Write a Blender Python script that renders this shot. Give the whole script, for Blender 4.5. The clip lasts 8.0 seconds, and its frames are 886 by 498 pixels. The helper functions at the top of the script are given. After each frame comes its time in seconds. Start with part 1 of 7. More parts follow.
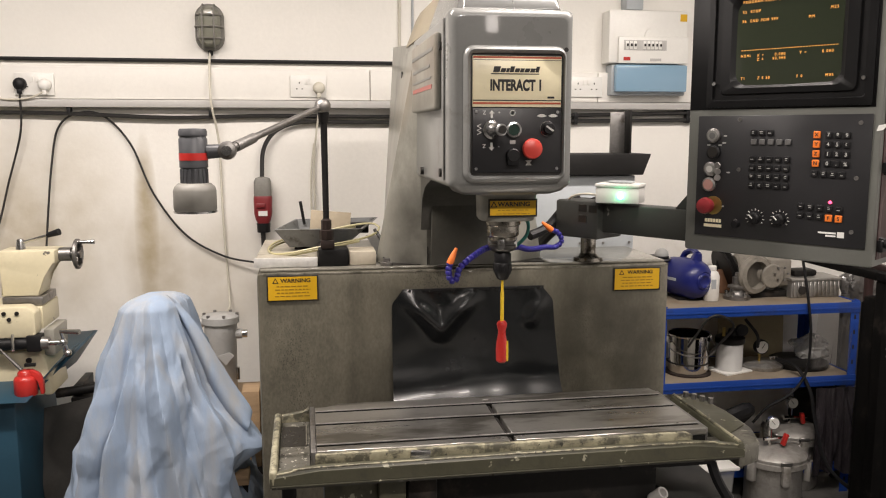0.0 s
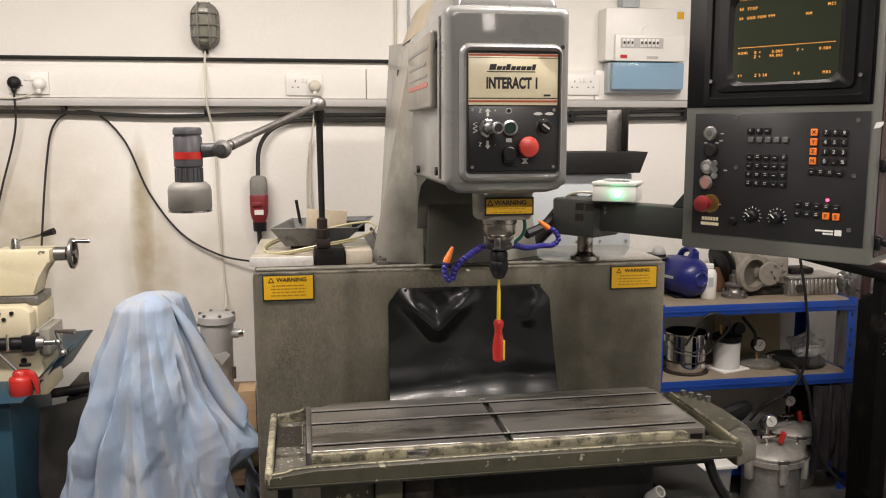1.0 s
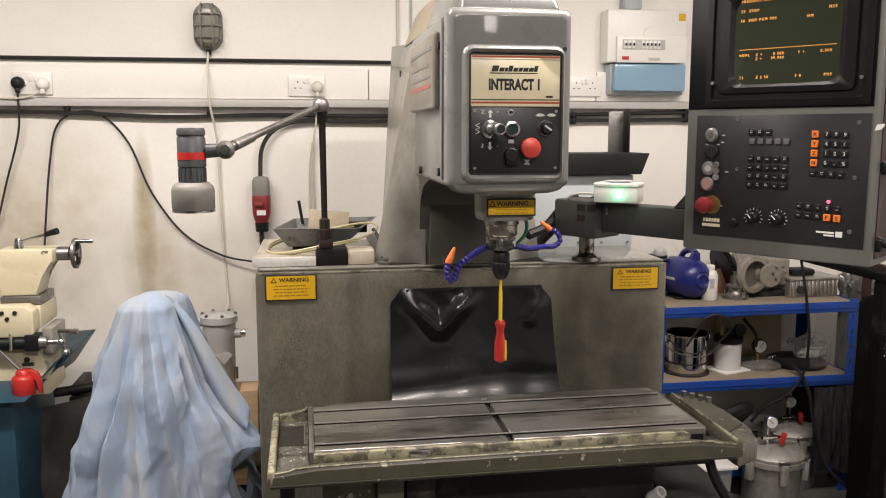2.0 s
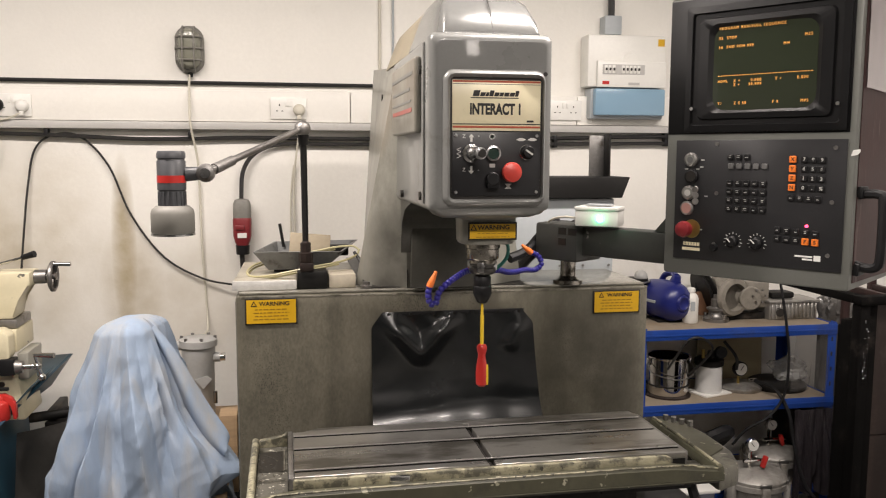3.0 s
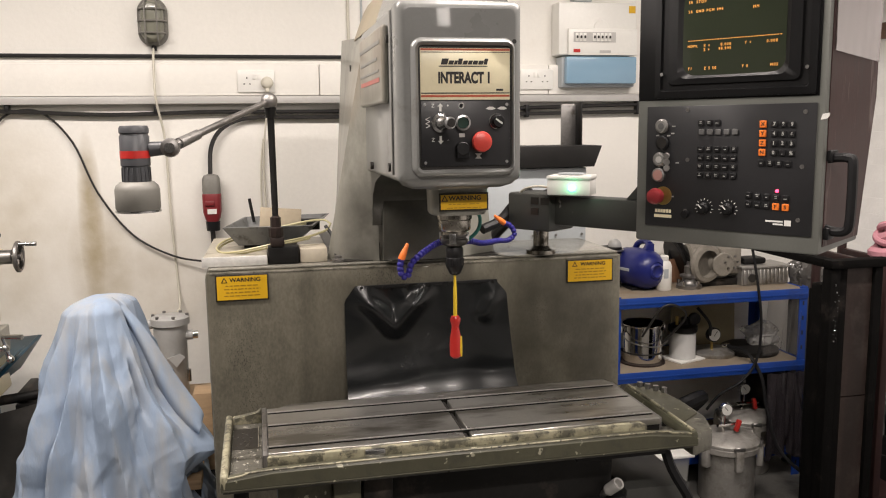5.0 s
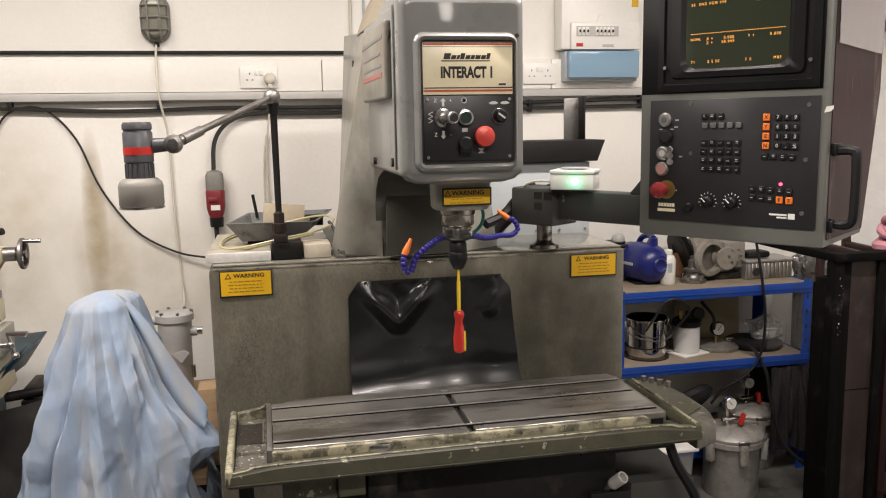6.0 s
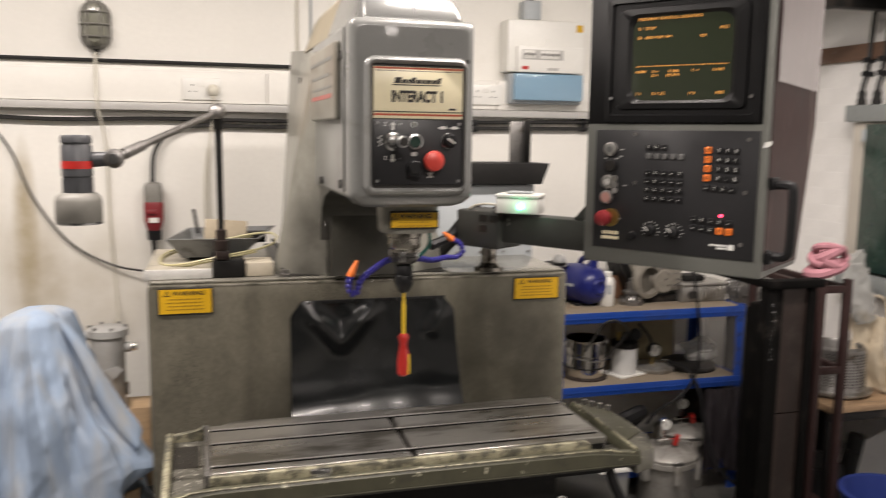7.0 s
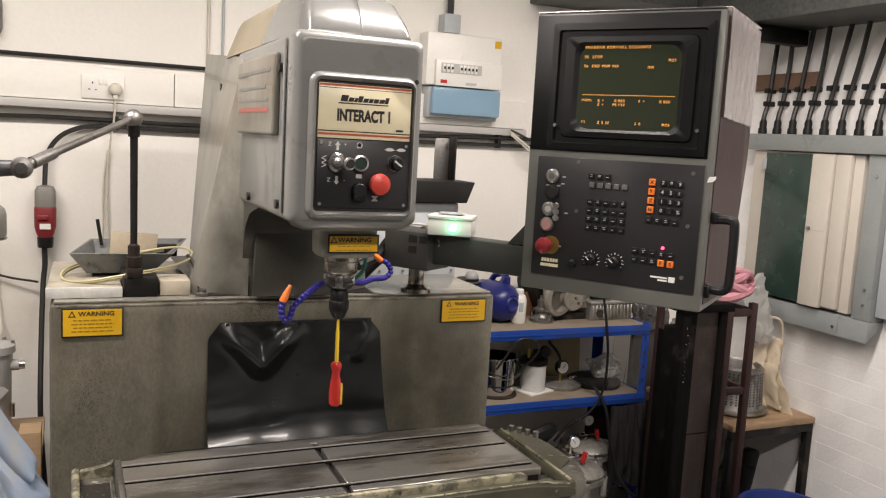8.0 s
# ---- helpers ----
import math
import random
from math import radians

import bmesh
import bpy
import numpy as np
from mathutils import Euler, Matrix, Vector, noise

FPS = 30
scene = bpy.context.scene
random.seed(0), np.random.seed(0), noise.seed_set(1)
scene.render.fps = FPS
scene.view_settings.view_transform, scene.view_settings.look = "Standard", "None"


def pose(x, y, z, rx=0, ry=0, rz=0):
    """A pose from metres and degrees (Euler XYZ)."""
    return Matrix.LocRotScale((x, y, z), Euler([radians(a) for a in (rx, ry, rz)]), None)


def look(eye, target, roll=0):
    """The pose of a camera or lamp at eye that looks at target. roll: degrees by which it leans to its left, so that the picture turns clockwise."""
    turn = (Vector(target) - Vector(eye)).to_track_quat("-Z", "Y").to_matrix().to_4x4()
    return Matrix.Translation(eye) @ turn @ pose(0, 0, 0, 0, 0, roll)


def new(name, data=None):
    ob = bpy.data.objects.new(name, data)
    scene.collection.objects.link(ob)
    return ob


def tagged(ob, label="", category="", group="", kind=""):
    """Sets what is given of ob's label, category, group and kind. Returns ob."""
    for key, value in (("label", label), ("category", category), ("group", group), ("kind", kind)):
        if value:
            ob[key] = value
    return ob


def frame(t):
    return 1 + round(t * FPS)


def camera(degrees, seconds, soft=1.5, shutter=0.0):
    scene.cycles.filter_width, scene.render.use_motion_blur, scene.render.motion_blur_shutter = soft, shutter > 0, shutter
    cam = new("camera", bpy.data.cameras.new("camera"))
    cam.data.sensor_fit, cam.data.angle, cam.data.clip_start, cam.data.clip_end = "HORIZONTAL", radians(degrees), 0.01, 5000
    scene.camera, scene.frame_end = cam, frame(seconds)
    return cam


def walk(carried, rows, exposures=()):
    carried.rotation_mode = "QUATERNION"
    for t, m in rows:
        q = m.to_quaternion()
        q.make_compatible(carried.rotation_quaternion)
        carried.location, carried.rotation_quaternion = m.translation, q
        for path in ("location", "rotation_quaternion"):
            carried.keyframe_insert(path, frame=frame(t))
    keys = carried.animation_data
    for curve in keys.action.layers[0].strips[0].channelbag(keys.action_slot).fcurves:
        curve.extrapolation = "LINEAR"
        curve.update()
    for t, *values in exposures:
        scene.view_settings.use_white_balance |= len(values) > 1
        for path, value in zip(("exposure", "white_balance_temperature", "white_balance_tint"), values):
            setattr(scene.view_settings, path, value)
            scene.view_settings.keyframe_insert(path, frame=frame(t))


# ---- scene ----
cam = camera(55.5, 8.0, 1.1, 0.5)
PATH = [
    (0, (0.182, 0.234, 1.546), (0.504, 2.189, 1.271), -0.0),
    (0.5, (0.185, 0.238, 1.547), (0.512, 2.192, 1.272), -0.1),
    (1, (0.186, 0.242, 1.546), (0.514, 2.195, 1.267), -0.1),
    (2.5, (0.181, 0.232, 1.547), (0.507, 2.186, 1.275), 0.1),
    (3, (0.185, 0.238, 1.55), (0.553, 2.191, 1.325), 0.2),
    (3.5, (0.189, 0.243, 1.549), (0.58, 2.191, 1.321), -0.3),
    (4, (0.193, 0.245, 1.551), (0.602, 2.187, 1.303), -0.4),
    (4.5, (0.198, 0.254, 1.547), (0.619, 2.19, 1.274), -0.6),
    (6, (0.199, 0.253, 1.544), (0.612, 2.187, 1.244), -1.0),
    (6.5, (0.196, 0.255, 1.55), (0.596, 2.192, 1.26), -0.8),
    (6.8, (0.195, 0.250, 1.566), (0.651, 2.176, 1.279), -0.3),
    (7, (0.184, 0.264, 1.568), (0.739, 2.167, 1.297), 0.8),
    (7.2, (0.174, 0.302, 1.596), (0.868, 2.157, 1.317), 2.1),
    (7.3, (0.169, 0.316, 1.600), (0.908, 2.157, 1.340), 2.5),
    (7.5, (0.145, 0.334, 1.601), (0.933, 2.157, 1.365), 3.2),
    (8, (0.091, 0.38, 1.605), (0.904, 2.19, 1.35), 3.2),
]
walk(cam, [(t, look(eye, target, roll)) for t, eye, target, roll in PATH])


# ---- light: batten lamps under the ceiling, no daylight ----
world = bpy.data.worlds.new("world")
scene.world = world
world.use_nodes = True
world.node_tree.nodes["Background"].inputs[0].default_value = (0.9, 0.95, 1.0, 1)
world.node_tree.nodes["Background"].inputs[1].default_value = 0.05
LAMPS = [(-0.70, 2.15, 2.72, 1.5, 59.0, 0), (1.50, 2.0, 2.72, 1.5, 57.0, 0), (0.70, 0.0, 2.72, 1.2, 56.0, 0), (2.12, -4.9, 2.72, 1.5, 16.0, 103)]
for lx, ly, lz, length, watts, yaw in LAMPS:
    lamp_data = bpy.data.lights.new("batten_light", "AREA")
    lamp_data.shape, lamp_data.size, lamp_data.size_y = "RECTANGLE", length, 0.12
    lamp_data.energy, lamp_data.color = watts, (1.0, 0.895, 0.83)
    new("batten_light", lamp_data).matrix_world = pose(lx, ly, lz - 0.075, 0, 0, yaw)


# ---- mesh helpers ----
def box(bm, x0, x1, y0, y1, z0, z1, bev=0.0, seg=2, m=None):
    vs = [bm.verts.new((x, y, z)) for x in (x0, x1) for y in (y0, y1) for z in (z0, z1)]
    idx = [(0, 1, 3, 2), (4, 6, 7, 5), (0, 4, 5, 1), (2, 3, 7, 6), (0, 2, 6, 4), (1, 5, 7, 3)]
    fs = [bm.faces.new([vs[i] for i in f]) for f in idx]
    geom = vs
    if bev > 0:
        es = list({e for f in fs for e in f.edges})
        r = bmesh.ops.bevel(bm, geom=es, offset=bev, segments=seg, profile=0.5, affect="EDGES")
        geom = list({v for f in r["faces"] for v in f.verts} | {v for v in vs if v.is_valid})
    if m is not None:
        bmesh.ops.transform(bm, matrix=m, verts=[v for v in geom if v.is_valid])
    return bm


def basis(p0, p1):
    p0, p1 = Vector(p0), Vector(p1)
    q = (p1 - p0).to_track_quat("Z", "Y")
    return Matrix.Translation(p0) @ q.to_matrix().to_4x4(), (p1 - p0).length


def spin(bm, prof, n=24, m=None, a0=0.0, a1=360.0):
    """Turned body: profile of (radius, height) about z."""
    m = m or Matrix()
    full = abs(a1 - a0) >= 359.9
    count = n if full else n + 1
    rings = []
    for r, h in prof:
        if r < 1e-6:
            rings.append([bm.verts.new(m @ Vector((0, 0, h)))])
        else:
            ring = []
            for i in range(count):
                a = radians(a0 + (a1 - a0) * i / n)
                ring.append(bm.verts.new(m @ Vector((r * math.cos(a), r * math.sin(a), h))))
            rings.append(ring)
    for a, b in zip(rings, rings[1:]):
        for i in range(n):
            j = (i + 1) % count
            if len(a) == 1 and len(b) == 1:
                continue
            if len(a) == 1:
                bm.faces.new((a[0], b[j], b[i]))
            elif len(b) == 1:
                bm.faces.new((a[i], a[j], b[0]))
            else:
                bm.faces.new((a[i], a[j], b[j], b[i]))
    if full:
        if len(rings[0]) > 1:
            bm.faces.new(list(reversed(rings[0])))
        if len(rings[-1]) > 1:
            bm.faces.new(rings[-1])
    return bm


def cyl(bm, p0, p1, r0, r1=None, n=18, bev=0.0):
    m, h = basis(p0, p1)
    r1 = r0 if r1 is None else r1
    if bev:
        return spin(bm, [(r0 - bev, 0), (r0, bev), (r1, h - bev), (r1 - bev, h)], n, m)
    return spin(bm, [(r0, 0), (r1, h)], n, m)


def ball(bm, c, r, n=12, sz=1.0):
    prof = [(r * math.sin(math.pi * i / n), -r * sz * math.cos(math.pi * i / n)) for i in range(n + 1)]
    prof[0], prof[-1] = (0, prof[0][1]), (0, prof[-1][1])
    return spin(bm, prof, n * 2, Matrix.Translation(c))


def glide(pts, sub=6):
    """Catmull-Rom through the points."""
    p = [Vector(q) for q in pts]
    p = [p[0] * 2 - p[1]] + p + [p[-1] * 2 - p[-2]]
    out = []
    for i in range(1, len(p) - 2):
        a, b, c, d = p[i - 1:i + 3]
        for k in range(sub):
            t = k / sub
            out.append(0.5 * (2 * b + (c - a) * t + (2 * a - 5 * b + 4 * c - d) * t * t + (3 * b - a - 3 * c + d) * t ** 3))
    out.append(p[-2])
    return out


def sweep(bm, pts, r, n=8, sub=6):
    path = glide(pts, sub) if sub > 1 else [Vector(q) for q in pts]
    up, rings = Vector((0.13, 0.31, 0.94)).normalized(), []
    for i, q in enumerate(path):
        d = (path[min(i + 1, len(path) - 1)] - path[max(i - 1, 0)]).normalized()
        s = d.cross(up)
        s = s.normalized() if s.length > 1e-4 else d.orthogonal().normalized()
        up = s.cross(d).normalized()
        rings.append([bm.verts.new(q + r * (math.cos(2 * math.pi * k / n) * s + math.sin(2 * math.pi * k / n) * up)) for k in range(n)])
    for a, b in zip(rings, rings[1:]):
        for k in range(n):
            bm.faces.new((a[k], a[(k + 1) % n], b[(k + 1) % n], b[k]))
    bm.faces.new(list(reversed(rings[0])))
    bm.faces.new(rings[-1])
    return bm


def loft(bm, rings, cap=True):
    made = [[bm.verts.new(p) for p in ring] for ring in rings]
    n = len(made[0])
    for a, b in zip(made, made[1:]):
        for k in range(n):
            bm.faces.new((a[k], a[(k + 1) % n], b[(k + 1) % n], b[k]))
    if cap:
        bm.faces.new(list(reversed(made[0])))
        bm.faces.new(made[-1])
    return bm


def prism(bm, poly, axis, a, b, bev=0.0, m=None):
    """Polygon pulled along an axis. Polygon given in the other two axes, in order."""
    def at(p, v):
        q = list(p)
        q.insert("xyz".index(axis), v)
        return Vector(q)
    lo, hi = [bm.verts.new(at(p, a)) for p in poly], [bm.verts.new(at(p, b)) for p in poly]
    n = len(poly)
    fs = [bm.faces.new(lo), bm.faces.new(list(reversed(hi)))]
    fs += [bm.faces.new((lo[k], hi[k], hi[(k + 1) % n], lo[(k + 1) % n])) for k in range(n)]
    geom = lo + hi
    if bev:
        es = list({e for f in fs for e in f.edges})
        r = bmesh.ops.bevel(bm, geom=es, offset=bev, segments=2, profile=0.5, affect="EDGES")
        geom = list({v for f in r["faces"] for v in f.verts} | {v for v in geom if v.is_valid})
    if m is not None:
        bmesh.ops.transform(bm, matrix=m, verts=[v for v in geom if v.is_valid])
    return bm


def grid(bm, nu, nv, f, thick=0.0):
    """Sheet f(u, v), u and v from 0 to 1; with thickness it is closed into a solid."""
    top = [[bm.verts.new(f(i / nu, j / nv)) for j in range(nv + 1)] for i in range(nu + 1)]
    for i in range(nu):
        for j in range(nv):
            bm.faces.new((top[i][j], top[i + 1][j], top[i + 1][j + 1], top[i][j + 1]))
    if thick:
        bmesh.ops.recalc_face_normals(bm, faces=bm.faces)
        bmesh.ops.solidify(bm, geom=list(bm.faces), thickness=thick)
    return bm


def rounded(w, h, r, n=5):
    """Rounded rectangle about the origin."""
    out = []
    for cx, cy, a0 in ((w / 2 - r, h / 2 - r, 0), (-w / 2 + r, h / 2 - r, 90), (-w / 2 + r, -h / 2 + r, 180), (w / 2 - r, -h / 2 + r, 270)):
        for k in range(n + 1):
            a = radians(a0 + 90 * k / n)
            out.append((cx + r * math.cos(a), cy + r * math.sin(a)))
    return out


def finish(bm, name, material, sharp=40):
    bmesh.ops.recalc_face_normals(bm, faces=bm.faces)
    me = bpy.data.meshes.new(name)
    bm.to_mesh(me)
    bm.free()
    me.materials.append(material)
    me.shade_smooth()
    me.set_sharp_from_angle(angle=radians(sharp))
    return me


def part(name, bm, material, parent, label="", sharp=40):
    ob = new(name, finish(bm, name, material, sharp))
    ob.parent = parent
    if label:
        ob["label"] = label
    return ob


def share(name, me, parent, m):
    """One more object on a mesh that is there already."""
    ob = new(name, me)
    ob.parent = parent
    ob.matrix_basis = m
    return ob


def thing(name, label, category, m=None, group="", kind=""):
    ob = new(name)
    ob.empty_display_size = 0.05
    if m is not None:
        ob.matrix_basis = m
    return tagged(ob, label, category, group, kind)


def solo(name, bm, material, label, category="", group="", kind="", sharp=40):
    return tagged(new(name, finish(bm, name, material, sharp)), label, category, group, kind)


def text(body, size, material, parent, m, name="lettering", align="CENTER", depth=0.0002, width=1.0, bold=0.0, space=1.0):
    cu = bpy.data.curves.new(name, "FONT")
    cu.body, cu.size, cu.align_x, cu.align_y, cu.extrude, cu.offset = body, size, align, "CENTER", depth, bold
    cu.space_character = space
    ob = new(name, cu)
    me = bpy.data.meshes.new_from_object(ob.evaluated_get(bpy.context.evaluated_depsgraph_get()))
    bpy.data.objects.remove(ob)
    bpy.data.curves.remove(cu)
    me.materials.clear()
    me.materials.append(material)
    ob = new(name, me)
    ob.parent = parent
    ob.matrix_basis = m @ Matrix.Diagonal((width, 1, 1, 1))
    return ob


# ---- materials ----
def mat(name, color, rough=0.5, metal=0.0, var=0.12, scale=6.0, bump=0.1, fine=90.0, dirt=None, dirt_amount=0.0,
        dirt_scale=3.0, coat=0.0, spread=0.12, chips=None, chip_amount=0.0, chip_scale=25.0, stretch=(1, 1, 1), spec=0.5, rvar=0.12,
        runs=None, run_amount=0.0, run_scale=14.0, pits=None, pit_amount=0.0):
    """Painted, cast or moulded surface: base colour with broad and fine variation, dirt and chips with shapes of their own."""
    m = bpy.data.materials.new(name)
    m.use_nodes = True
    nt = m.node_tree
    N, L = nt.nodes, nt.links
    p = N["Principled BSDF"]
    co = N.new("ShaderNodeTexCoord")
    mp = N.new("ShaderNodeMapping")
    mp.inputs["Scale"].default_value = stretch
    L.new(co.outputs["Object"], mp.inputs[0])

    def noise_node(s, detail=5.0, rough_=0.6):
        n = N.new("ShaderNodeTexNoise")
        n.inputs["Scale"].default_value, n.inputs["Detail"].default_value, n.inputs["Roughness"].default_value = s, detail, rough_
        L.new(mp.outputs[0], n.inputs["Vector"])
        return n.outputs["Fac"]

    def ramp(src, lo, hi):
        r = N.new("ShaderNodeMapRange")
        r.inputs[1].default_value, r.inputs[2].default_value = lo, hi
        r.clamp = True
        L.new(src, r.inputs[0])
        return r.outputs[0]

    def mix(fac, a, b, blend="MIX"):
        x = N.new("ShaderNodeMix")
        x.data_type, x.blend_type = "RGBA", blend
        for sock, val in ((x.inputs[0], fac), (x.inputs[6], a), (x.inputs[7], b)):
            if isinstance(val, bpy.types.NodeSocket):
                L.new(val, sock)
            else:
                sock.default_value = val if isinstance(val, float) else (*val, 1)
        return x.outputs[2]

    broad, grain = noise_node(scale), noise_node(fine, 3.0)
    lo = tuple(c * (1 - var) for c in color)
    hi = tuple(min(1, c * (1 + var)) for c in color)
    col = mix(ramp(broad, 0.3, 0.7), lo, hi)
    col = mix(ramp(grain, 0.35, 0.65), col, mix(0.5, col, lo))
    if dirt:
        d = noise_node(dirt_scale, 8.0, 0.68)
        col = mix(ramp(d, 0.62 - dirt_amount * 0.5, 0.62 - dirt_amount * 0.5 + spread), col, dirt)
    if runs:
        # narrow streaks that run down the surface
        mq = N.new("ShaderNodeMapping")
        mq.inputs["Scale"].default_value = (1, 1, 0.07)
        L.new(co.outputs["Object"], mq.inputs[0])
        q = N.new("ShaderNodeTexNoise")
        q.inputs["Scale"].default_value, q.inputs["Detail"].default_value = run_scale, 6.0
        L.new(mq.outputs[0], q.inputs["Vector"])
        k = N.new("ShaderNodeMath")
        k.operation = "MULTIPLY"
        L.new(ramp(q.outputs["Fac"], 0.48, 0.70), k.inputs[0])
        k.inputs[1].default_value = run_amount
        col = mix(k.outputs[0], col, runs)
    if pits:
        # small dark specks, gathered in patches
        c1, c2 = noise_node(330.0, 2.0), noise_node(4.0, 3.0)
        k = N.new("ShaderNodeMath")
        k.operation = "MULTIPLY"
        L.new(ramp(c1, 0.56, 0.62), k.inputs[0])
        L.new(ramp(c2, 0.62 - pit_amount, 0.78 - pit_amount), k.inputs[1])
        col = mix(k.outputs[0], col, pits)
    if chips:
        c = noise_node(chip_scale, 4.0, 0.6)
        col = mix(ramp(c, 0.68 - chip_amount * 0.4, 0.70 - chip_amount * 0.4), col, chips)
    L.new(col, p.inputs["Base Color"])
    rr = N.new("ShaderNodeMapRange")
    rr.inputs[3].default_value, rr.inputs[4].default_value = max(0.02, rough - rvar), min(1, rough + rvar)
    L.new(broad, rr.inputs[0])
    L.new(rr.outputs[0], p.inputs["Roughness"])
    p.inputs["Metallic"].default_value = metal
    p.inputs["Specular IOR Level"].default_value = spec
    p.inputs["Coat Weight"].default_value = coat
    if bump:
        b = N.new("ShaderNodeBump")
        b.inputs["Strength"].default_value, b.inputs["Distance"].default_value = bump, 0.002
        L.new(grain, b.inputs["Height"])
        L.new(b.outputs[0], p.inputs["Normal"])
    return m


def tint_patch(m, cx, cz, wx, wz, color, most=0.8):
    """A soft colour patch, blurred and broken up, about (cx, cz): brown run-down wall stains, oil, and shade on the
    pedestal.
    """
    nt = m.node_tree
    N, L = nt.nodes, nt.links
    p = N["Principled BSDF"]
    before = p.inputs["Base Color"].links[0].from_socket
    co = N.new("ShaderNodeTexCoord")
    n = N.new("ShaderNodeTexNoise")
    n.inputs["Scale"].default_value, n.inputs["Detail"].default_value = 9.0, 6.0
    L.new(co.outputs["Object"], n.inputs["Vector"])
    sep = N.new("ShaderNodeSeparateXYZ")
    L.new(co.outputs["Object"], sep.inputs[0])

    def calc(op, a, b):
        k = N.new("ShaderNodeMath")
        k.operation = op
        for s, v in ((k.inputs[0], a), (k.inputs[1], b)):
            if isinstance(v, float):
                s.default_value = v
            else:
                L.new(v, s)
        return k.outputs[0]

    dx = calc("DIVIDE", calc("SUBTRACT", sep.outputs[0], cx), wx)
    dz = calc("DIVIDE", calc("SUBTRACT", sep.outputs[2], cz), wz)
    d2 = calc("ADD", calc("MULTIPLY", dx, dx), calc("MULTIPLY", dz, dz))
    fall = calc("MAXIMUM", calc("SUBTRACT", 1.0, d2), 0.0)
    fac = calc("MINIMUM", calc("MULTIPLY", calc("MULTIPLY", fall, n.outputs["Fac"]), most * 2), 1.0)
    x = N.new("ShaderNodeMix")
    x.data_type = "RGBA"
    L.new(fac, x.inputs[0])
    L.new(before, x.inputs[6])
    x.inputs[7].default_value = (*color, 1)
    L.new(x.outputs[2], p.inputs["Base Color"])


def glow(name, color, strength):
    m = bpy.data.materials.new(name)
    m.use_nodes = True
    p = m.node_tree.nodes["Principled BSDF"]
    p.inputs["Base Color"].default_value = (*color, 1)
    p.inputs["Emission Color"].default_value = (*color, 1)
    p.inputs["Emission Strength"].default_value = strength
    return m


def clear(name, color, rough=0.1, alpha=0.4):
    m = bpy.data.materials.new(name)
    m.use_nodes = True
    p = m.node_tree.nodes["Principled BSDF"]
    p.inputs["Base Color"].default_value = (*color, 1)
    p.inputs["Roughness"].default_value = rough
    p.inputs["Alpha"].default_value = alpha
    return m


WALL = mat("wall_paint", (0.84, 0.82, 0.77), 0.55, var=0.05, scale=1.6, bump=0.25, fine=60, dirt=(0.55, 0.49, 0.38), dirt_amount=0.05, dirt_scale=1.3, spread=0.3)
# assumed grey for the unseen south wall, so glossy blacks reflect less light
UNSEEN_WALL_GREY = mat("unseen_wall_grey", (0.22, 0.215, 0.20), 0.7, var=0.2, scale=1.5, bump=0.3)
BRICK = mat("white_brick_paint", (0.86, 0.85, 0.84), 0.5, var=0.06, scale=4, bump=0.5, fine=70)
CEIL = mat("ceiling_paint", (0.7, 0.69, 0.66), 0.8, var=0.05)
FLOOR = mat("floor_concrete", (0.13, 0.127, 0.118), 0.5, var=0.25, scale=3, bump=0.4, dirt=(0.06, 0.058, 0.052), dirt_amount=0.25)
GREY = mat("machine_grey", (0.212, 0.215, 0.208), 0.30, var=0.10, scale=5, bump=0.06, fine=160, coat=0.35, dirt=(0.12, 0.11, 0.095), dirt_amount=0.06, dirt_scale=4)
COLUMN = mat("column_grey", (0.295, 0.288, 0.25), 0.40, var=0.14, scale=4, bump=0.08, coat=0.15, dirt=(0.10, 0.095, 0.08), dirt_amount=0.24, dirt_scale=4.5, spread=0.3, stretch=(1, 1, 0.5))
OLIVE = mat("pedestal_grey_olive", (0.215, 0.200, 0.155), 0.40, metal=0.45, var=0.34, scale=5, bump=0.12, fine=140, coat=0.25,
            dirt=(0.03, 0.029, 0.023), dirt_amount=0.20, dirt_scale=5, spread=0.32, runs=(0.055, 0.05, 0.038), run_amount=0.55, run_scale=11.0, pits=(0.06, 0.056, 0.043), pit_amount=0.10, stretch=(1, 1, 0.55))
OLIVE_WORN = mat("tray_worn_olive", (0.085, 0.082, 0.054), 0.45, var=0.2, scale=6, bump=0.3, fine=60, dirt=(0.06, 0.058, 0.042), dirt_amount=0.16,
                 dirt_scale=16, chips=(0.42, 0.40, 0.30), chip_amount=0.085, chip_scale=34)
CREAM_CHIP = mat("chipped_cream_edge", (0.37, 0.345, 0.24), 0.5, var=0.35, scale=14, bump=0.5, fine=50, dirt=(0.10, 0.095, 0.07), dirt_amount=0.30,
                 dirt_scale=24, spread=0.10, chips=(0.045, 0.043, 0.035), chip_amount=0.12, chip_scale=60)
STEEL_TABLE = mat("ground_steel", (0.41, 0.398, 0.375), 0.30, metal=0.85, var=0.18, scale=5, bump=0.05, fine=200, dirt=(0.17, 0.16, 0.14), dirt_amount=0.24, dirt_scale=6, stretch=(0.5, 1.6, 1))
STEEL = mat("bright_steel", (0.55, 0.55, 0.55), 0.25, metal=1.0, var=0.15, scale=20, bump=0.03)
DULL_STEEL = mat("dull_steel", (0.30, 0.29, 0.28), 0.42, metal=0.9, var=0.25, scale=14, bump=0.15, dirt=(0.10, 0.08, 0.06), dirt_amount=0.15, dirt_scale=12)
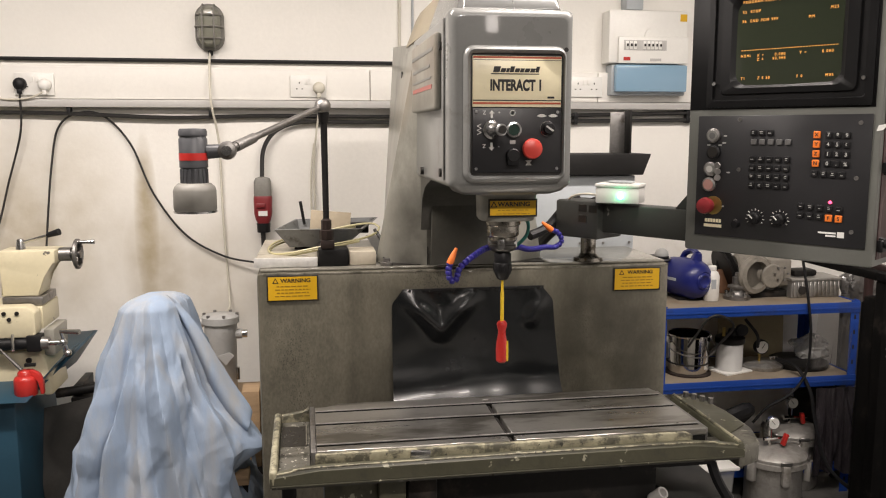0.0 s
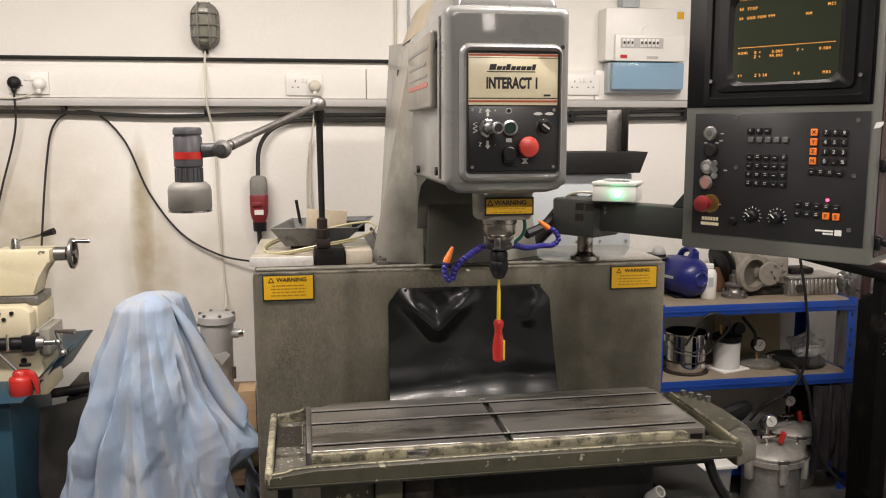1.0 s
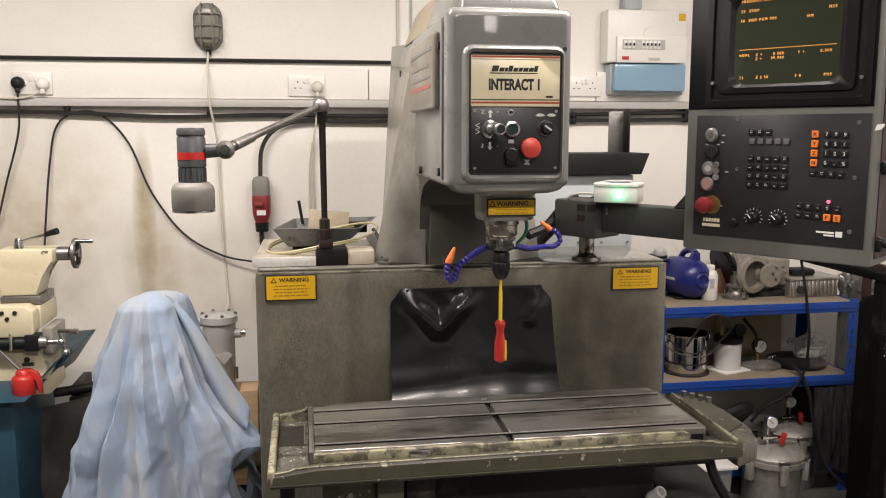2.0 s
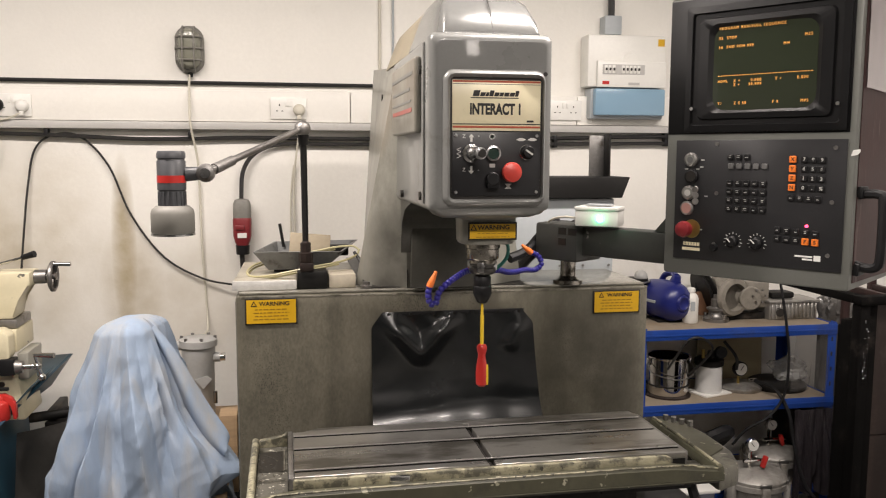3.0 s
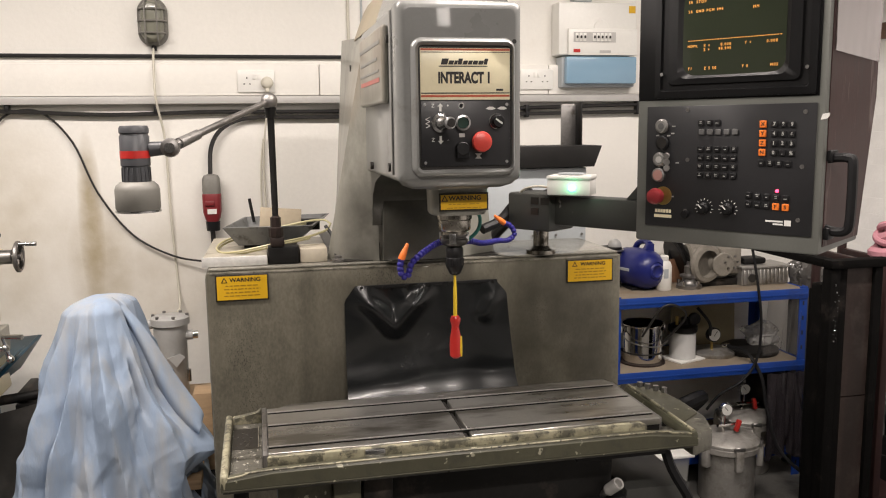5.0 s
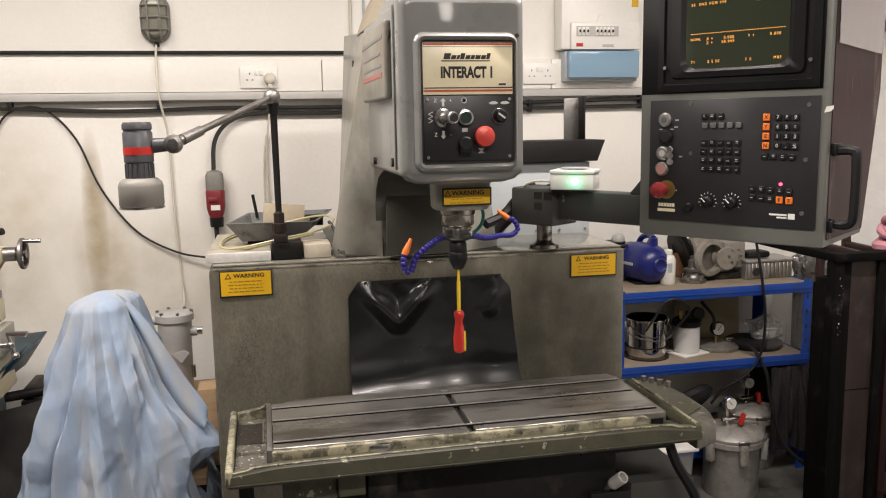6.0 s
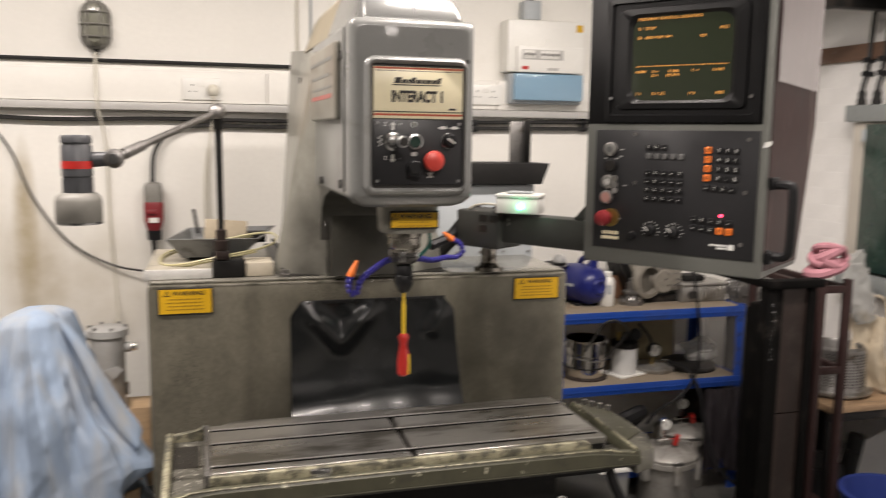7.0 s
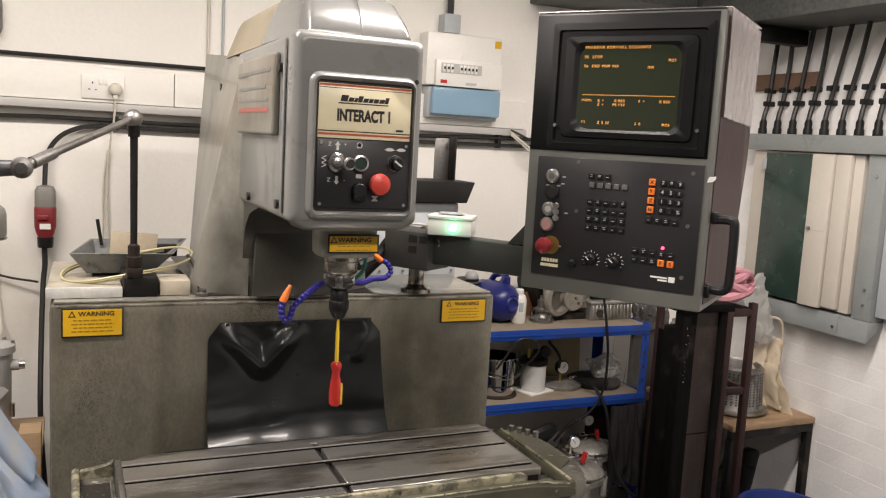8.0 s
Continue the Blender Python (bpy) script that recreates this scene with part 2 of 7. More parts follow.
DARK_STEEL = mat("dark_steel", (0.013, 0.0125, 0.012), 0.5, spec=0.22, metal=0.0, var=0.3, scale=7, bump=0.15, dirt=(0.05, 0.04, 0.033), dirt_amount=0.12, dirt_scale=5)
RUSTY = mat("rusty_steel", (0.030, 0.020, 0.017), 0.5, spec=0.25, metal=0.0, var=0.4, scale=5, bump=0.2, dirt=(0.060, 0.048, 0.042), dirt_amount=0.24, dirt_scale=7, spread=0.2, runs=(0.012, 0.009, 0.008), run_amount=0.7, run_scale=18.0)
BLACK = mat("black_plastic", (0.010, 0.010, 0.011), 0.5, var=0.2, bump=0.08, spec=0.3)
BLACK_PANEL = mat("black_panel", (0.022, 0.022, 0.024), 0.38, var=0.15, bump=0.03, fine=200)
RUBBER = mat("rubber_apron", (0.0075, 0.0085, 0.009), 0.25, var=0.2, bump=0.05, fine=60, coat=0.12, dirt=(0.034, 0.035, 0.036), dirt_amount=0.16, spread=0.3, rvar=0.06)
CABLE = mat("cable_black", (0.02, 0.019, 0.018), 0.45, var=0.2, bump=0.05)
CABLE_WHITE = mat("cable_white", (0.62, 0.59, 0.5), 0.5, var=0.1, bump=0.05)
PVC = mat("white_plastic", (0.80, 0.79, 0.75), 0.35, var=0.04, bump=0.02)
PVC_GREY = mat("grey_trunking", (0.50, 0.49, 0.47), 0.4, var=0.08, bump=0.04, dirt=(0.35, 0.33, 0.28), dirt_amount=0.1)
CREAM = mat("cream_paint", (0.66, 0.60, 0.42), 0.4, var=0.08, scale=8, bump=0.06, coat=0.1, dirt=(0.40, 0.34, 0.2), dirt_amount=0.1, chips=(0.12, 0.11, 0.09), chip_amount=0.02)
PLATE_CREAM = mat("plate_cream", (0.88, 0.80, 0.56), 0.3, var=0.05, scale=9, bump=0.0, coat=0.3)
PLATE_RED = mat("plate_red", (0.50, 0.10, 0.05), 0.35, var=0.05, bump=0.0)
INK = mat("ink_black", (0.02, 0.018, 0.016), 0.4, var=0.05, bump=0.0)
INK_WHITE = mat("ink_white", (0.75, 0.75, 0.72), 0.45, var=0.04, bump=0.0)
YELLOW = mat("sign_yellow", (0.68, 0.40, 0.015), 0.35, var=0.06, scale=12, bump=0.0)
RED_PLASTIC = mat("red_plastic", (0.50, 0.03, 0.025), 0.3, var=0.08, bump=0.02)
RED_DULL = mat("dull_red_plastic", (0.22, 0.025, 0.03), 0.4, var=0.12, bump=0.05)
CORAL = mat("button_red", (0.58, 0.06, 0.045), 0.35, var=0.06, bump=0.02)
ORANGE = mat("orange_plastic", (0.85, 0.20, 0.03), 0.4, var=0.05, bump=0.02)
ORANGE_KEY = mat("orange_key", (0.80, 0.19, 0.02), 0.45, var=0.05, bump=0.0)
HOSE_BLUE = mat("hose_blue", (0.025, 0.02, 0.22), 0.35, var=0.1, bump=0.02)
YELLOW_PLASTIC = mat("yellow_plastic", (0.80, 0.55, 0.03), 0.35, var=0.05, bump=0.02)
TEAL = mat("teal_hose", (0.02, 0.16, 0.13), 0.4, var=0.1, bump=0.02)
LAMP_GREY = mat("lamp_grey", (0.062, 0.064, 0.070), 0.4, var=0.1, bump=0.08)
LAMP_BELL = mat("lamp_bell_grey", (0.205, 0.198, 0.178), 0.5, var=0.1, bump=0.08, dirt=(0.16, 0.15, 0.13), dirt_amount=0.1)
PUMP_GREY = mat("housing_grey", (0.42, 0.42, 0.41), 0.4, var=0.08, bump=0.08)
CLOTH = mat("blue_cloth", (0.275, 0.35, 0.465), 0.85, var=0.09, scale=12, bump=0.8, fine=38, dirt=(0.36, 0.36, 0.345), dirt_amount=0.24, dirt_scale=7, spread=0.34, stretch=(1.3, 1.3, 0.45), runs=(0.40, 0.37, 0.31), run_amount=0.45, run_scale=16.0)
WOOD = mat("bench_wood", (0.42, 0.29, 0.17), 0.6, var=0.2, scale=8, bump=0.2, stretch=(1, 6, 6), dirt=(0.22, 0.15, 0.09), dirt_amount=0.15)
PLY = mat("shelf_board", (0.27, 0.225, 0.17), 0.65, var=0.12, scale=12, bump=0.2, dirt=(0.25, 0.19, 0.13), dirt_amount=0.18, dirt_scale=7)
BLUE_STEEL = mat("shelf_blue", (0.012, 0.06, 0.33), 0.4, var=0.1, bump=0.05, dirt=(0.02, 0.04, 0.14), dirt_amount=0.1)
BLUE_STAND = mat("stand_blue", (0.018, 0.06, 0.095), 0.4, var=0.12, bump=0.06, dirt=(0.015, 0.04, 0.06), dirt_amount=0.15)
JUG_BLUE = mat("moulded_blue", (0.012, 0.018, 0.15), 0.35, var=0.1, bump=0.04)
BIN_BLUE = mat("bin_blue", (0.03, 0.05, 0.22), 0.4, var=0.1, bump=0.04)
ALU = mat("cast_aluminium", (0.42, 0.41, 0.39), 0.4, metal=0.7, var=0.2, scale=9, bump=0.15, dirt=(0.2, 0.18, 0.15), dirt_amount=0.2)
DUSTY_GREY = mat("dusty_beige_grey", (0.25, 0.23, 0.195), 0.55, var=0.25, scale=10, bump=0.2, dirt=(0.09, 0.08, 0.065), dirt_amount=0.24, dirt_scale=10, spread=0.25)
RUST_DISC = mat("rust_brown_plate", (0.17, 0.085, 0.045), 0.55, var=0.3, scale=12, bump=0.2, dirt=(0.07, 0.045, 0.03), dirt_amount=0.2)
QUILL_STEEL = mat("worn_quill_steel", (0.40, 0.38, 0.34), 0.24, metal=0.95, var=0.25, scale=20, bump=0.05, dirt=(0.08, 0.07, 0.055), dirt_amount=0.26, dirt_scale=30)
DARK_HOLDER = mat("dark_oily_steel", (0.10, 0.096, 0.09), 0.35, metal=0.8, var=0.3, scale=20, bump=0.1)
# pale metal that paints the ceiling's glint on the slot lips
EDGE_GLINT = mat("slot_edge_glint", (0.60, 0.58, 0.55), 0.38, metal=0.5, var=0.2, scale=9, bump=0.0)
POT_METAL = mat("dusty_cast_aluminium", (0.40, 0.385, 0.36), 0.48, metal=0.35, var=0.22, scale=10, bump=0.2, dirt=(0.20, 0.185, 0.16), dirt_amount=0.24, dirt_scale=9, spread=0.2, runs=(0.15, 0.14, 0.12), run_amount=0.5, run_scale=22.0)
CHROME = mat("polished_steel", (0.62, 0.60, 0.57), 0.10, metal=1.0, var=0.06, bump=0.0, rvar=0.04)
GALV = mat("galvanised_sheet", (0.10, 0.105, 0.102), 0.45, metal=0.3, var=0.45, scale=60, bump=0.05, fine=120)
CAB_GREY = mat("cabinet_light_grey", (0.42, 0.45, 0.47), 0.45, var=0.06, bump=0.05)
BOARD_GREY = mat("board_grey", (0.26, 0.28, 0.28), 0.4, var=0.1, bump=0.05, dirt=(0.15, 0.16, 0.15), dirt_amount=0.1)
GREEN_DARK = mat("dark_green_sheet", (0.02, 0.045, 0.035), 0.25, var=0.3, scale=8, bump=0.02, coat=0.3)
# dark brown with paler streaks drawn out in height
BROWN_SIDE = mat("streaked_brown_paint", (0.070, 0.040, 0.038), 0.42, spec=0.08, var=0.3, scale=9, bump=0.06, dirt=(0.26, 0.22, 0.21), dirt_amount=0.12, dirt_scale=9, spread=0.2, stretch=(1, 2.5, 0.4))
PENDANT_GREY = mat("console_grey", (0.165, 0.17, 0.155), 0.4, var=0.08, bump=0.08, fine=180, dirt=(0.1, 0.095, 0.085), dirt_amount=0.1)
PINK = mat("pink_cloth", (0.42, 0.19, 0.225), 0.85, var=0.15, bump=0.4)
CREAM_CLOTH = mat("cream_canvas", (0.56, 0.48, 0.36), 0.85, var=0.12, bump=0.4, dirt=(0.35, 0.28, 0.18), dirt_amount=0.15)
CARD = mat("cardboard", (0.40, 0.34, 0.25), 0.8, var=0.1, bump=0.15)
PAPER = mat("manila_paper", (0.30, 0.25, 0.15), 0.7, var=0.12, bump=0.15)
TAPE = mat("yellowed_hose", (0.48, 0.44, 0.25), 0.35, var=0.1, bump=0.03)
DUSTY_BEIGE = mat("dusty_beige_paint", (0.34, 0.295, 0.215), 0.55, var=0.15, scale=7, bump=0.1, dirt=(0.22, 0.20, 0.16), dirt_amount=0.15)
COVER_METAL = mat("cover_sheet", (0.31, 0.315, 0.31), 0.24, metal=0.5, var=0.12, scale=5, bump=0.05, coat=0.3, dirt=(0.3, 0.27, 0.2), dirt_amount=0.12)
PRINT = mat("sign_print", (0.30, 0.17, 0.01), 0.4, var=0.05, bump=0.0)
LID_CREAM = mat("lid_cream", (0.60, 0.54, 0.43), 0.45, var=0.12, scale=9, bump=0.1, dirt=(0.35, 0.28, 0.18), dirt_amount=0.15, dirt_scale=8)
LID_DIRTY = mat("dirty_cream_lid", (0.42, 0.385, 0.31), 0.4, var=0.25, scale=9, bump=0.1, dirt=(0.15, 0.135, 0.10), dirt_amount=0.28, dirt_scale=8, spread=0.25)
FOIL = mat("bright_bent_sheet", (0.74, 0.73, 0.70), 0.34, metal=0.35, var=0.15, scale=18, bump=0.15)
PINKISH = mat("faded_pink", (0.45, 0.25, 0.22), 0.4, var=0.05, bump=0.0)
RED_DOME = mat("dull_red_dome", (0.26, 0.025, 0.03), 0.35, var=0.06, bump=0.0)
PENDANT_DARK = mat("arm_dark_grey", (0.055, 0.056, 0.052), 0.42, var=0.12, bump=0.1, chips=(0.3, 0.29, 0.26), chip_amount=0.02, chip_scale=18)
BRASS = mat("brass", (0.50, 0.36, 0.12), 0.35, metal=0.9, var=0.1, bump=0.02)
FILTER_WHITE = mat("filter_white", (0.62, 0.62, 0.61), 0.45, var=0.06, bump=0.03)
OXIDE = mat("oxide_red_paint", (0.028, 0.013, 0.012), 0.5, spec=0.25, var=0.2, scale=8, bump=0.15, dirt=(0.03, 0.02, 0.02), dirt_amount=0.15)
# column grey darkened for oil and for the shade below the head
OILY_SHADE = mat("oily_shaded_grey", (0.075, 0.073, 0.062), 0.35, var=0.25, scale=6, bump=0.1, coat=0.15, dirt=(0.022, 0.021, 0.018), dirt_amount=0.28, dirt_scale=5, spread=0.3)
FADED_RED = mat("faded_red", (0.42, 0.12, 0.10), 0.45, var=0.2, scale=12, bump=0.0)
FADED_PRINT = mat("faded_print", (0.20, 0.20, 0.185), 0.45, var=0.3, scale=14, bump=0.0)
TRAY_DARK = mat("oily_tray_floor", (0.055, 0.052, 0.042), 0.3, var=0.3, scale=9, bump=0.2, fine=70, coat=0.2, dirt=(0.16, 0.15, 0.13), dirt_amount=0.10, dirt_scale=18, chips=(0.4, 0.39, 0.34), chip_amount=0.03, chip_scale=90)
WORN_EDGE = mat("worn_bare_edge", (0.34, 0.32, 0.27), 0.35, metal=0.5, var=0.4, scale=16, bump=0.1, dirt=(0.12, 0.115, 0.09), dirt_amount=0.25, dirt_scale=20)
END_CASTING = mat("scraped_grey_casting", (0.17, 0.163, 0.135), 0.45, var=0.3, scale=12, bump=0.3, fine=60, dirt=(0.06, 0.056, 0.045), dirt_amount=0.22, dirt_scale=14, chips=(0.38, 0.36, 0.30), chip_amount=0.10, chip_scale=50)
END_PAN = mat("scraped_end_pan", (0.13, 0.125, 0.105), 0.4, var=0.35, scale=14, bump=0.3, fine=60, dirt=(0.03, 0.028, 0.022), dirt_amount=0.32, dirt_scale=18, chips=(0.50, 0.48, 0.42), chip_amount=0.16, chip_scale=85)
BLUE_LENS = clear("blue_tinted_cover", (0.30, 0.47, 0.62), 0.12, 0.72)
FILM = clear("clear_film", (0.66, 0.61, 0.61), 0.2, 0.50)
DARK_FILM = clear("dark_plastic_film", (0.035, 0.030, 0.034), 0.22, 0.86)
FILM_THIN = clear("thin_clear_film", (0.16, 0.155, 0.15), 0.2, 0.16)
GREY_FILM = mat("grey_crumpled_film", (0.11, 0.105, 0.10), 0.25, var=0.4, scale=12, bump=0.2, coat=0.3)
BAG = clear("plastic_bag", (0.55, 0.55, 0.53), 0.18, 0.48)
GLASS = clear("lens_glass", (0.30, 0.30, 0.24), 0.15, 0.75)
SCREEN = mat("crt_glass", (0.024, 0.030, 0.018), 0.12, var=0.05, bump=0.0, coat=0.4, rvar=0.03)
AMBER = glow("amber_phosphor", (1.0, 0.45, 0.08), 0.50)
LED_GREEN = glow("green_led", (0.10, 1.0, 0.40), 14.0)
LED_RED = glow("red_led", (1.0, 0.05, 0.12), 5.0)
TUBE = glow("lamp_diffuser", (1.0, 0.94, 0.85), 6.0)

WALL_STAINED = mat("stained_wall_paint", (0.84, 0.82, 0.77), 0.55, var=0.05, scale=1.6, bump=0.3, fine=60, dirt=(0.60, 0.54, 0.43), dirt_amount=0.05, dirt_scale=1.3, spread=0.3)
for sx_, sz_, wx_, wz_, most_ in ((-0.455, 1.18, 0.05, 0.38, 0.75), (-0.43, 1.0, 0.13, 0.30, 0.45), (-0.85, 1.15, 0.40, 0.55, 0.35), (-0.95, 1.05, 0.16, 0.35, 0.5), (-0.2, 0.95, 0.30, 0.30, 0.30)):
    tint_patch(WALL_STAINED, sx_, sz_, wx_, wz_, (0.36, 0.29, 0.17), most_)

# ---- the room ----
WY, WX = 3.80, 2.95


def slab(name, x0, x1, y0, y1, z0, z1, material, label, category="wall"):
    return solo(name, box(bmesh.new(), x0, x1, y0, y1, z0, z1), material, label, category, kind="structure")


slab("floor", -5.2, WX, -6.6, WY, -0.15, 0, FLOOR, "dark oil-stained concrete workshop floor", "floor")
slab("wall_north", -5.2, WX + 0.2, WY, WY + 0.2, -0.15, 2.85, WALL_STAINED, "cream-white painted workshop wall with brown stains")
wall_east = slab("wall_east", WX, WX + 0.2, -6.8, WY, -0.15, 2.85, BRICK, "white painted brick workshop wall")
slab("wall_west", -5.4, -5.2, -6.8, WY + 0.2, -0.15, 2.85, WALL, "cream-white painted workshop wall")
# out of view behind the camera; its grey only dims reflections and bounce
slab("wall_south", -5.2, WX, -6.8, -6.6, -0.15, 2.85, UNSEEN_WALL_GREY, "unseen end wall, greyed to keep reflections dark")
slab("ceiling", -5.4, WX + 0.2, -6.8, WY + 0.2, 2.85, 3.0, CEIL, "plain off-white workshop ceiling", "ceiling")
for lx, ly, lz, length, watts, yaw in LAMPS:
    fitting = thing("batten_lamp", "white batten lamp with a long bright diffuser under the ceiling", "lamp", pose(lx, ly, lz, 0, 0, yaw), "batten lamps")
    part("housing", box(bmesh.new(), -length / 2, length / 2, -0.06, 0.06, 0.0, 0.13, 0.008), PVC, fitting)
    part("diffuser", box(bmesh.new(), -length / 2 + 0.02, length / 2 - 0.02, -0.05, 0.05, -0.05, -0.002, 0.015), TUBE, fitting)

GLOSS_BLACK = mat("screen_surround_black", (0.006, 0.006, 0.0065), 0.42, var=0.2, bump=0.05, spec=0.25)
KEY_GREY = mat("dark_grey_key", (0.11, 0.11, 0.108), 0.45, var=0.06, bump=0.0)
KEY_INK = mat("key_legend", (0.42, 0.42, 0.40), 0.5, var=0.05, bump=0.0)
BUTTON_GREY = mat("worn_button_grey", (0.22, 0.22, 0.205), 0.4, var=0.15, scale=40, bump=0.05)
OLD_WOOD = mat("old_stained_timber", (0.15, 0.085, 0.055), 0.65, var=0.3, scale=8, bump=0.3, stretch=(4, 1, 4), dirt=(0.3, 0.26, 0.23), dirt_amount=0.12)
DARK_SHEET = mat("dirty_dark_plastic", (0.055, 0.052, 0.048), 0.4, var=0.25, scale=8, bump=0.1, dirt=(0.09, 0.085, 0.075), dirt_amount=0.2, dirt_scale=6, spread=0.25)
# oily black of the end trough, also the painted shade inside the slots
TROUGH_AND_SLOT_SHADE = mat("oily_trough_and_slot_shade", (0.014, 0.014, 0.012), 0.32, var=0.4, scale=14, bump=0.2, spec=0.3, dirt=(0.07, 0.065, 0.05), dirt_amount=0.06, dirt_scale=14)

PAN_GREY = mat("pan_sheet_grey", (0.19, 0.195, 0.195), 0.45, metal=0.2, var=0.2, scale=20, bump=0.08, dirt=(0.06, 0.055, 0.048), dirt_amount=0.18, dirt_scale=14)
tint_patch(COLUMN, 0.50, 1.22, 0.10, 0.26, (0.045, 0.042, 0.034), 0.75)
tint_patch(COLUMN, 0.44, 1.72, 0.05, 0.20, (0.22, 0.15, 0.09), 0.55)

# mottled oil on the pedestal; right-leg patches also paint in the console's shade
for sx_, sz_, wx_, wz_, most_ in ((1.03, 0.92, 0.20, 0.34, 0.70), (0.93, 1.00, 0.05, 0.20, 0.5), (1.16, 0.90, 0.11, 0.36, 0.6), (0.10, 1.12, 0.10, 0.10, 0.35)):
    tint_patch(OLIVE, sx_, sz_, wx_, wz_, (0.045, 0.042, 0.030), most_)
STAND_BLACK = mat("sooty_black_steel", (0.0045, 0.0042, 0.004), 0.75, var=0.4, scale=9, bump=0.3, spec=0.06, dirt=(0.02, 0.017, 0.015), dirt_amount=0.12, dirt_scale=9)
BENCH_WOOD = mat("worn_bench_wood", (0.36, 0.24, 0.14), 0.6, var=0.3, scale=9, bump=0.3, stretch=(1, 5, 5), dirt=(0.13, 0.085, 0.05), dirt_amount=0.24, dirt_scale=5, spread=0.25)

OILY_TOP = mat("oily_worn_top", (0.24, 0.23, 0.195), 0.20, var=0.3, scale=7, bump=0.1, coat=0.3, dirt=(0.04, 0.038, 0.03), dirt_amount=0.3, dirt_scale=7, spread=0.25)

# ---- on the back wall ----
rail = solo("rail", box(bmesh.new(), -3.2, 0.90, WY - 0.018, WY, 1.822, 1.836, 0.002), DARK_STEEL, "thin dark brown conduit rail along the wall", "rail", kind="structure")
trunk = thing("dado_trunking", "white plastic dado trunking with a grey lower lip", "trunking", kind="structure")
for x0, x1 in ((-3.2, -1.50), (-1.497, 0.458), (0.461, 1.44), (1.443, 1.99)):
    part("cover", box(bmesh.new(), x0, x1, WY - 0.030, WY, 1.675, 1.800, 0.004), WALL, trunk)
part("lower_lip", box(bmesh.new(), -3.2, 1.99, WY - 0.045, WY, 1.643, 1.673, 0.003), PVC_GREY, trunk, "grey metal lower channel")


def socket(x, z, w=0.146, switched=True):
    ob = thing("wall_socket", "white double wall socket on the trunking", "socket", pose(x, WY - 0.031, z), "wall sockets")
    part("face_plate", box(bmesh.new(), -w / 2, w / 2, -0.009, 0, -0.043, 0.043, 0.003), PVC, ob)
    for s in (-1, 1):
        if w < 0.1 and s > 0:
            continue
        cx = s * 0.036 if w > 0.1 else 0
        for dx, dz, ww, hh in ((0, 0.014, 0.004, 0.008), (-0.011, -0.010, 0.0065, 0.004), (0.011, -0.010, 0.0065, 0.004)):
            part("pin_slot", box(bmesh.new(), cx + dx - ww / 2, cx + dx + ww / 2, -0.0098, -0.008, dz - hh / 2, dz + hh / 2), INK, ob)
        if w > 0.1:
            part("switch", box(bmesh.new(), s * 0.009 - 0.006, s * 0.009 + 0.006, -0.013, -0.009, 0.008, 0.030, 0.001), PVC, ob)
    return ob


def plug(x, z, material, label, y=WY - 0.041):
    ob = thing("mains_plug", label, "plug", pose(x, y, z))
    part("body", spin(bmesh.new(), [(0.0245, 0), (0.0245, 0.010), (0.021, 0.022), (0.014, 0.028), (0, 0.029)], 20, pose(0, 0, 0, 90)), material, ob)
    part("cord_grip", box(bmesh.new(), -0.008, 0.008, -0.022, -0.004, -0.038, -0.018, 0.003), material, ob)
    return ob


socket(-0.840, 1.730)
socket(0.208, 1.730)
socket(1.385, 1.738)
plug(-0.890, 1.730, BLACK, "black mains plug pushed into the wall socket")
plug(-0.800, 1.727, PVC, "white mains plug pushed into the wall socket")
plug(0.250, 1.724, CABLE_WHITE, "cream mains plug pushed into the wall socket")


def cable(name, pts, r, material, label, category="cable", n=8, sub=6):
    return solo(name, sweep(bmesh.new(), pts, r, n, sub), material, label, category)


cable("cable", [(-3.1, 3.775, 1.622), (-2.0, 3.775, 1.618), (-1.0, 3.775, 1.622), (-0.72, 3.772, 1.618), (-0.34, 3.775, 1.604), (0.05, 3.775, 1.612), (0.5, 3.775, 1.610), (1.2, 3.775, 1.616), (2.0, 3.775, 1.632), (2.6, 3.775, 1.635)], 0.0085, CABLE, "thick black cable clipped along the wall")
cable("cable", [(0.22, 3.775, 1.590), (0.5, 3.776, 1.587), (1.2, 3.776, 1.592), (2.0, 3.776, 1.600), (2.6, 3.776, 1.602)], 0.0085, CABLE, "thick black cable clipped along the wall")
cable("cable", [(0.22, 3.774, 1.590), (0.13, 3.772, 1.578), (0.06, 3.768, 1.54), (0.02, 3.764, 1.47), (0.012, 3.757, 1.36)], 0.009, CABLE, "thick black cable that bends down to the red connector")
cable("cable", [(-0.84, 3.73, 0.95), (-0.82, 3.76, 1.22), (-0.80, 3.78, 1.42), (-0.77, 3.785, 1.56), (-0.70, 3.782, 1.618), (-0.60, 3.782, 1.612), (-0.50, 3.785, 1.50), (-0.42, 3.785, 1.30), (-0.30, 3.782, 1.13), (-0.15, 3.77, 1.04), (-0.01, 3.74, 1.012)], 0.0042, CABLE, "thin black flex looped over the wall clip")
cable("cable", [(-0.89, 3.745, 1.705), (-0.90, 3.76, 1.55), (-0.96, 3.77, 1.35), (-1.02, 3.77, 1.15), (-1.10, 3.75, 1.0)], 0.0042, CABLE, "thin black flex hanging from the plug")
cable("cable", [(-0.80, 3.74, 1.700), (-0.86, 3.745, 1.676), (-0.95, 3.75, 1.672), (-1.1, 3.76, 1.69)], 0.0038, CABLE_WHITE, "thin white flex hanging from the plug")
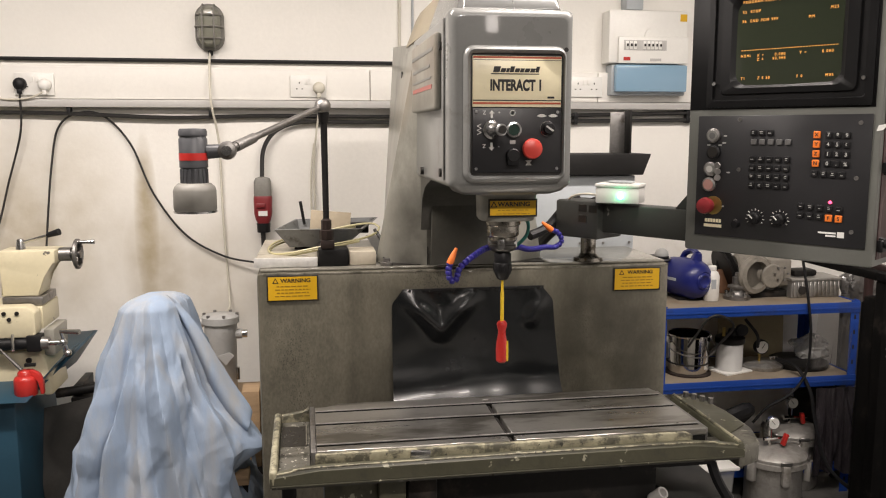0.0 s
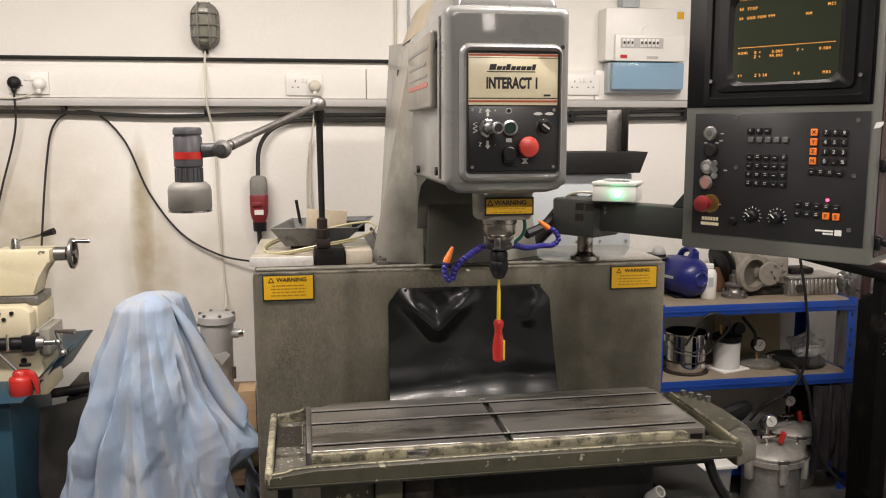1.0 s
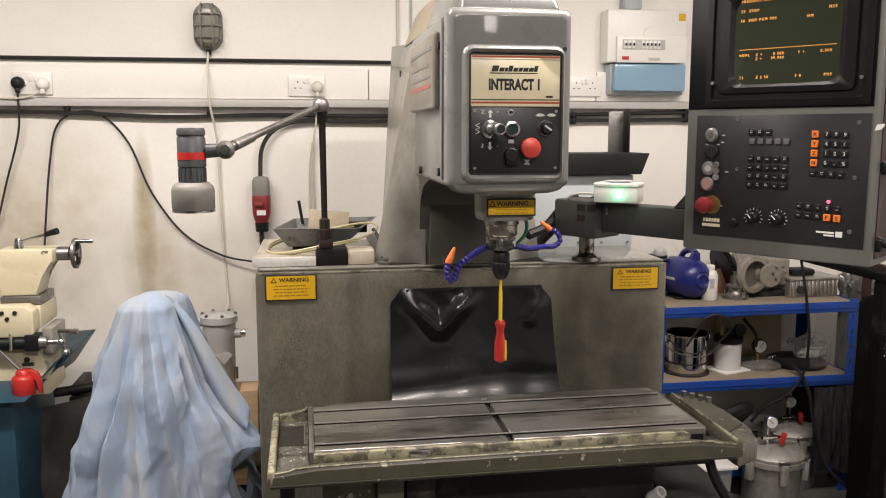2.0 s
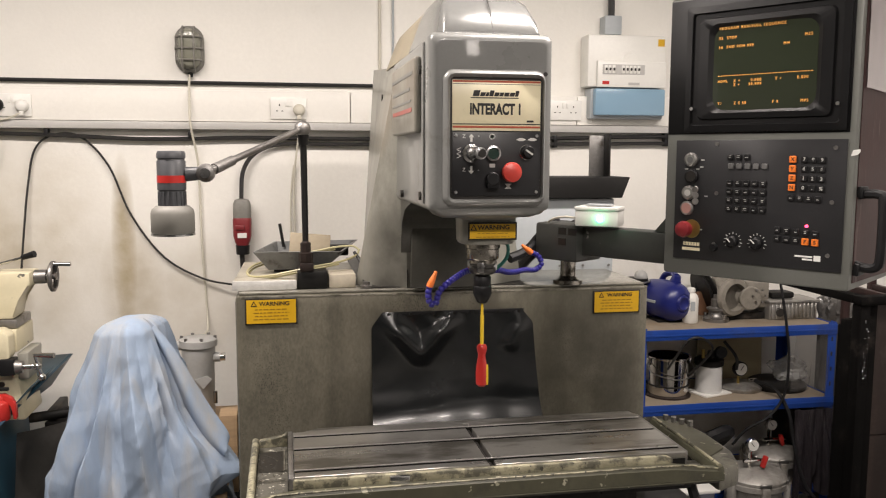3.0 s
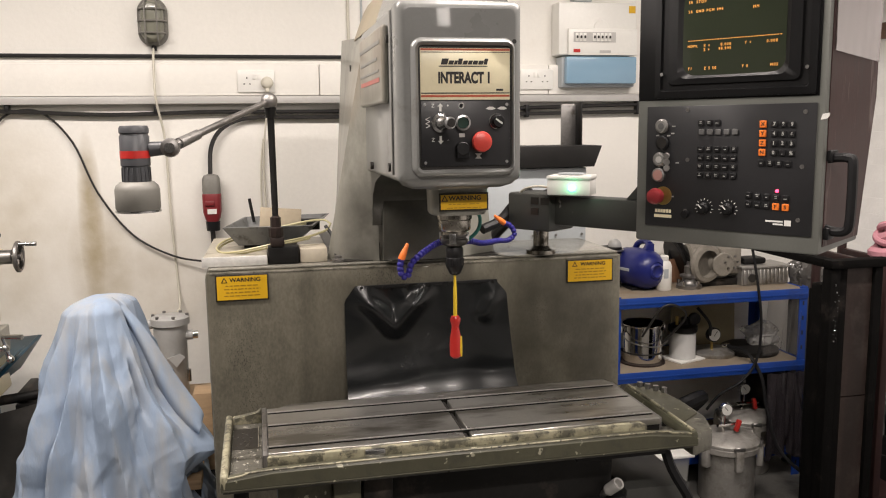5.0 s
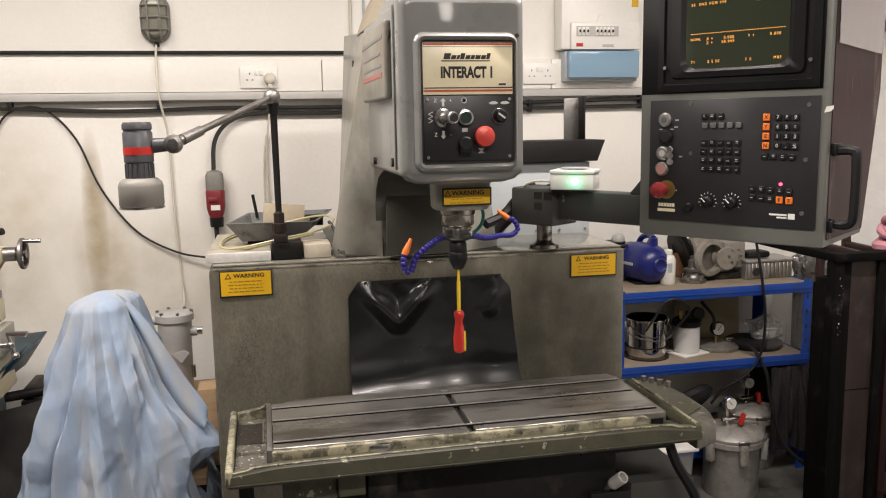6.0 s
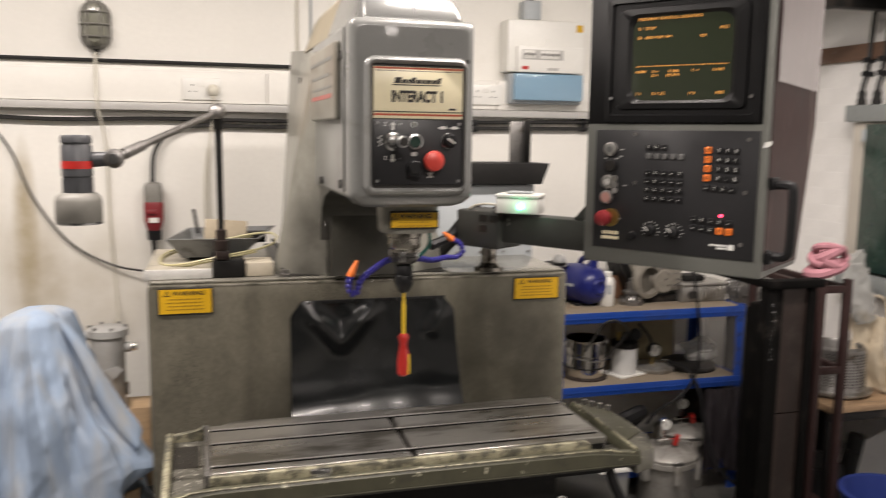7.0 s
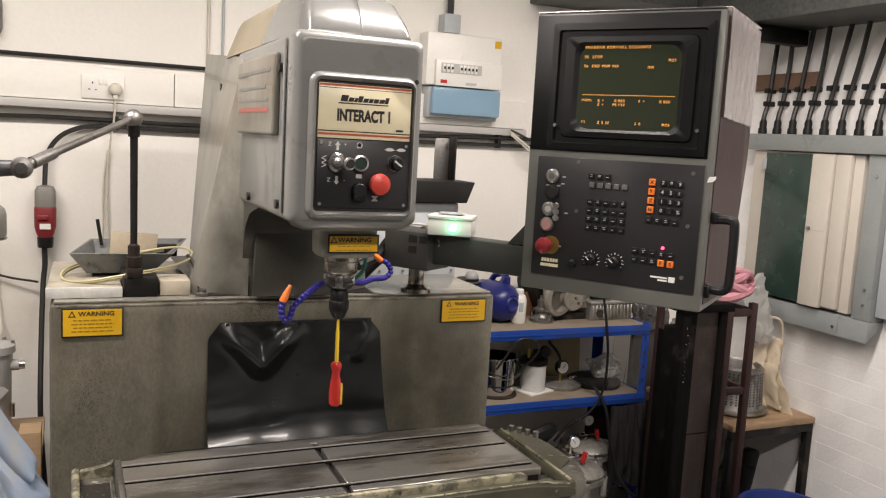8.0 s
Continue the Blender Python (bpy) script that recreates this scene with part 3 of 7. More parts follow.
cable("cable", [(-0.178, 3.785, 1.865), (-0.180, 3.762, 1.80), (-0.176, 3.735, 1.66), (-0.155, 3.78, 1.50), (-0.150, 3.785, 1.2), (-0.135, 3.78, 0.86), (-0.13, 3.6, 0.84)], 0.0048, CABLE_WHITE, "white flex hanging down the wall from the lamp")
cable("cable", [(0.250, 3.745, 1.70), (0.246, 3.755, 1.62), (0.226, 3.785, 1.45), (0.225, 3.785, 1.25), (0.235, 3.78, 1.10)], 0.0040, CABLE_WHITE, "white flex hanging from the plug")
cable("cable", [(0.225, 3.785, 1.50), (0.21, 3.79, 1.35), (0.21, 3.785, 1.10)], 0.0030, CABLE_WHITE, "white flex hanging down the wall")
for x, z in ((-0.722, 1.628), (-0.182, 1.620), (0.255, 1.612), (0.255, 1.590), (1.345, 1.614), (1.345, 1.592), (1.86, 1.628), (1.86, 1.600)):
    solo("cable_clip", box(bmesh.new(), x - 0.008, x + 0.008, WY - 0.036, WY, z - 0.014, z + 0.016, 0.003), BLACK, "black plastic cable clip on the wall", "clip", "cable clips")
for x, r, m_ in ((0.585, 0.006, CABLE_WHITE), (0.640, 0.005, CAB_GREY)):
    solo("conduit", cyl(bmesh.new(), (x, WY - r, 1.70), (x, WY - r, 2.85), r, n=10), m_, "thin conduit running up the wall", "conduit", kind="structure")

# bulkhead lamp with wire guard
bulk = thing("bulkhead_lamp", "grey oval bulkhead lamp with a wire guard on the wall", "lamp", pose(-0.176, WY, 1.958))
part("back_plate", loft(bmesh.new(), [[(p[0], -d, p[1]) for p in rounded(w, h, w / 2 - 0.002, 8)] for w, h, d in ((0.112, 0.185, 0.0), (0.112, 0.185, 0.016), (0.096, 0.168, 0.026))]), LAMP_BELL, bulk)
part("lens", loft(bmesh.new(), [[(p[0], -d, p[1]) for p in rounded(w, h, w / 2 - 0.002, 8)] for w, h, d in ((0.088, 0.158, 0.024), (0.086, 0.156, 0.050), (0.066, 0.130, 0.066), (0.03, 0.07, 0.071))]), GLASS, bulk, "murky ribbed lens")
for dz in (-0.045, 0.0, 0.045):
    w = 0.052 if dz == 0 else 0.049
    part("guard_wire", sweep(bmesh.new(), [(-w, -0.02, dz), (-w * 0.96, -0.055, dz), (-w * 0.55, -0.076, dz), (0, -0.080, dz), (w * 0.55, -0.076, dz), (w * 0.96, -0.055, dz), (w, -0.02, dz)], 0.0035, 6, 4), LAMP_BELL, bulk)
for dx in (-0.022, 0.022):
    part("guard_wire", sweep(bmesh.new(), [(dx, -0.02, -0.088), (dx, -0.055, -0.083), (dx, -0.078, -0.05), (dx, -0.080, 0), (dx, -0.078, 0.05), (dx, -0.055, 0.083), (dx, -0.02, 0.088)], 0.0035, 6, 4), LAMP_BELL, bulk)
part("cable_gland", cyl(bmesh.new(), (0, -0.012, -0.088), (0, -0.012, -0.108), 0.010, n=12), DARK_STEEL, bulk)

# red and grey inline connector
conn = thing("power_connector", "grey and red industrial power connector hanging on its cable", "connector", pose(0.014, 3.755, 1.350))
part("grey_plug", loft(bmesh.new(), [[(p[0], p[1], z) for p in rounded(w, w * 0.9, w * 0.22, 4)] for w, z in ((0.022, 0.016), (0.056, 0.010), (0.068, -0.004), (0.070, -0.050), (0.068, -0.064))]), LAMP_BELL, conn)
part("red_socket", loft(bmesh.new(), [[(p[0], p[1], z) for p in rounded(w, w * 0.9, w * 0.26, 4)] for w, z in ((0.070, -0.062), (0.074, -0.070), (0.072, -0.135), (0.060, -0.160), (0.046, -0.176))]), RED_DULL, conn)
part("rating_label", box(bmesh.new(), -0.018, 0.018, -0.0352, -0.0315, -0.142, -0.122), PVC, conn, "white rating label")
part("catch", box(bmesh.new(), -0.026, 0.010, -0.042, -0.028, -0.108, -0.090, 0.003), RED_DULL, conn)
part("gland_nut", cyl(bmesh.new(), (0, 0, -0.174), (0, 0, -0.212), 0.028, 0.026, 10), BLACK, conn)
cable("cable", [(0.010, 3.755, 1.15), (0.012, 3.756, 1.075), (0.006, 3.75, 1.0), (0.0, 3.7, 0.8), (0.0, 3.6, 0.5), (0.03, 3.5, 0.1)], 0.010, CABLE, "thick black cable below the red connector")

# consumer unit
cu = thing("fuse_box", "white consumer unit with a tinted blue cover on the wall", "fuse box", pose(0, 0, 0))
part("top_body", box(bmesh.new(), 1.462, 1.815, 3.705, WY, 1.836, 2.056, 0.008), PVC, cu)
part("front_cover", box(bmesh.new(), 1.500, 1.812, 3.688, 3.704, 1.834, 1.945, 0.005), PVC, cu)
part("latch", spin(bmesh.new(), [(0.034, 0), (0.033, 0.003), (0.032, 0.004), (0.0, 0.004)], 20, pose(1.652, 3.704, 1.950, 90)), PVC, cu)
part("breaker_window", box(bmesh.new(), 1.522, 1.712, 3.6862, 3.6876, 1.888, 1.930), PVC_GREY, cu)
for i in range(8):
    x = 1.529 + i * 0.0175 + (0.025 if i > 2 else 0)
    part("breaker", box(bmesh.new(), x, x + 0.014, 3.682, 3.6860, 1.892, 1.926, 0.002), PVC, cu)
    part("breaker_toggle", box(bmesh.new(), x + 0.003, x + 0.011, 3.676, 3.6815, 1.904, 1.915, 0.002), INK, cu)
part("warning_label", box(bmesh.new(), 1.522, 1.552, 3.6866, 3.6876, 1.846, 1.860), RED_PLASTIC, cu, "red and white label")
part("rating_label", box(bmesh.new(), 1.640, 1.690, 3.6866, 3.6876, 1.844, 1.855), PVC_GREY, cu)
part("yellow_label", box(bmesh.new(), 1.778, 1.808, 3.7036, 3.7046, 2.012, 2.042), YELLOW, cu, "small yellow warning label")
part("lower_body", box(bmesh.new(), 1.484, 1.818, 3.724, WY, 1.702, 1.832, 0.006), CAB_GREY, cu)
part("tinted_cover", box(bmesh.new(), 1.492, 1.812, 3.688, 3.722, 1.716, 1.830, 0.008), BLUE_LENS, cu, "tinted blue hinged cover")
gb = solo("junction_box", box(bmesh.new(), 1.545, 1.622, 3.73, WY, 2.060, 2.140, 0.006), CAB_GREY, "small grey junction box above the fuse box", "junction box")
cable("cable", [(1.585, 3.765, 2.135), (1.585, 3.765, 2.2), (1.58, 3.77, 2.4), (1.58, 3.77, 2.84)], 0.014, CABLE, "black cable rising to the ceiling")
for k, (dz, dx) in enumerate(((0.0, 0.0), (0.03, 0.01), (-0.03, 0.02))):
    cable("cable", [(1.90, 3.74, 1.66 + dz * 0.3), (1.97 + dx, 3.70, 1.60 + dz), (2.05, 3.70, 1.55 + dz * 2), (2.16, 3.74, 1.58 - dz * 2)], 0.005, CABLE_WHITE if k != 1 else CABLE, "loose cable bundle below the fuse box")

# ---- right wall: bricks, trunking, switch board ----
def board():
    ob = thing("switch_board", "cream distribution board with a dark green glass door", "switch board", pose(0, 0, 0))
    X = WX
    part("enclosure", box(bmesh.new(), X - 0.075, X - 0.002, 2.690, 3.262, 1.018, 1.640, 0.004), CREAM_BOARD, ob)
    part("glass_door", box(bmesh.new(), X - 0.097, X - 0.076, 2.916, 3.172, 1.022, 1.632, 0.004), GREEN_DARK, ob, "dark green glass door")
    part("inner_panel", box(bmesh.new(), X - 0.110, X - 0.076, 2.806, 2.912, 1.020, 1.636, 0.006), CREAM_BOARD, ob)
    part("side_panel", box(bmesh.new(), X - 0.100, X - 0.076, 2.730, 2.802, 1.028, 1.636, 0.006), CREAM_BOARD, ob)
    part("panel_seam", box(bmesh.new(), X - 0.1112, X - 0.1102, 2.812, 2.880, 1.328, 1.331), PVC_GREY, ob)
    part("lock", cyl(bmesh.new(), (X - 0.118, 2.890, 1.335), (X - 0.108, 2.890, 1.335), 0.008, n=12), DULL_STEEL, ob)
    part("hinge", box(bmesh.new(), X - 0.102, X - 0.076, 3.165, 3.186, 1.56, 1.61, 0.002), CAB_GREY, ob)
    return ob


CREAM_BOARD = mat("board_cream", (0.56, 0.52, 0.46), 0.4, var=0.05, bump=0.03)
board()
trk = thing("cable_trunking", "grey galvanised cable trunking framing the switch board", "trunking", kind="structure")
part("top_run", box(bmesh.new(), WX - 0.10, WX, 1.2, 3.290, 1.643, 1.712, 0.003), BOARD_GREY, trk)
part("upright_run", box(bmesh.new(), WX - 0.085, WX, 2.585, 2.665, 1.01, 1.642, 0.003), BOARD_GREY, trk)
part("corner_bend", prism(bmesh.new(), [(WX, 1.009), (WX - 0.085, 1.009), (WX - 0.085, 0.93), (WX - 0.085, 0.925), (WX, 0.985)], "y", 2.585, 2.72, 0.002), BOARD_GREY, trk)
part("bottom_run", box(bmesh.new(), WX - 0.085, WX, 2.721, 3.30, 0.925, 1.010, 0.003), BOARD_GREY, trk)
part("side_cover", box(bmesh.new(), WX - 0.055, WX, 2.49, 2.584, 1.03, 1.642, 0.003), CAB_GREY, trk)
for y, z in ((2.62, 1.56), (2.615, 1.13), (2.615, 1.07), (2.74, 0.96)):
    part("screw", cyl(bmesh.new(), (WX - 0.091, y, z), (WX - 0.084, y, z), 0.006, n=10), STEEL, trk)
for i in range(9):
    y = 3.262 - i * 0.084
    top = (WX - 0.03 - 0.02 * (i % 2), y - 0.03 - 0.012 * i, 2.20)
    pts = [(WX - 0.045, y, 1.715), (WX - 0.045, y, 1.78), (WX - 0.030, y - 0.004, 1.86), (WX - 0.028, y - 0.012 - 0.005 * i, 2.0), top]
    c = thing("armoured_cable", "thick black armoured cable entering the trunking from above", "cable", None, "armoured cables")
    part("sheath", sweep(bmesh.new(), pts, 0.0105, 8, 5), CABLE, c)
    part("gland", spin(bmesh.new(), [(0.019, 0), (0.019, 0.022), (0.015, 0.028), (0.016, 0.05), (0.0115, 0.062)], 10, pose(WX - 0.045, y, 1.713)), DARK_STEEL, c)
    for z in (1.845, 1.902):
        part("cleat", box(bmesh.new(), WX - 0.048, WX, y - 0.0145, y + 0.0125, z - 0.011, z + 0.011, 0.004), BLACK, c)
solo("timber_batten", box(bmesh.new(), WX - 0.022, WX, 3.00, 3.78, 1.905, 1.975, 0.003, m=None), OLD_WOOD, "stained wooden batten on the brick wall", "batten", kind="structure")
solo("air_duct", box(bmesh.new(), 2.62, WX, 0.4, WY, 2.150, 2.75, 0.006), GALV, "mottled galvanised steel duct under the ceiling", "duct", kind="structure")
solo("air_duct", box(bmesh.new(), 1.985, 2.615, 3.42, WY, 2.235, 2.75, 0.006), GALV, "mottled galvanised steel duct along the back wall", "duct", kind="structure")
solo("support_channel", box(bmesh.new(), 2.5, WX, 3.10, 3.16, 2.085, 2.148, 0.003), DARK_STEEL, "dark steel channel under the duct", "channel", kind="structure")

# ---- milling machine ----
mill = thing("milling_machine", "grey upright milling machine with a slotted steel table", "milling machine")
ped_poly = [(0.050, 0.0), (0.050, 1.165), (1.238, 1.165), (1.238, 0.0), (0.912, 0.0), (0.905, 0.78), (0.884, 1.065), (0.862, 1.107), (0.440, 1.107), (0.420, 1.082), (0.414, 0.0)]
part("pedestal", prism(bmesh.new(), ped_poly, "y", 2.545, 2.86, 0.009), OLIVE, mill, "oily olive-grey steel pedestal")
part("worn_edge", box(bmesh.new(), 0.062, 1.226, 2.5442, 2.5500, 1.1578, 1.1632, 0.001), WORN_EDGE, mill, "bare worn top edge")
part("worn_edge", box(bmesh.new(), 0.0488, 0.0520, 2.5535, 2.5600, 0.10, 1.150, 0.001), WORN_EDGE, mill)
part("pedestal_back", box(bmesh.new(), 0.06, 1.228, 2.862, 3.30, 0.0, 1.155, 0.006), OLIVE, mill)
part("top_plate", box(bmesh.new(), 0.058, 1.230, 2.556, 2.90, 1.166, 1.172, 0.002), OILY_TOP, mill)


def apron(u, v):
    cut = 0.030 * max(0.0, 1 - v / 0.10)
    x = (0.417 + cut + (0.461 - 2 * cut) * u) + (u - 0.05) * 0.036 * v
    y = 2.541 - 0.022 * v * v * (3 - 2 * v)
    z = 1.109 - 0.40 * v
    near = min(1, v * 7)
    swag = 0.0
    for (u0, v0), (u1, v1), amount, wide in (((0.05, 0.0), (0.29, 0.29), 0.022, 0.054), ((0.29, 0.29), (0.50, 0.04), 0.021, 0.056), ((0.31, 0.03), (0.40, 0.13), 0.008, 0.034), ((0.85, 0.24), (0.95, 0.04), 0.014, 0.046)):
        # soft fold lines that run between the studs
        along = max(0.0, min(1.0, ((u - u0) * (u1 - u0) + (v - v0) * (v1 - v0)) / ((u1 - u0) ** 2 + (v1 - v0) ** 2)))
        off = math.hypot(u - u0 - along * (u1 - u0), v - v0 - along * (v1 - v0))
        swag = max(swag, amount * math.exp(-(off / wide) ** 2) * near)
    # a roll across the lower part, then the skirt that swings out over the saddle
    swag += 0.007 * math.exp(-(((v - 0.64 + 0.05 * u) / 0.060) ** 2)) * (0.55 + 0.45 * math.cos(u * 4.2))
    swag += 0.004 * noise.noise(Vector((u * 5, v * 4, 0.3))) + 0.36 * max(0.0, v - 0.62) ** 1.5
    return Vector((x, y - swag, z))


part("apron", grid(bmesh.new(), 60, 44, apron, 0.003), RUBBER, mill, "glossy black rubber apron with folds", 80)
part("apron_batten", box(bmesh.new(), 0.448, 0.855, 2.5375, 2.5405, 1.100, 1.110, 0.001), BLACK, mill)
for k in range(7):
    part("apron_stud", cyl(bmesh.new(), (0.465 + k * 0.0625, 2.534, 1.104), (0.465 + k * 0.0625, 2.540, 1.104), 0.005, n=8), DARK_STEEL, mill)
part("knee", box(bmesh.new(), 0.43, 0.88, 2.10, 2.86, 0.02, 0.60, 0.02), DARK_STEEL, mill, "dark oily knee casting")
part("saddle", box(bmesh.new(), 0.30, 1.00, 2.04, 2.50, 0.62, 0.7995, 0.015), DARK_STEEL, mill)
part("saddle_block", box(bmesh.new(), 0.21, 0.33, 2.02, 2.10, 0.70, 0.785, 0.006), OLIVE_WORN, mill)
part("limit_block", box(bmesh.new(), 0.33, 0.39, 2.00, 2.04, 0.735, 0.785, 0.004), OLIVE_WORN, mill, "worn yellow-green limit block")
part("limit_block", box(bmesh.new(), 0.395, 0.46, 2.00, 2.03, 0.71, 0.78, 0.004), DARK_STEEL, mill)
part("plinth", box(bmesh.new(), 0.04, 1.25, 2.02, 3.3, 0.0, 0.06, 0.01), DARK_STEEL, mill)

# the table, strips parted by T-slots and one cross groove
table = part("table", box(bmesh.new(), 0.196, 1.084, 1.980, 2.266, 0.80, 0.8542), DARK_STEEL, mill, "oily ground steel table with three slots")
for x0, x1 in ((0.195, 0.6195), (0.6345, 1.085)):
    for y0, y1 in ((1.976, 2.004), (2.017, 2.139), (2.152, 2.228), (2.241, 2.270)):
        part("table_strip", box(bmesh.new(), x0, x1, y0, y1, 0.8545, 0.870, 0.0015, 1), STEEL_TABLE, table)
for y in (2.0105, 2.1455, 2.2345):
    # added dark plate that gives the slot its shade by colour
    part("slot_wall", box(bmesh.new(), 0.197, 1.083, y + 0.0054, y + 0.0064, 0.8546, 0.8682), TROUGH_AND_SLOT_SHADE, table, "slot wall, blackened in place of shade")
    # thin pale strip in place of the highlight on the rounded lip
    part("slot_edge", box(bmesh.new(), 0.197, 1.083, y + 0.0054, y + 0.0074, 0.8684, 0.8706), EDGE_GLINT, table, "slot edge with a painted glint")
cg = bmesh.new()
cyl(cg, (0.627, 1.968, 0.8545), (0.627, 2.262, 0.8545), 0.0072, n=8)
part("cross_groove", cg, INK, table)
part("front_edge", prism(bmesh.new(), [(0.192, 0.842), (0.192, 0.868), (1.030, 0.868), (1.046, 0.860), (1.046, 0.842)], "y", 1.9625, 1.9755, 0.003), CREAM_CHIP, table, "chipped cream front edge")
part("back_lip", prism(bmesh.new(), [(0.215, 2.2705), (0.255, 2.296), (1.078, 2.296), (1.084, 2.2705)], "z", 0.852, 0.8690, 0.002), STEEL_TABLE, table, "oily back lip of the table")
part("end_plate", box(bmesh.new(), 0.183, 0.1945, 1.966, 2.275, 0.815, 0.872, 0.002), DULL_STEEL, table)
part("end_plate", box(bmesh.new(), 1.0855, 1.096, 1.990, 2.275, 0.815, 0.866, 0.002), DULL_STEEL, table)
part("clamp_lug", box(bmesh.new(), 0.395, 0.440, 1.955, 1.970, 0.842, 0.866, 0.004), STEEL, table)
tray = part("drip_tray", box(bmesh.new(), 0.100, 1.158, 1.948, 2.318, 0.801, 0.812, 0.003), TRAY_DARK, mill, "worn olive drip tray round the table")
RIM = [(0.098, 0.8365), (0.14, 0.842), (0.20, 0.849), (0.60, 0.8515), (1.04, 0.8515), (1.10, 0.845), (1.162, 0.8375)]
part("front_rim", loft(bmesh.new(), [[(x, 1.942, 0.8085), (x, 1.939, 0.815), (x, 1.9395, h - 0.008), (x, 1.945, h), (x, 1.9615, h - 0.001), (x, 1.9615, 0.8085)] for x, h in RIM]), OLIVE_WORN, tray, "chipped olive front rim", 25)
part("rim_edge", sweep(bmesh.new(), [(x, 1.9435, h - 0.0008) for x, h in RIM], 0.0022, 6, 3), CREAM_CHIP, tray)
part("lower_edge", sweep(bmesh.new(), [(0.10, 1.9405, 0.8115), (0.6, 1.9405, 0.8115), (1.16, 1.9405, 0.8115)], 0.0022, 6, 3), OLIVE_WORN, tray)
part("end_rim", box(bmesh.new(), 0.096, 0.1125, 1.939, 2.318, 0.809, 0.8465, 0.007, 3), CREAM_CHIP, tray, "rounded chipped cream end rim")
part("end_rim", prism(bmesh.new(), [(1.138, 0.8125), (1.147, 0.842), (1.160, 0.8445), (1.165, 0.809)], "y", 1.940, 2.305, 0.003), OLIVE_WORN, tray)
part("rim_edge", sweep(bmesh.new(), [(1.1535, 1.948, 0.8435), (1.1535, 2.12, 0.8450), (1.1535, 2.30, 0.8445)], 0.0042, 8, 3), CREAM_CHIP, tray, "bare worn rim edge")
part("oil_trough", prism(bmesh.new(), [(1.097, 0.8125), (1.097, 0.858), (1.103, 0.858), (1.128, 0.826), (1.137, 0.824), (1.137, 0.8125)], "y", 2.035, 2.300, 0.002), TROUGH_AND_SLOT_SHADE, tray, "oily black trough at the table end")
part("corner_pan", prism(bmesh.new(), [(1.050, 0.8125), (1.050, 0.828), (1.137, 0.826), (1.137, 0.8125)], "y", 1.963, 2.034, 0.002), END_PAN, tray, "dirty scraped corner of the tray")
part("back_rim", prism(bmesh.new(), [(0.1135, 0.8125), (0.1135, 0.843), (0.168, 0.847), (0.182, 0.862), (0.182, 0.8125)], "y", 2.300, 2.316, 0.003), CREAM_CHIP, tray, "chipped cream back rim")
part("back_rim", box(bmesh.new(), 0.1835, 1.137, 2.304, 2.316, 0.8125, 0.842, 0.003), OLIVE_WORN, tray)
part("end_pan", box(bmesh.new(), 0.1135, 0.182, 1.963, 2.299, 0.8125, 0.826, 0.002), END_PAN, tray, "dirty scraped end pan")
part("chip_well", box(bmesh.new(), 0.116, 0.172, 2.130, 2.262, 0.8262, 0.8268), INK, tray, "black chip well with swarf")
part("well_edge", box(bmesh.new(), 0.1725, 0.1750, 2.128, 2.264, 0.8262, 0.8300), WORN_EDGE, tray)
sw = bmesh.new()
for k in range(60):
    x, y = random.uniform(0.112, 0.176), random.choice((random.uniform(2.14, 2.23), random.uniform(1.97, 2.3)))
    z = 0.8269 if 0.118 < x < 0.168 and 2.13 < y < 2.242 else 0.8262
    box(sw, x, x + random.uniform(0.001, 0.0035), y, y + random.uniform(0.001, 0.004), z, z + 0.001)
swarf = tagged(new("swarf", finish(sw, "swarf", STEEL)), "bright metal swarf scattered in the tray", "swarf", kind="stuff")
drive = part("screw_cover", prism(bmesh.new(), [(1.168, 1.972), (1.168, 2.345), (1.205, 2.352), (1.252, 2.30), (1.268, 2.20), (1.266, 2.09), (1.238, 2.005)], "z", 0.765, 0.822, 0.012), END_CASTING, mill, "worn grey casting at the table end")
part("cover_joint", prism(bmesh.new(), [(1.172, 2.04), (1.172, 2.335), (1.203, 2.340), (1.240, 2.29), (1.252, 2.20), (1.248, 2.10)], "z", 0.8222, 0.8275, 0.002), OLIVE_WORN, drive)
for k in range(4):
    part("cover_bolt", cyl(bmesh.new(), (1.20 + 0.014 * k, 2.325 - 0.02 * k, 0.822), (1.20 + 0.014 * k, 2.325 - 0.02 * k, 0.842), 0.008, n=6), DULL_STEEL, drive)
part("tray_bracket", box(bmesh.new(), 0.118, 0.150, 2.02, 2.05, 0.62, 0.8005, 0.004), BLACK, mill)
part("drain_strap", sweep(bmesh.new(), [(1.10, 1.99, 0.803), (1.12, 1.98, 0.74), (1.16, 1.96, 0.66), (1.19, 1.95, 0.55)], 0.012, 6, 4), BLACK, mill)
part("drain_rail", box(bmesh.new(), 0.88, 1.10, 1.975, 1.995, 0.782, 0.8005, 0.002), BLACK, mill)


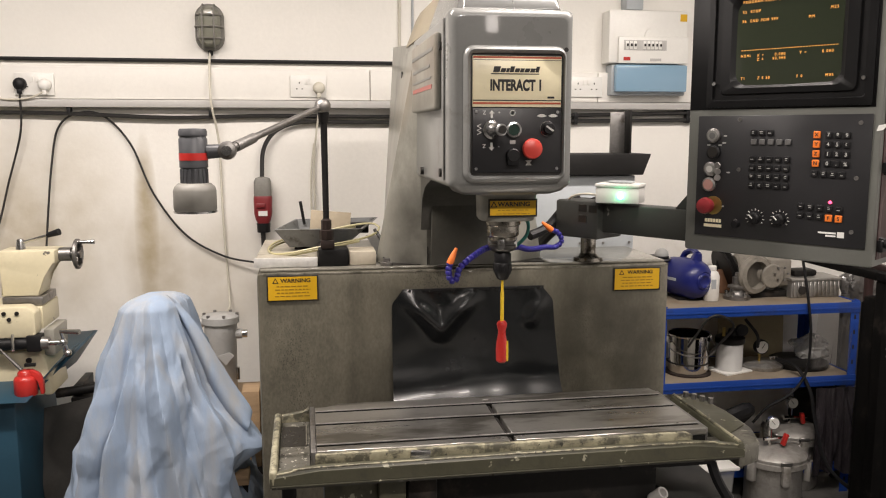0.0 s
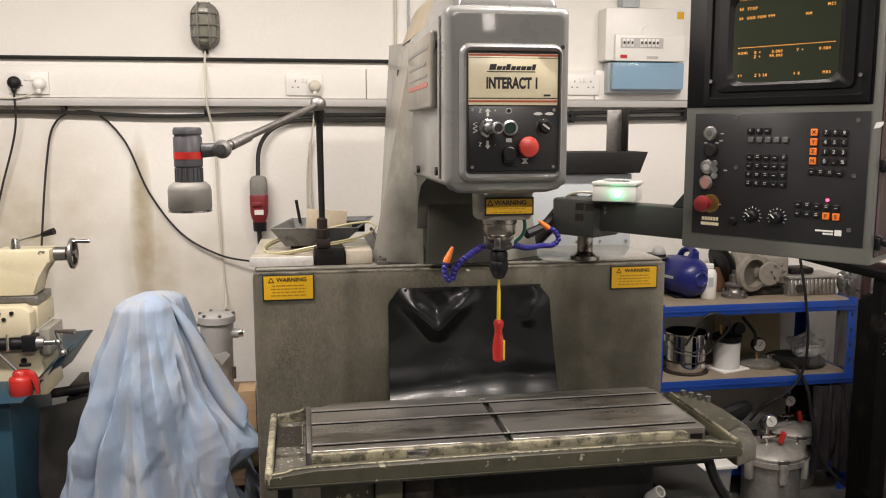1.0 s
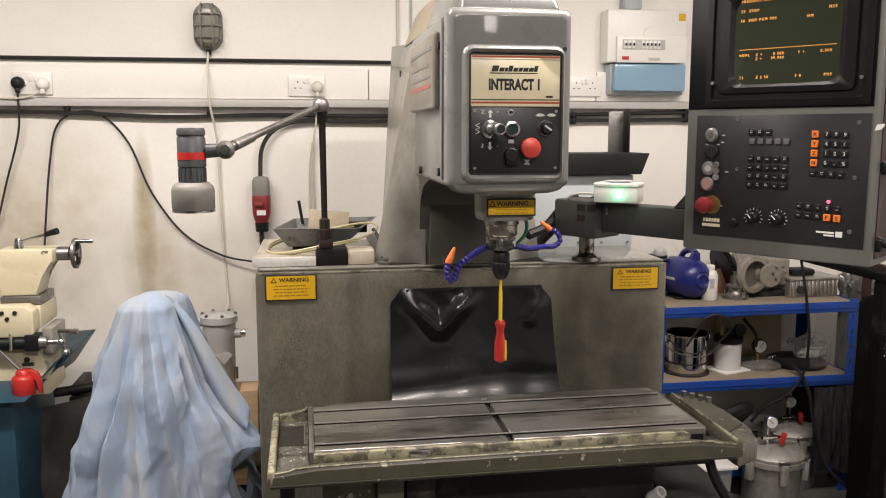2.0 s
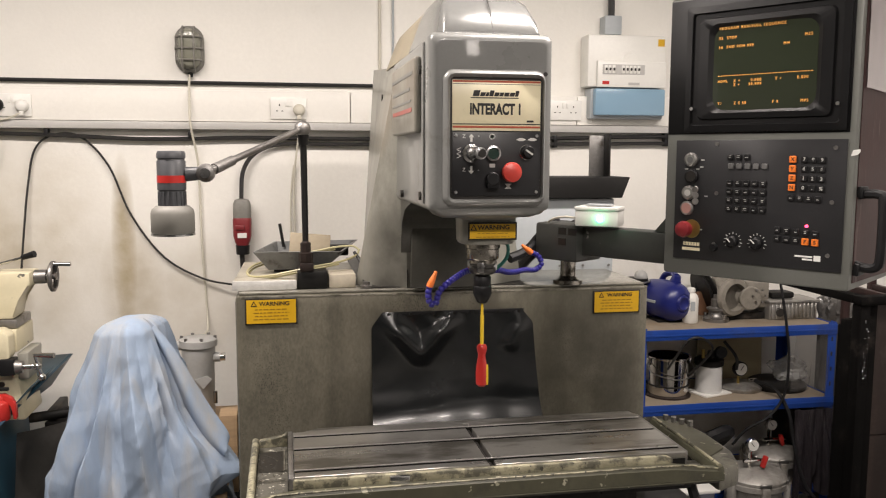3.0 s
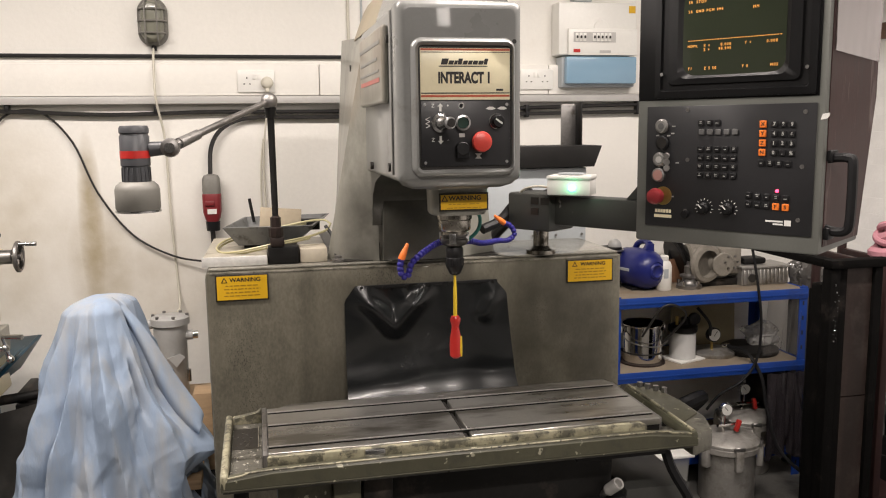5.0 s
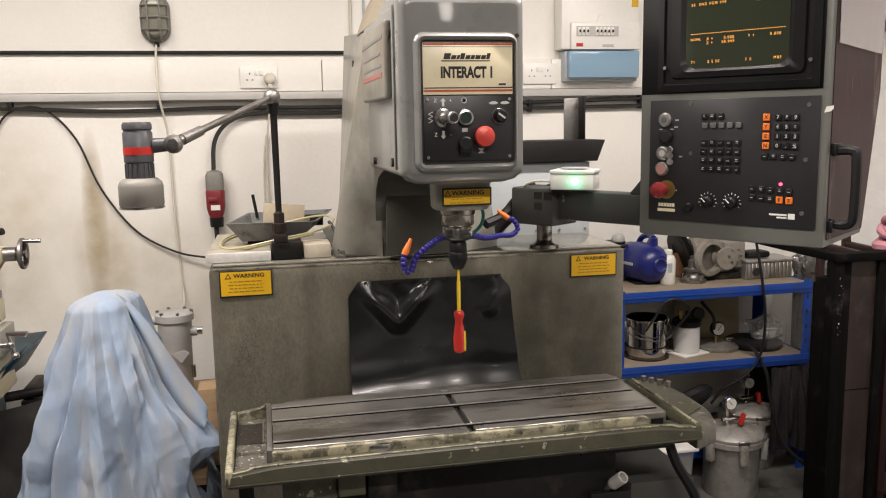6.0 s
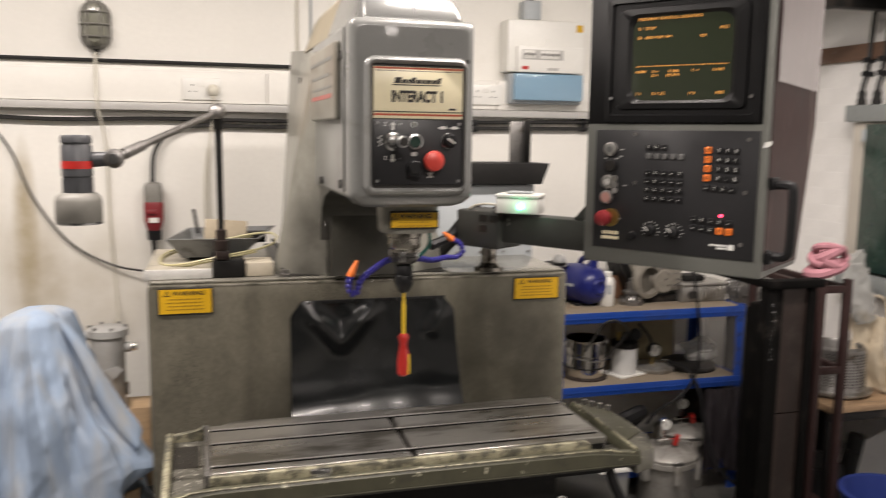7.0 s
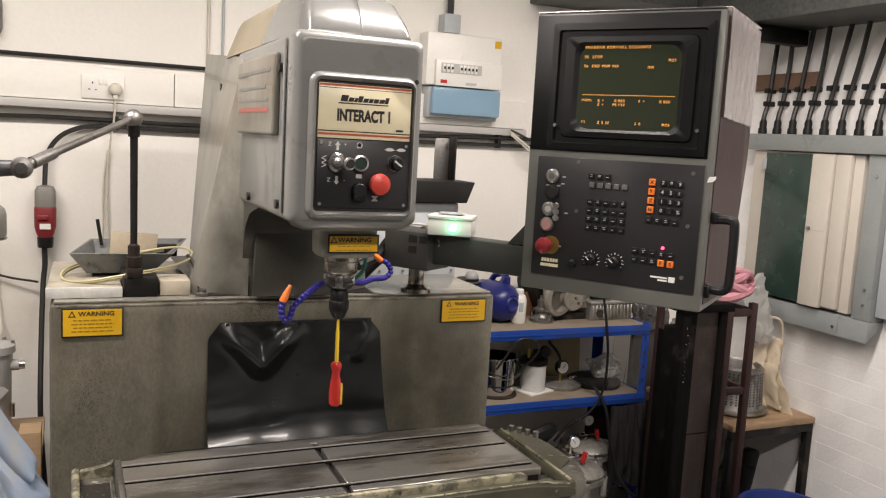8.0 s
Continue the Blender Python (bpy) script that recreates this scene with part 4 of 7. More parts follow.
# column: tapered casting
def column_ring(z):
    t = (z - 1.172) / (1.845 - 1.172)
    x0, x1 = 0.384 + 0.116 * t, 0.882 - 0.130 * t
    y0, y1 = 2.570 - 0.06 * t, 3.30 - 0.03 * t
    c = 0.125 * (1 - t) + 0.012
    zz = z if t < 0.99 else None
    xr0, xr1 = 0.464 + 0.040 * t, 0.800 - 0.050 * t
    pts = [(x0, y0 + c * 0.75), (x0 + c * 0.15, y0 + c * 0.5), (x0 + c, y0), (x1 - c, y0), (x1 - c * 0.15, y0 + c * 0.5), (x1, y0 + c * 0.75), (xr1, y1), (xr0, y1)]
    return [(x, y, z if zz else 1.780 + 0.065 * (y - 2.5) / 0.8) for x, y in pts]


column = part("column", loft(bmesh.new(), [column_ring(1.172 + 0.673 * k / 10) for k in range(11)]), COLUMN, mill, "tapered grey column casting with oil stains", 30)
# plate and arch carry the head's shade in their colour, with some oil
part("front_plate", prism(bmesh.new(), [(0.527, 1.176), (0.532, 1.40), (0.80, 1.40), (0.74, 1.176)], "y", 2.536, 2.5525, 0.003), OILY_SHADE, column, "column front plate, darkened for oil and for shade under the head")
part("head_web", prism(bmesh.new(), [(2.36, 1.4255), (2.555, 1.4255), (2.555, 1.275), (2.548, 1.32), (2.525, 1.365), (2.48, 1.398), (2.43, 1.412)], "x", 0.502, 0.745), OILY_SHADE, mill, "arch under the head, darkened for oil and shade")
part("base_seam", box(bmesh.new(), 0.5205, 0.5235, 2.5652, 2.5685, 1.174, 1.36), INK, column)
part("shadow_gap", box(bmesh.new(), 0.40, 0.87, 2.58, 3.28, 1.1722, 1.1745), INK, column)

# head
HX0, HX1 = 0.487, 0.757
hb = bmesh.new()
box(hb, HX0 + 0.004, HX1 - 0.004, 2.066, 2.62, 1.425, 1.800, 0.012, 3)
head = part("head", hb, GREY, mill, "glossy grey head casting")
fr = bmesh.new()


def front_ring(grow, y, low):
    w, h = HX1 - HX0 + grow, 1.803 - low + grow
    return [(0.622 + a, y, (1.803 + low) / 2 + b) for a, b in rounded(w, h, 0.014, 5)]


loft(fr, [front_ring(-0.004, 2.066, 1.428), front_ring(0.0, 2.058, 1.426), front_ring(0.0, 2.016, 1.426), front_ring(-0.010, 2.004, 1.426), front_ring(-0.030, 1.999, 1.426), front_ring(-0.036, 1.999, 1.429), front_ring(-0.060, 1.999, 1.44)])
part("front_cover", fr, GREY, head, "", 50)
part("side_strip", box(bmesh.new(), HX0 - 0.003, HX0 + 0.004, 2.070, 2.088, 1.44, 1.79, 0.003), GREY, head)
part("chin", loft(bmesh.new(), [[(0.622 + a, 2.035 + b + dy, z) for a, b in rounded(w, d, 0.02, 4)] for w, d, dy, z in ((0.262, 0.066, 0.0, 1.432), (0.240, 0.060, 0.004, 1.419), (0.20, 0.045, 0.012, 1.4115))]), GREY, head, "", 60)
fx, fz = 0.6315, 1.582
fm = bmesh.new()
levels = [(rounded(0.236, 0.290, 0.024, 5), 2.001), (rounded(0.228, 0.282, 0.020, 5), 1.990), (rounded(0.216, 0.270, 0.016, 5), 1.986), (rounded(0.204, 0.258, 0.010, 5), 1.990), (rounded(0.202, 0.256, 0.009, 5), 1.998)]
loft(fm, [[(fx + a - (side if a > 0 else 0), y, fz + b) for a, b in ring] for (ring, y), side in zip(levels, (0.0090, 0.0085, 0.0060, 0.0020, 0.0010))], cap=False)
part("panel_frame", fm, GREY, head, "raised rounded grey panel frame", 60)
part("panel_back", box(bmesh.new(), fx - 0.103, fx + 0.103, 1.9965, 1.9985, fz - 0.13, fz + 0.13), INK, head)
np_ = part("name_plate", box(bmesh.new(), 0.5345, 0.7275, 1.9935, 1.9962, 1.5985, 1.7045, 0.001), PLATE_CREAM, mill, "cream name plate with red stripes")
for z0, z1, m_ in ((1.6995, 1.7035, PLATE_RED), (1.6045, 1.6085, PLATE_RED), (1.6115, 1.6135, INK), (1.6955, 1.6965, INK)):
    part("stripe", box(bmesh.new(), 0.5355, 0.7265, 1.9925, 1.9934, z0, z1), m_, np_)
for k, (x0, x1) in enumerate(((0.578, 0.592), (0.5935, 0.604), (0.6055, 0.612), (0.6135, 0.6225), (0.624, 0.634), (0.6355, 0.644), (0.6455, 0.656), (0.6575, 0.668), (0.6695, 0.677))):
    z1 = 1.683 if k in (0, 3, 8) else 1.679
    part("maker_mark", prism(bmesh.new(), [(x0, 1.671), (x0 + 0.003, z1), (x1 + 0.003, z1), (x1, 1.671)], "y", 1.9922, 1.9933), INK, np_)
part("maker_underline", box(bmesh.new(), 0.574, 0.678, 1.9922, 1.9933, 1.6665, 1.6685), INK, np_)
text("INTERACT 1", 0.0310, INK, np_, pose(0.629, 1.9931, 1.643, 90), width=0.67, depth=0.0004, bold=0.0014)
part("fine_print", box(bmesh.new(), 0.697, 0.712, 1.9922, 1.9933, 1.617, 1.621), INK, np_)

bp = part("button_panel", box(bmesh.new(), 0.5345, 0.7275, 1.9930, 1.9962, 1.4605, 1.5965, 0.001), BLACK_PANEL, mill, "black operator panel with buttons")
for x in (0.5425, 0.7195):
    for z in (1.4685, 1.5885):
        part("screw", cyl(bmesh.new(), (x, 1.9905, z), (x, 1.9935, z), 0.0036, n=12), STEEL, bp)
joy = part("joystick", spin(bmesh.new(), [(0.020, 0), (0.020, 0.004), (0.015, 0.009), (0.014, 0.022), (0.011, 0.026), (0.010, 0.05), (0.0125, 0.052), (0.0125, 0.056), (0.009, 0.057)], 20, pose(0.575, 1.993, 1.551, 90, 0, 10)), STEEL, bp, "chrome joystick in a round boot")
part("cap", cyl(bmesh.new(), (0.586, 1.936, 1.551), (0.5865, 1.933, 1.551), 0.0088, n=16), INK, joy)
gb_ = part("start_button", spin(bmesh.new(), [(0.0165, 0), (0.0165, 0.010), (0.0125, 0.011), (0.0125, 0.006)], 20, pose(0.6225, 1.993, 1.551, 90)), STEEL, bp, "green button in a chrome bezel")
part("button_face", cyl(bmesh.new(), (0.6225, 1.9895, 1.551), (0.6225, 1.9855, 1.551), 0.0122, n=16), GREEN_DARK, gb_)
part("emergency_stop", spin(bmesh.new(), [(0.012, 0), (0.012, 0.012), (0.0205, 0.014), (0.022, 0.020), (0.020, 0.028), (0.012, 0.031), (0, 0.032)], 24, pose(0.660, 1.993, 1.511, 90)), CORAL, bp, "red mushroom emergency stop button")
kn = part("selector_knob", spin(bmesh.new(), [(0.0155, 0), (0.0155, 0.008), (0.012, 0.010), (0.011, 0.020), (0, 0.0205)], 20, pose(0.6975, 1.993, 1.5535, 90)), BLACK, bp, "black selector knob")
part("pointer", box(bmesh.new(), -0.009, 0.009, -0.0225, -0.0205, -0.0018, 0.0018, 0, m=pose(0.6975, 1.993, 1.5535, 0, 35, 0)), INK_WHITE, kn)
part("knob_ring", spin(bmesh.new(), [(0.0165, 0), (0.0165, 0.003), (0.0155, 0.004)], 20, pose(0.6975, 1.993, 1.5535, 90)), STEEL, kn)
part("key_switch", cyl(bmesh.new(), (0.621, 1.993, 1.497), (0.621, 1.975, 1.497), 0.0145, n=16, bev=0.002), BLACK, bp)
part("key_switch", box(bmesh.new(), 0.608, 0.635, 1.978, 1.9929, 1.476, 1.494, 0.003), BLACK, bp)
for body, x, z, s in (("Z", 0.560, 1.5865, 0.011), ("Z", 0.560, 1.516, 0.011), ("+", 0.592, 1.5865, 0.010), ("-", 0.592, 1.516, 0.010)):
    text(body, s, INK_WHITE, bp, pose(x, 1.9928, z, 90))
for z, d in ((1.575, 1), (1.524, -1)):
    part("arrow", prism(bmesh.new(), [(0.5735, z), (0.5735, z + 0.010 * d), (0.570, z + 0.010 * d), (0.576, z + 0.017 * d), (0.582, z + 0.010 * d), (0.5785, z + 0.010 * d), (0.5785, z)], "y", 1.9922, 1.9929), INK_WHITE, bp)
part("ring_mark", spin(bmesh.new(), [(0.006, 0), (0.006, 0.0008), (0.0042, 0.0008), (0.0042, 0)], 16, pose(0.621, 1.9929, 1.5865, 90)), INK_WHITE, bp)
for k in range(5):
    part("wave_mark", box(bmesh.new(), -0.005, 0.005, -0.0006, 0.0002, -0.0006, 0.0006, 0, m=pose(0.549, 1.9927, 1.561 - 0.0045 * k, 0, 25 if k % 2 else -25, 0)), INK_WHITE, bp)
for x in (0.685, 0.710):
    part("rotation_mark", prism(bmesh.new(), [(x - 0.011, 1.580), (x - 0.004, 1.584), (x + 0.004, 1.584), (x + 0.011, 1.580), (x + 0.004, 1.5775), (x - 0.004, 1.5775)], "y", 1.9922, 1.9929), INK_WHITE, bp)
part("stop_mark", prism(bmesh.new(), [(0.650, 1.4755), (0.665, 1.4755), (0.660, 1.481), (0.665, 1.4865), (0.650, 1.4865), (0.655, 1.481)], "y", 1.9922, 1.9929), INK_WHITE, bp)
part("spindle_mark", box(bmesh.new(), 0.616, 0.628, 1.9922, 1.9929, 1.521, 1.529, 0), PVC_GREY, bp)
part("cover_hole", cyl(bmesh.new(), (0.7385, 2.0005, 1.7195), (0.7385, 1.9975, 1.7195), 0.0048, n=12), INK, head)

# side cover with faded print
sc = part("side_cover", box(bmesh.new(), HX0 - 0.012, HX0 + 0.006, 2.135, 2.535, 1.596, 1.768, 0.008, 4), COLUMN, mill, "grey side cover with faded lettering")
part("red_stripe", box(bmesh.new(), HX0 - 0.0130, HX0 - 0.0122, 2.17, 2.50, 1.645, 1.655), FADED_RED, sc, "faded red stripe")
for z, y0, y1, h in ((1.735, 2.16, 2.52, 0.006), (1.700, 2.20, 2.50, 0.005), (1.672, 2.18, 2.50, 0.004)):
    part("faded_mark", box(bmesh.new(), HX0 - 0.0130, HX0 - 0.0122, y0, y1, z - h, z + h * 0.4), FADED_PRINT, sc)
for y, z in ((2.12, 1.735), (2.12, 1.455), (2.425, 1.446), (2.85, 1.72)):
    part("side_bolt", cyl(bmesh.new(), (HX0 + 0.012, y, z), (HX0 - 0.004, y, z), 0.010, n=10), INK, head)

# sheet cover on top of the head
cv = bmesh.new()


def cover_ring(y, w_low, w_high, z_high, round_=0.03):
    half, z0 = w_low / 2, 1.801
    return [(0.628 - half, y, z0), (0.628 - w_high / 2 - 0.004, y, z_high - round_), (0.628 - w_high / 2 + round_ * 0.3, y, z_high - round_ * 0.25), (0.628 - w_high / 2 + round_, y, z_high),
            (0.628 + w_high / 2 - round_, y, z_high), (0.628 + w_high / 2 - round_ * 0.3, y, z_high - round_ * 0.25), (0.628 + w_high / 2 + 0.004, y, z_high - round_), (0.628 + half, y, z0)]


loft(cv, [cover_ring(2.035, 0.222, 0.205, 1.812, 0.004), cover_ring(2.062, 0.232, 0.205, 1.85, 0.014), cover_ring(2.10, 0.240, 0.198, 1.885, 0.022), cover_ring(2.15, 0.246, 0.192, 1.905, 0.026), cover_ring(2.24, 0.254, 0.186, 1.916, 0.028), cover_ring(2.38, 0.258, 0.186, 1.916, 0.028)])
cover = part("top_cover", cv, COVER_METAL, mill, "silvery sheet metal cover on the head", 40)
part("rear_cover", loft(bmesh.new(), [cover_ring(2.383, 0.254, 0.182, 1.914, 0.028), cover_ring(2.6, 0.258, 0.184, 1.914, 0.028), cover_ring(2.85, 0.260, 0.188, 1.912, 0.028)]), DUSTY_BEIGE, mill, "dusty beige sheet cover behind the head", 40)
part("cover_seam", sweep(bmesh.new(), [(0.632, 2.034, 1.806), (0.632, 2.060, 1.852), (0.632, 2.098, 1.887), (0.632, 2.148, 1.907), (0.632, 2.25, 1.918)], 0.0014, 5, 3), INK, cover)

# warning plates
def warning_plate(x0, x1, z0, z1, y, bars, big=0.21, name="warning_plate"):
    ob = part(name, box(bmesh.new(), x0, x1, y - 0.0025, y, z0, z1, 0.0008), INK, mill, "yellow and black warning plate")
    e = 0.004
    part("yellow_face", box(bmesh.new(), x0 + e, x1 - e, y - 0.0035, y - 0.0026, z0 + e, z1 - e), YELLOW, ob)
    w, h = x1 - x0, z1 - z0
    text("WARNING", h * big, INK, ob, pose((x0 + x1) / 2 + w * (0.06 if big < 0.3 else 0.02), y - 0.0037, z1 - h * (0.06 + big * 0.7), 90), width=1.1, bold=0.0004)
    tx, tz, r = x0 + w * (0.17 if big < 0.3 else 0.11), z1 - h * (0.06 + big * 0.7), h * big * 0.57
    part("warning_triangle", prism(bmesh.new(), [(tx - r, tz - r * 0.8), (tx, tz + r), (tx + r, tz - r * 0.8)], "y", y - 0.0040, y - 0.0036), INK, ob)
    part("triangle_field", prism(bmesh.new(), [(tx - r * 0.55, tz - r * 0.55), (tx, tz + r * 0.5), (tx + r * 0.55, tz - r * 0.55)], "y", y - 0.0044, y - 0.0041), YELLOW, ob)
    for k in range(bars):
        zz = z1 - h * ((0.42 if big < 0.3 else 0.62) + (0.5 if big < 0.3 else 0.4) * k / bars)
        half = w * (0.31 if k % 2 == 0 else 0.34)
        x = (x0 + x1) / 2 - half
        while x < (x0 + x1) / 2 + half:
            ww = random.uniform(0.006, 0.016)
            part("print_bar", box(bmesh.new(), x, min(x + ww, (x0 + x1) / 2 + half), y - 0.0039, y - 0.0036, zz - h * 0.020, zz + h * 0.020), PRINT, ob)
            x += ww + 0.003
    return ob


warning_plate(0.0745, 0.2145, 1.0855, 1.158, 2.5445, 4)
warning_plate(1.066, 1.211, 1.0855, 1.1545, 2.5445, 4)

# spindle nose
nose = part("spindle_nose", loft(bmesh.new(), [[(0.645 + a, 2.145 + b, z) for a, b in rounded(w, w * 0.86, w * 0.3, 6)] for w, z in ((0.160, 1.412), (0.134, 1.402), (0.130, 1.350), (0.122, 1.344))]), COLUMN, mill, "", 50)
warning_plate(0.590, 0.704, 1.3555, 1.3965, 2.0855, 2, 0.34)
part("quill", spin(bmesh.new(), [(0.041, 1.344), (0.041, 1.332), (0.038, 1.330), (0.038, 1.308), (0.036, 1.305), (0.031, 1.303), (0.031, 1.296)][::-1], 28, pose(0.640, 2.150, 0)), QUILL_STEEL, mill, "worn steel quill")
holder = part("tool_holder", spin(bmesh.new(), [(0.018, 1.268), (0.026, 1.270), (0.031, 1.276), (0.031, 1.284), (0.027, 1.286), (0.027, 1.290), (0.031, 1.292), (0.031, 1.297)], 24, pose(0.640, 2.150, 0)), DARK_HOLDER, mill, "dark oily steel tool holder")
for a in (20, 140, 250):
    part("drive_key", box(bmesh.new(), 0.026, 0.036, -0.008, 0.008, 1.276, 1.300, 0.001, m=pose(0.640, 2.150, 0, 0, 0, a)), STEEL, holder)
chuck = part("drill_chuck", spin(bmesh.new(), [(0.009, 1.200), (0.013, 1.203), (0.020, 1.218), (0.0215, 1.222), (0.0215, 1.240), (0.020, 1.242), (0.0205, 1.244), (0.0205, 1.262), (0.016, 1.268)], 24, pose(0.640, 2.150, 0)), BLACK, mill, "black keyless drill chuck")
for a in range(12):
    part("grip_rib", box(bmesh.new(), 0.0208, 0.0222, -0.0012, 0.0012, 1.223, 1.239, 0, m=pose(0.640, 2.150, 0, 0, 0, a * 30)), BLACK, chuck)
drv = thing("screwdriver", "red and yellow insulated screwdriver held in the drill chuck", "screwdriver", pose(0.640, 2.150, 0, 0, 0, 0))
part("blade", spin(bmesh.new(), [(0.0045, 1.095), (0.0045, 1.170), (0.0035, 1.172), (0.0030, 1.203)], 12), YELLOW_PLASTIC, drv, "yellow insulated blade")
part("handle", spin(bmesh.new(), [(0, 0.9975), (0.008, 0.9985), (0.0135, 1.004), (0.0145, 1.030), (0.0130, 1.048), (0.0095, 1.068), (0.0090, 1.076), (0.0120, 1.088), (0.0125, 1.094), (0.009, 1.100), (0.006, 1.101)], 18), RED_PLASTIC, drv, "red handle")
for a in (-28, 92):
    part("grip_inlay", loft(bmesh.new(), [[(0.0115 + dx, b, z) for dx, b in ((0, -w), (0.0042, -w * 0.6), (0.0042, w * 0.6), (0, w))] for z, w in ((1.003, 0.003), (1.012, 0.006), (1.030, 0.0065), (1.045, 0.004), (1.052, 0.001))]), YELLOW_PLASTIC, drv, "yellow grip inlay").matrix_basis = pose(0, 0, 0, 0, 0, a)


# segmented coolant hoses
link = bmesh.new()
spin(link, [(0.0045, -0.006), (0.0068, -0.0052), (0.0080, -0.001), (0.0072, 0.004), (0.0050, 0.006)], 10)
LINK = finish(link, "hose_link", HOSE_BLUE, 70)


def coolant_hose(pts, tip):
    ob = thing("coolant_hose", "blue segmented coolant hose with an orange nozzle", "coolant hose", None, "coolant hoses")
    path = glide(pts, 24)
    last, acc = path[0], 0.0
    for a, b in zip(path, path[1:]):
        acc += (b - a).length
        if acc > 0.0105:
            m, _ = basis(a, b)
            share("hose_link", LINK, ob, Matrix.Translation(b) @ m.to_3x3().to_4x4())
            acc = 0.0
    m, h = basis(pts[-1], tip)
    part("nozzle", spin(bmesh.new(), [(0.008, -0.004), (0.0085, 0.004), (0.0075, h * 0.35), (0.0035, h), (0.002, h)], 12, m), ORANGE, ob, "orange plastic nozzle")
    return ob


coolant_hose([(0.672, 2.235, 1.262), (0.645, 2.225, 1.268), (0.609, 2.20, 1.268), (0.564, 2.15, 1.254), (0.536, 2.142, 1.232), (0.527, 2.140, 1.206), (0.514, 2.140, 1.204), (0.509, 2.140, 1.225), (0.513, 2.141, 1.246)], (0.528, 2.142, 1.279))
coolant_hose([(0.672, 2.235, 1.262), (0.705, 2.26, 1.262), (0.755, 2.35, 1.243), (0.80, 2.43, 1.232), (0.845, 2.50, 1.226), (0.885, 2.53, 1.222), (0.905, 2.535, 1.238), (0.893, 2.535, 1.262), (0.872, 2.534, 1.272)], (0.845, 2.532, 1.293))
cable("hose", [(0.700, 2.19, 1.352), (0.715, 2.20, 1.325), (0.712, 2.21, 1.295), (0.69, 2.225, 1.270), (0.672, 2.235, 1.264)], 0.0045, TEAL, "thin teal coolant pipe beside the spindle", "hose")
cable("hose", [(0.82, 2.57, 1.25), (0.88, 2.60, 1.27), (0.95, 2.66, 1.32), (1.0, 2.66, 1.35)], 0.014, BLACK, "black corrugated hose behind the coolant nozzle", "hose")

# ---- on the pedestal top ----
lid = thing("junction_tray", "dirty cream metal tray lid on the pedestal", "tray lid", pose(0, 0, 0))
part("lid", prism(bmesh.new(), [(0.040, 2.592), (0.215, 2.592), (0.215, 3.05), (0.050, 3.05)], "z", 1.173, 1.194, 0.003), LID_DIRTY, lid)
part("front_flange", box(bmesh.new(), 0.040, 0.214, 2.586, 2.591, 1.1735, 1.200, 0.001), FOIL, lid, "shiny bent front flange")
solo("white_box", box(bmesh.new(), 0.304, 0.379, 2.598, 2.70, 1.173, 1.2115, 0.002), LID_CREAM, "small cream box on the pedestal", "box")
solo("dark_cover", box(bmesh.new(), 0.217, 0.300, 2.590, 2.75, 1.173, 1.222, 0.004), DARK_STEEL, "dark metal cover under the work lamp", "cover")
dish = thing("swarf_pan", "grey sheet metal pan with loose scraps on the tray lid", "pan", pose(0, 0, 0))
part("pan", loft(bmesh.new(), [[(0.135, 2.77, 1.205), (0.30, 2.77, 1.205), (0.34, 3.0, 1.205), (0.16, 3.0, 1.205)], [(0.092, 2.735, 1.262), (0.350, 2.735, 1.260), (0.425, 3.06, 1.262), (0.150, 3.06, 1.260)],
     [(0.098, 2.742, 1.263), (0.345, 2.742, 1.261), (0.418, 3.05, 1.263), (0.157, 3.05, 1.261)], [(0.14, 2.78, 1.210), (0.295, 2.78, 1.210), (0.335, 2.99, 1.210), (0.165, 2.99, 1.210)]]), PAN_GREY, dish, "", 20)
part("foot_block", box(bmesh.new(), 0.15, 0.29, 2.79, 2.98, 1.1945, 1.2045), DARK_STEEL, dish)
solo("cardboard", box(bmesh.new(), -0.063, 0.063, -0.002, 0.002, 0, 0.075, 0.0008, m=pose(0.258, 2.90, 1.224, -8, 5, 2)), CARD, "bent piece of brown card in the pan", "card")
solo("bolt", cyl(bmesh.new(), (0.180, 3.02, 1.246), (0.168, 3.02, 1.322), 0.005, n=8), DARK_STEEL, "dark threaded rod standing in the pan", "bolt")
solo("scrap_bar", box(bmesh.new(), 0.32, 0.385, 2.95, 2.985, 1.222, 1.256, 0.003, m=None), DARK_STEEL, "dark steel scrap lying in the pan", "scrap")
loop = []
for k in range(15):
    a = 2 * math.pi * k / 14
    loop.append((0.238 + 0.165 * math.cos(a), 2.755 + 0.115 * math.sin(a), 1.232 + 0.030 * math.cos(a) + 0.012 * math.sin(a) + 0.004 * math.sin(3 * a)))
cable("hose_loop", loop, 0.0032, TAPE, "coiled yellowish clear hose lying on the pan", "hose")
cable("hose_loop", [(x * 0.97 + 0.006, y + 0.008, z - 0.008) for x, y, z in loop[2:13]], 0.0032, TAPE, "coiled yellowish clear hose lying on the pan", "hose")
cable("cable", [(0.385, 2.72, 1.26), (0.40, 2.70, 1.235), (0.405, 2.66, 1.20), (0.408, 2.63, 1.178), (0.41, 2.60, 1.176)], 0.005, CABLE, "black flex dropping to the pedestal")
solo("clip_bolt", spin(bmesh.new(), [(0.018, 1.173), (0.018, 1.179), (0.010, 1.182), (0.010, 1.190), (0, 1.192)], 10, pose(0.408, 2.592, 0)), DULL_STEEL, "steel bolt and washer on the pedestal", "bolt")

# work lamp
wl = thing("work_lamp", "grey jointed machine work lamp with a red band", "work lamp", pose(0, 0, 0))
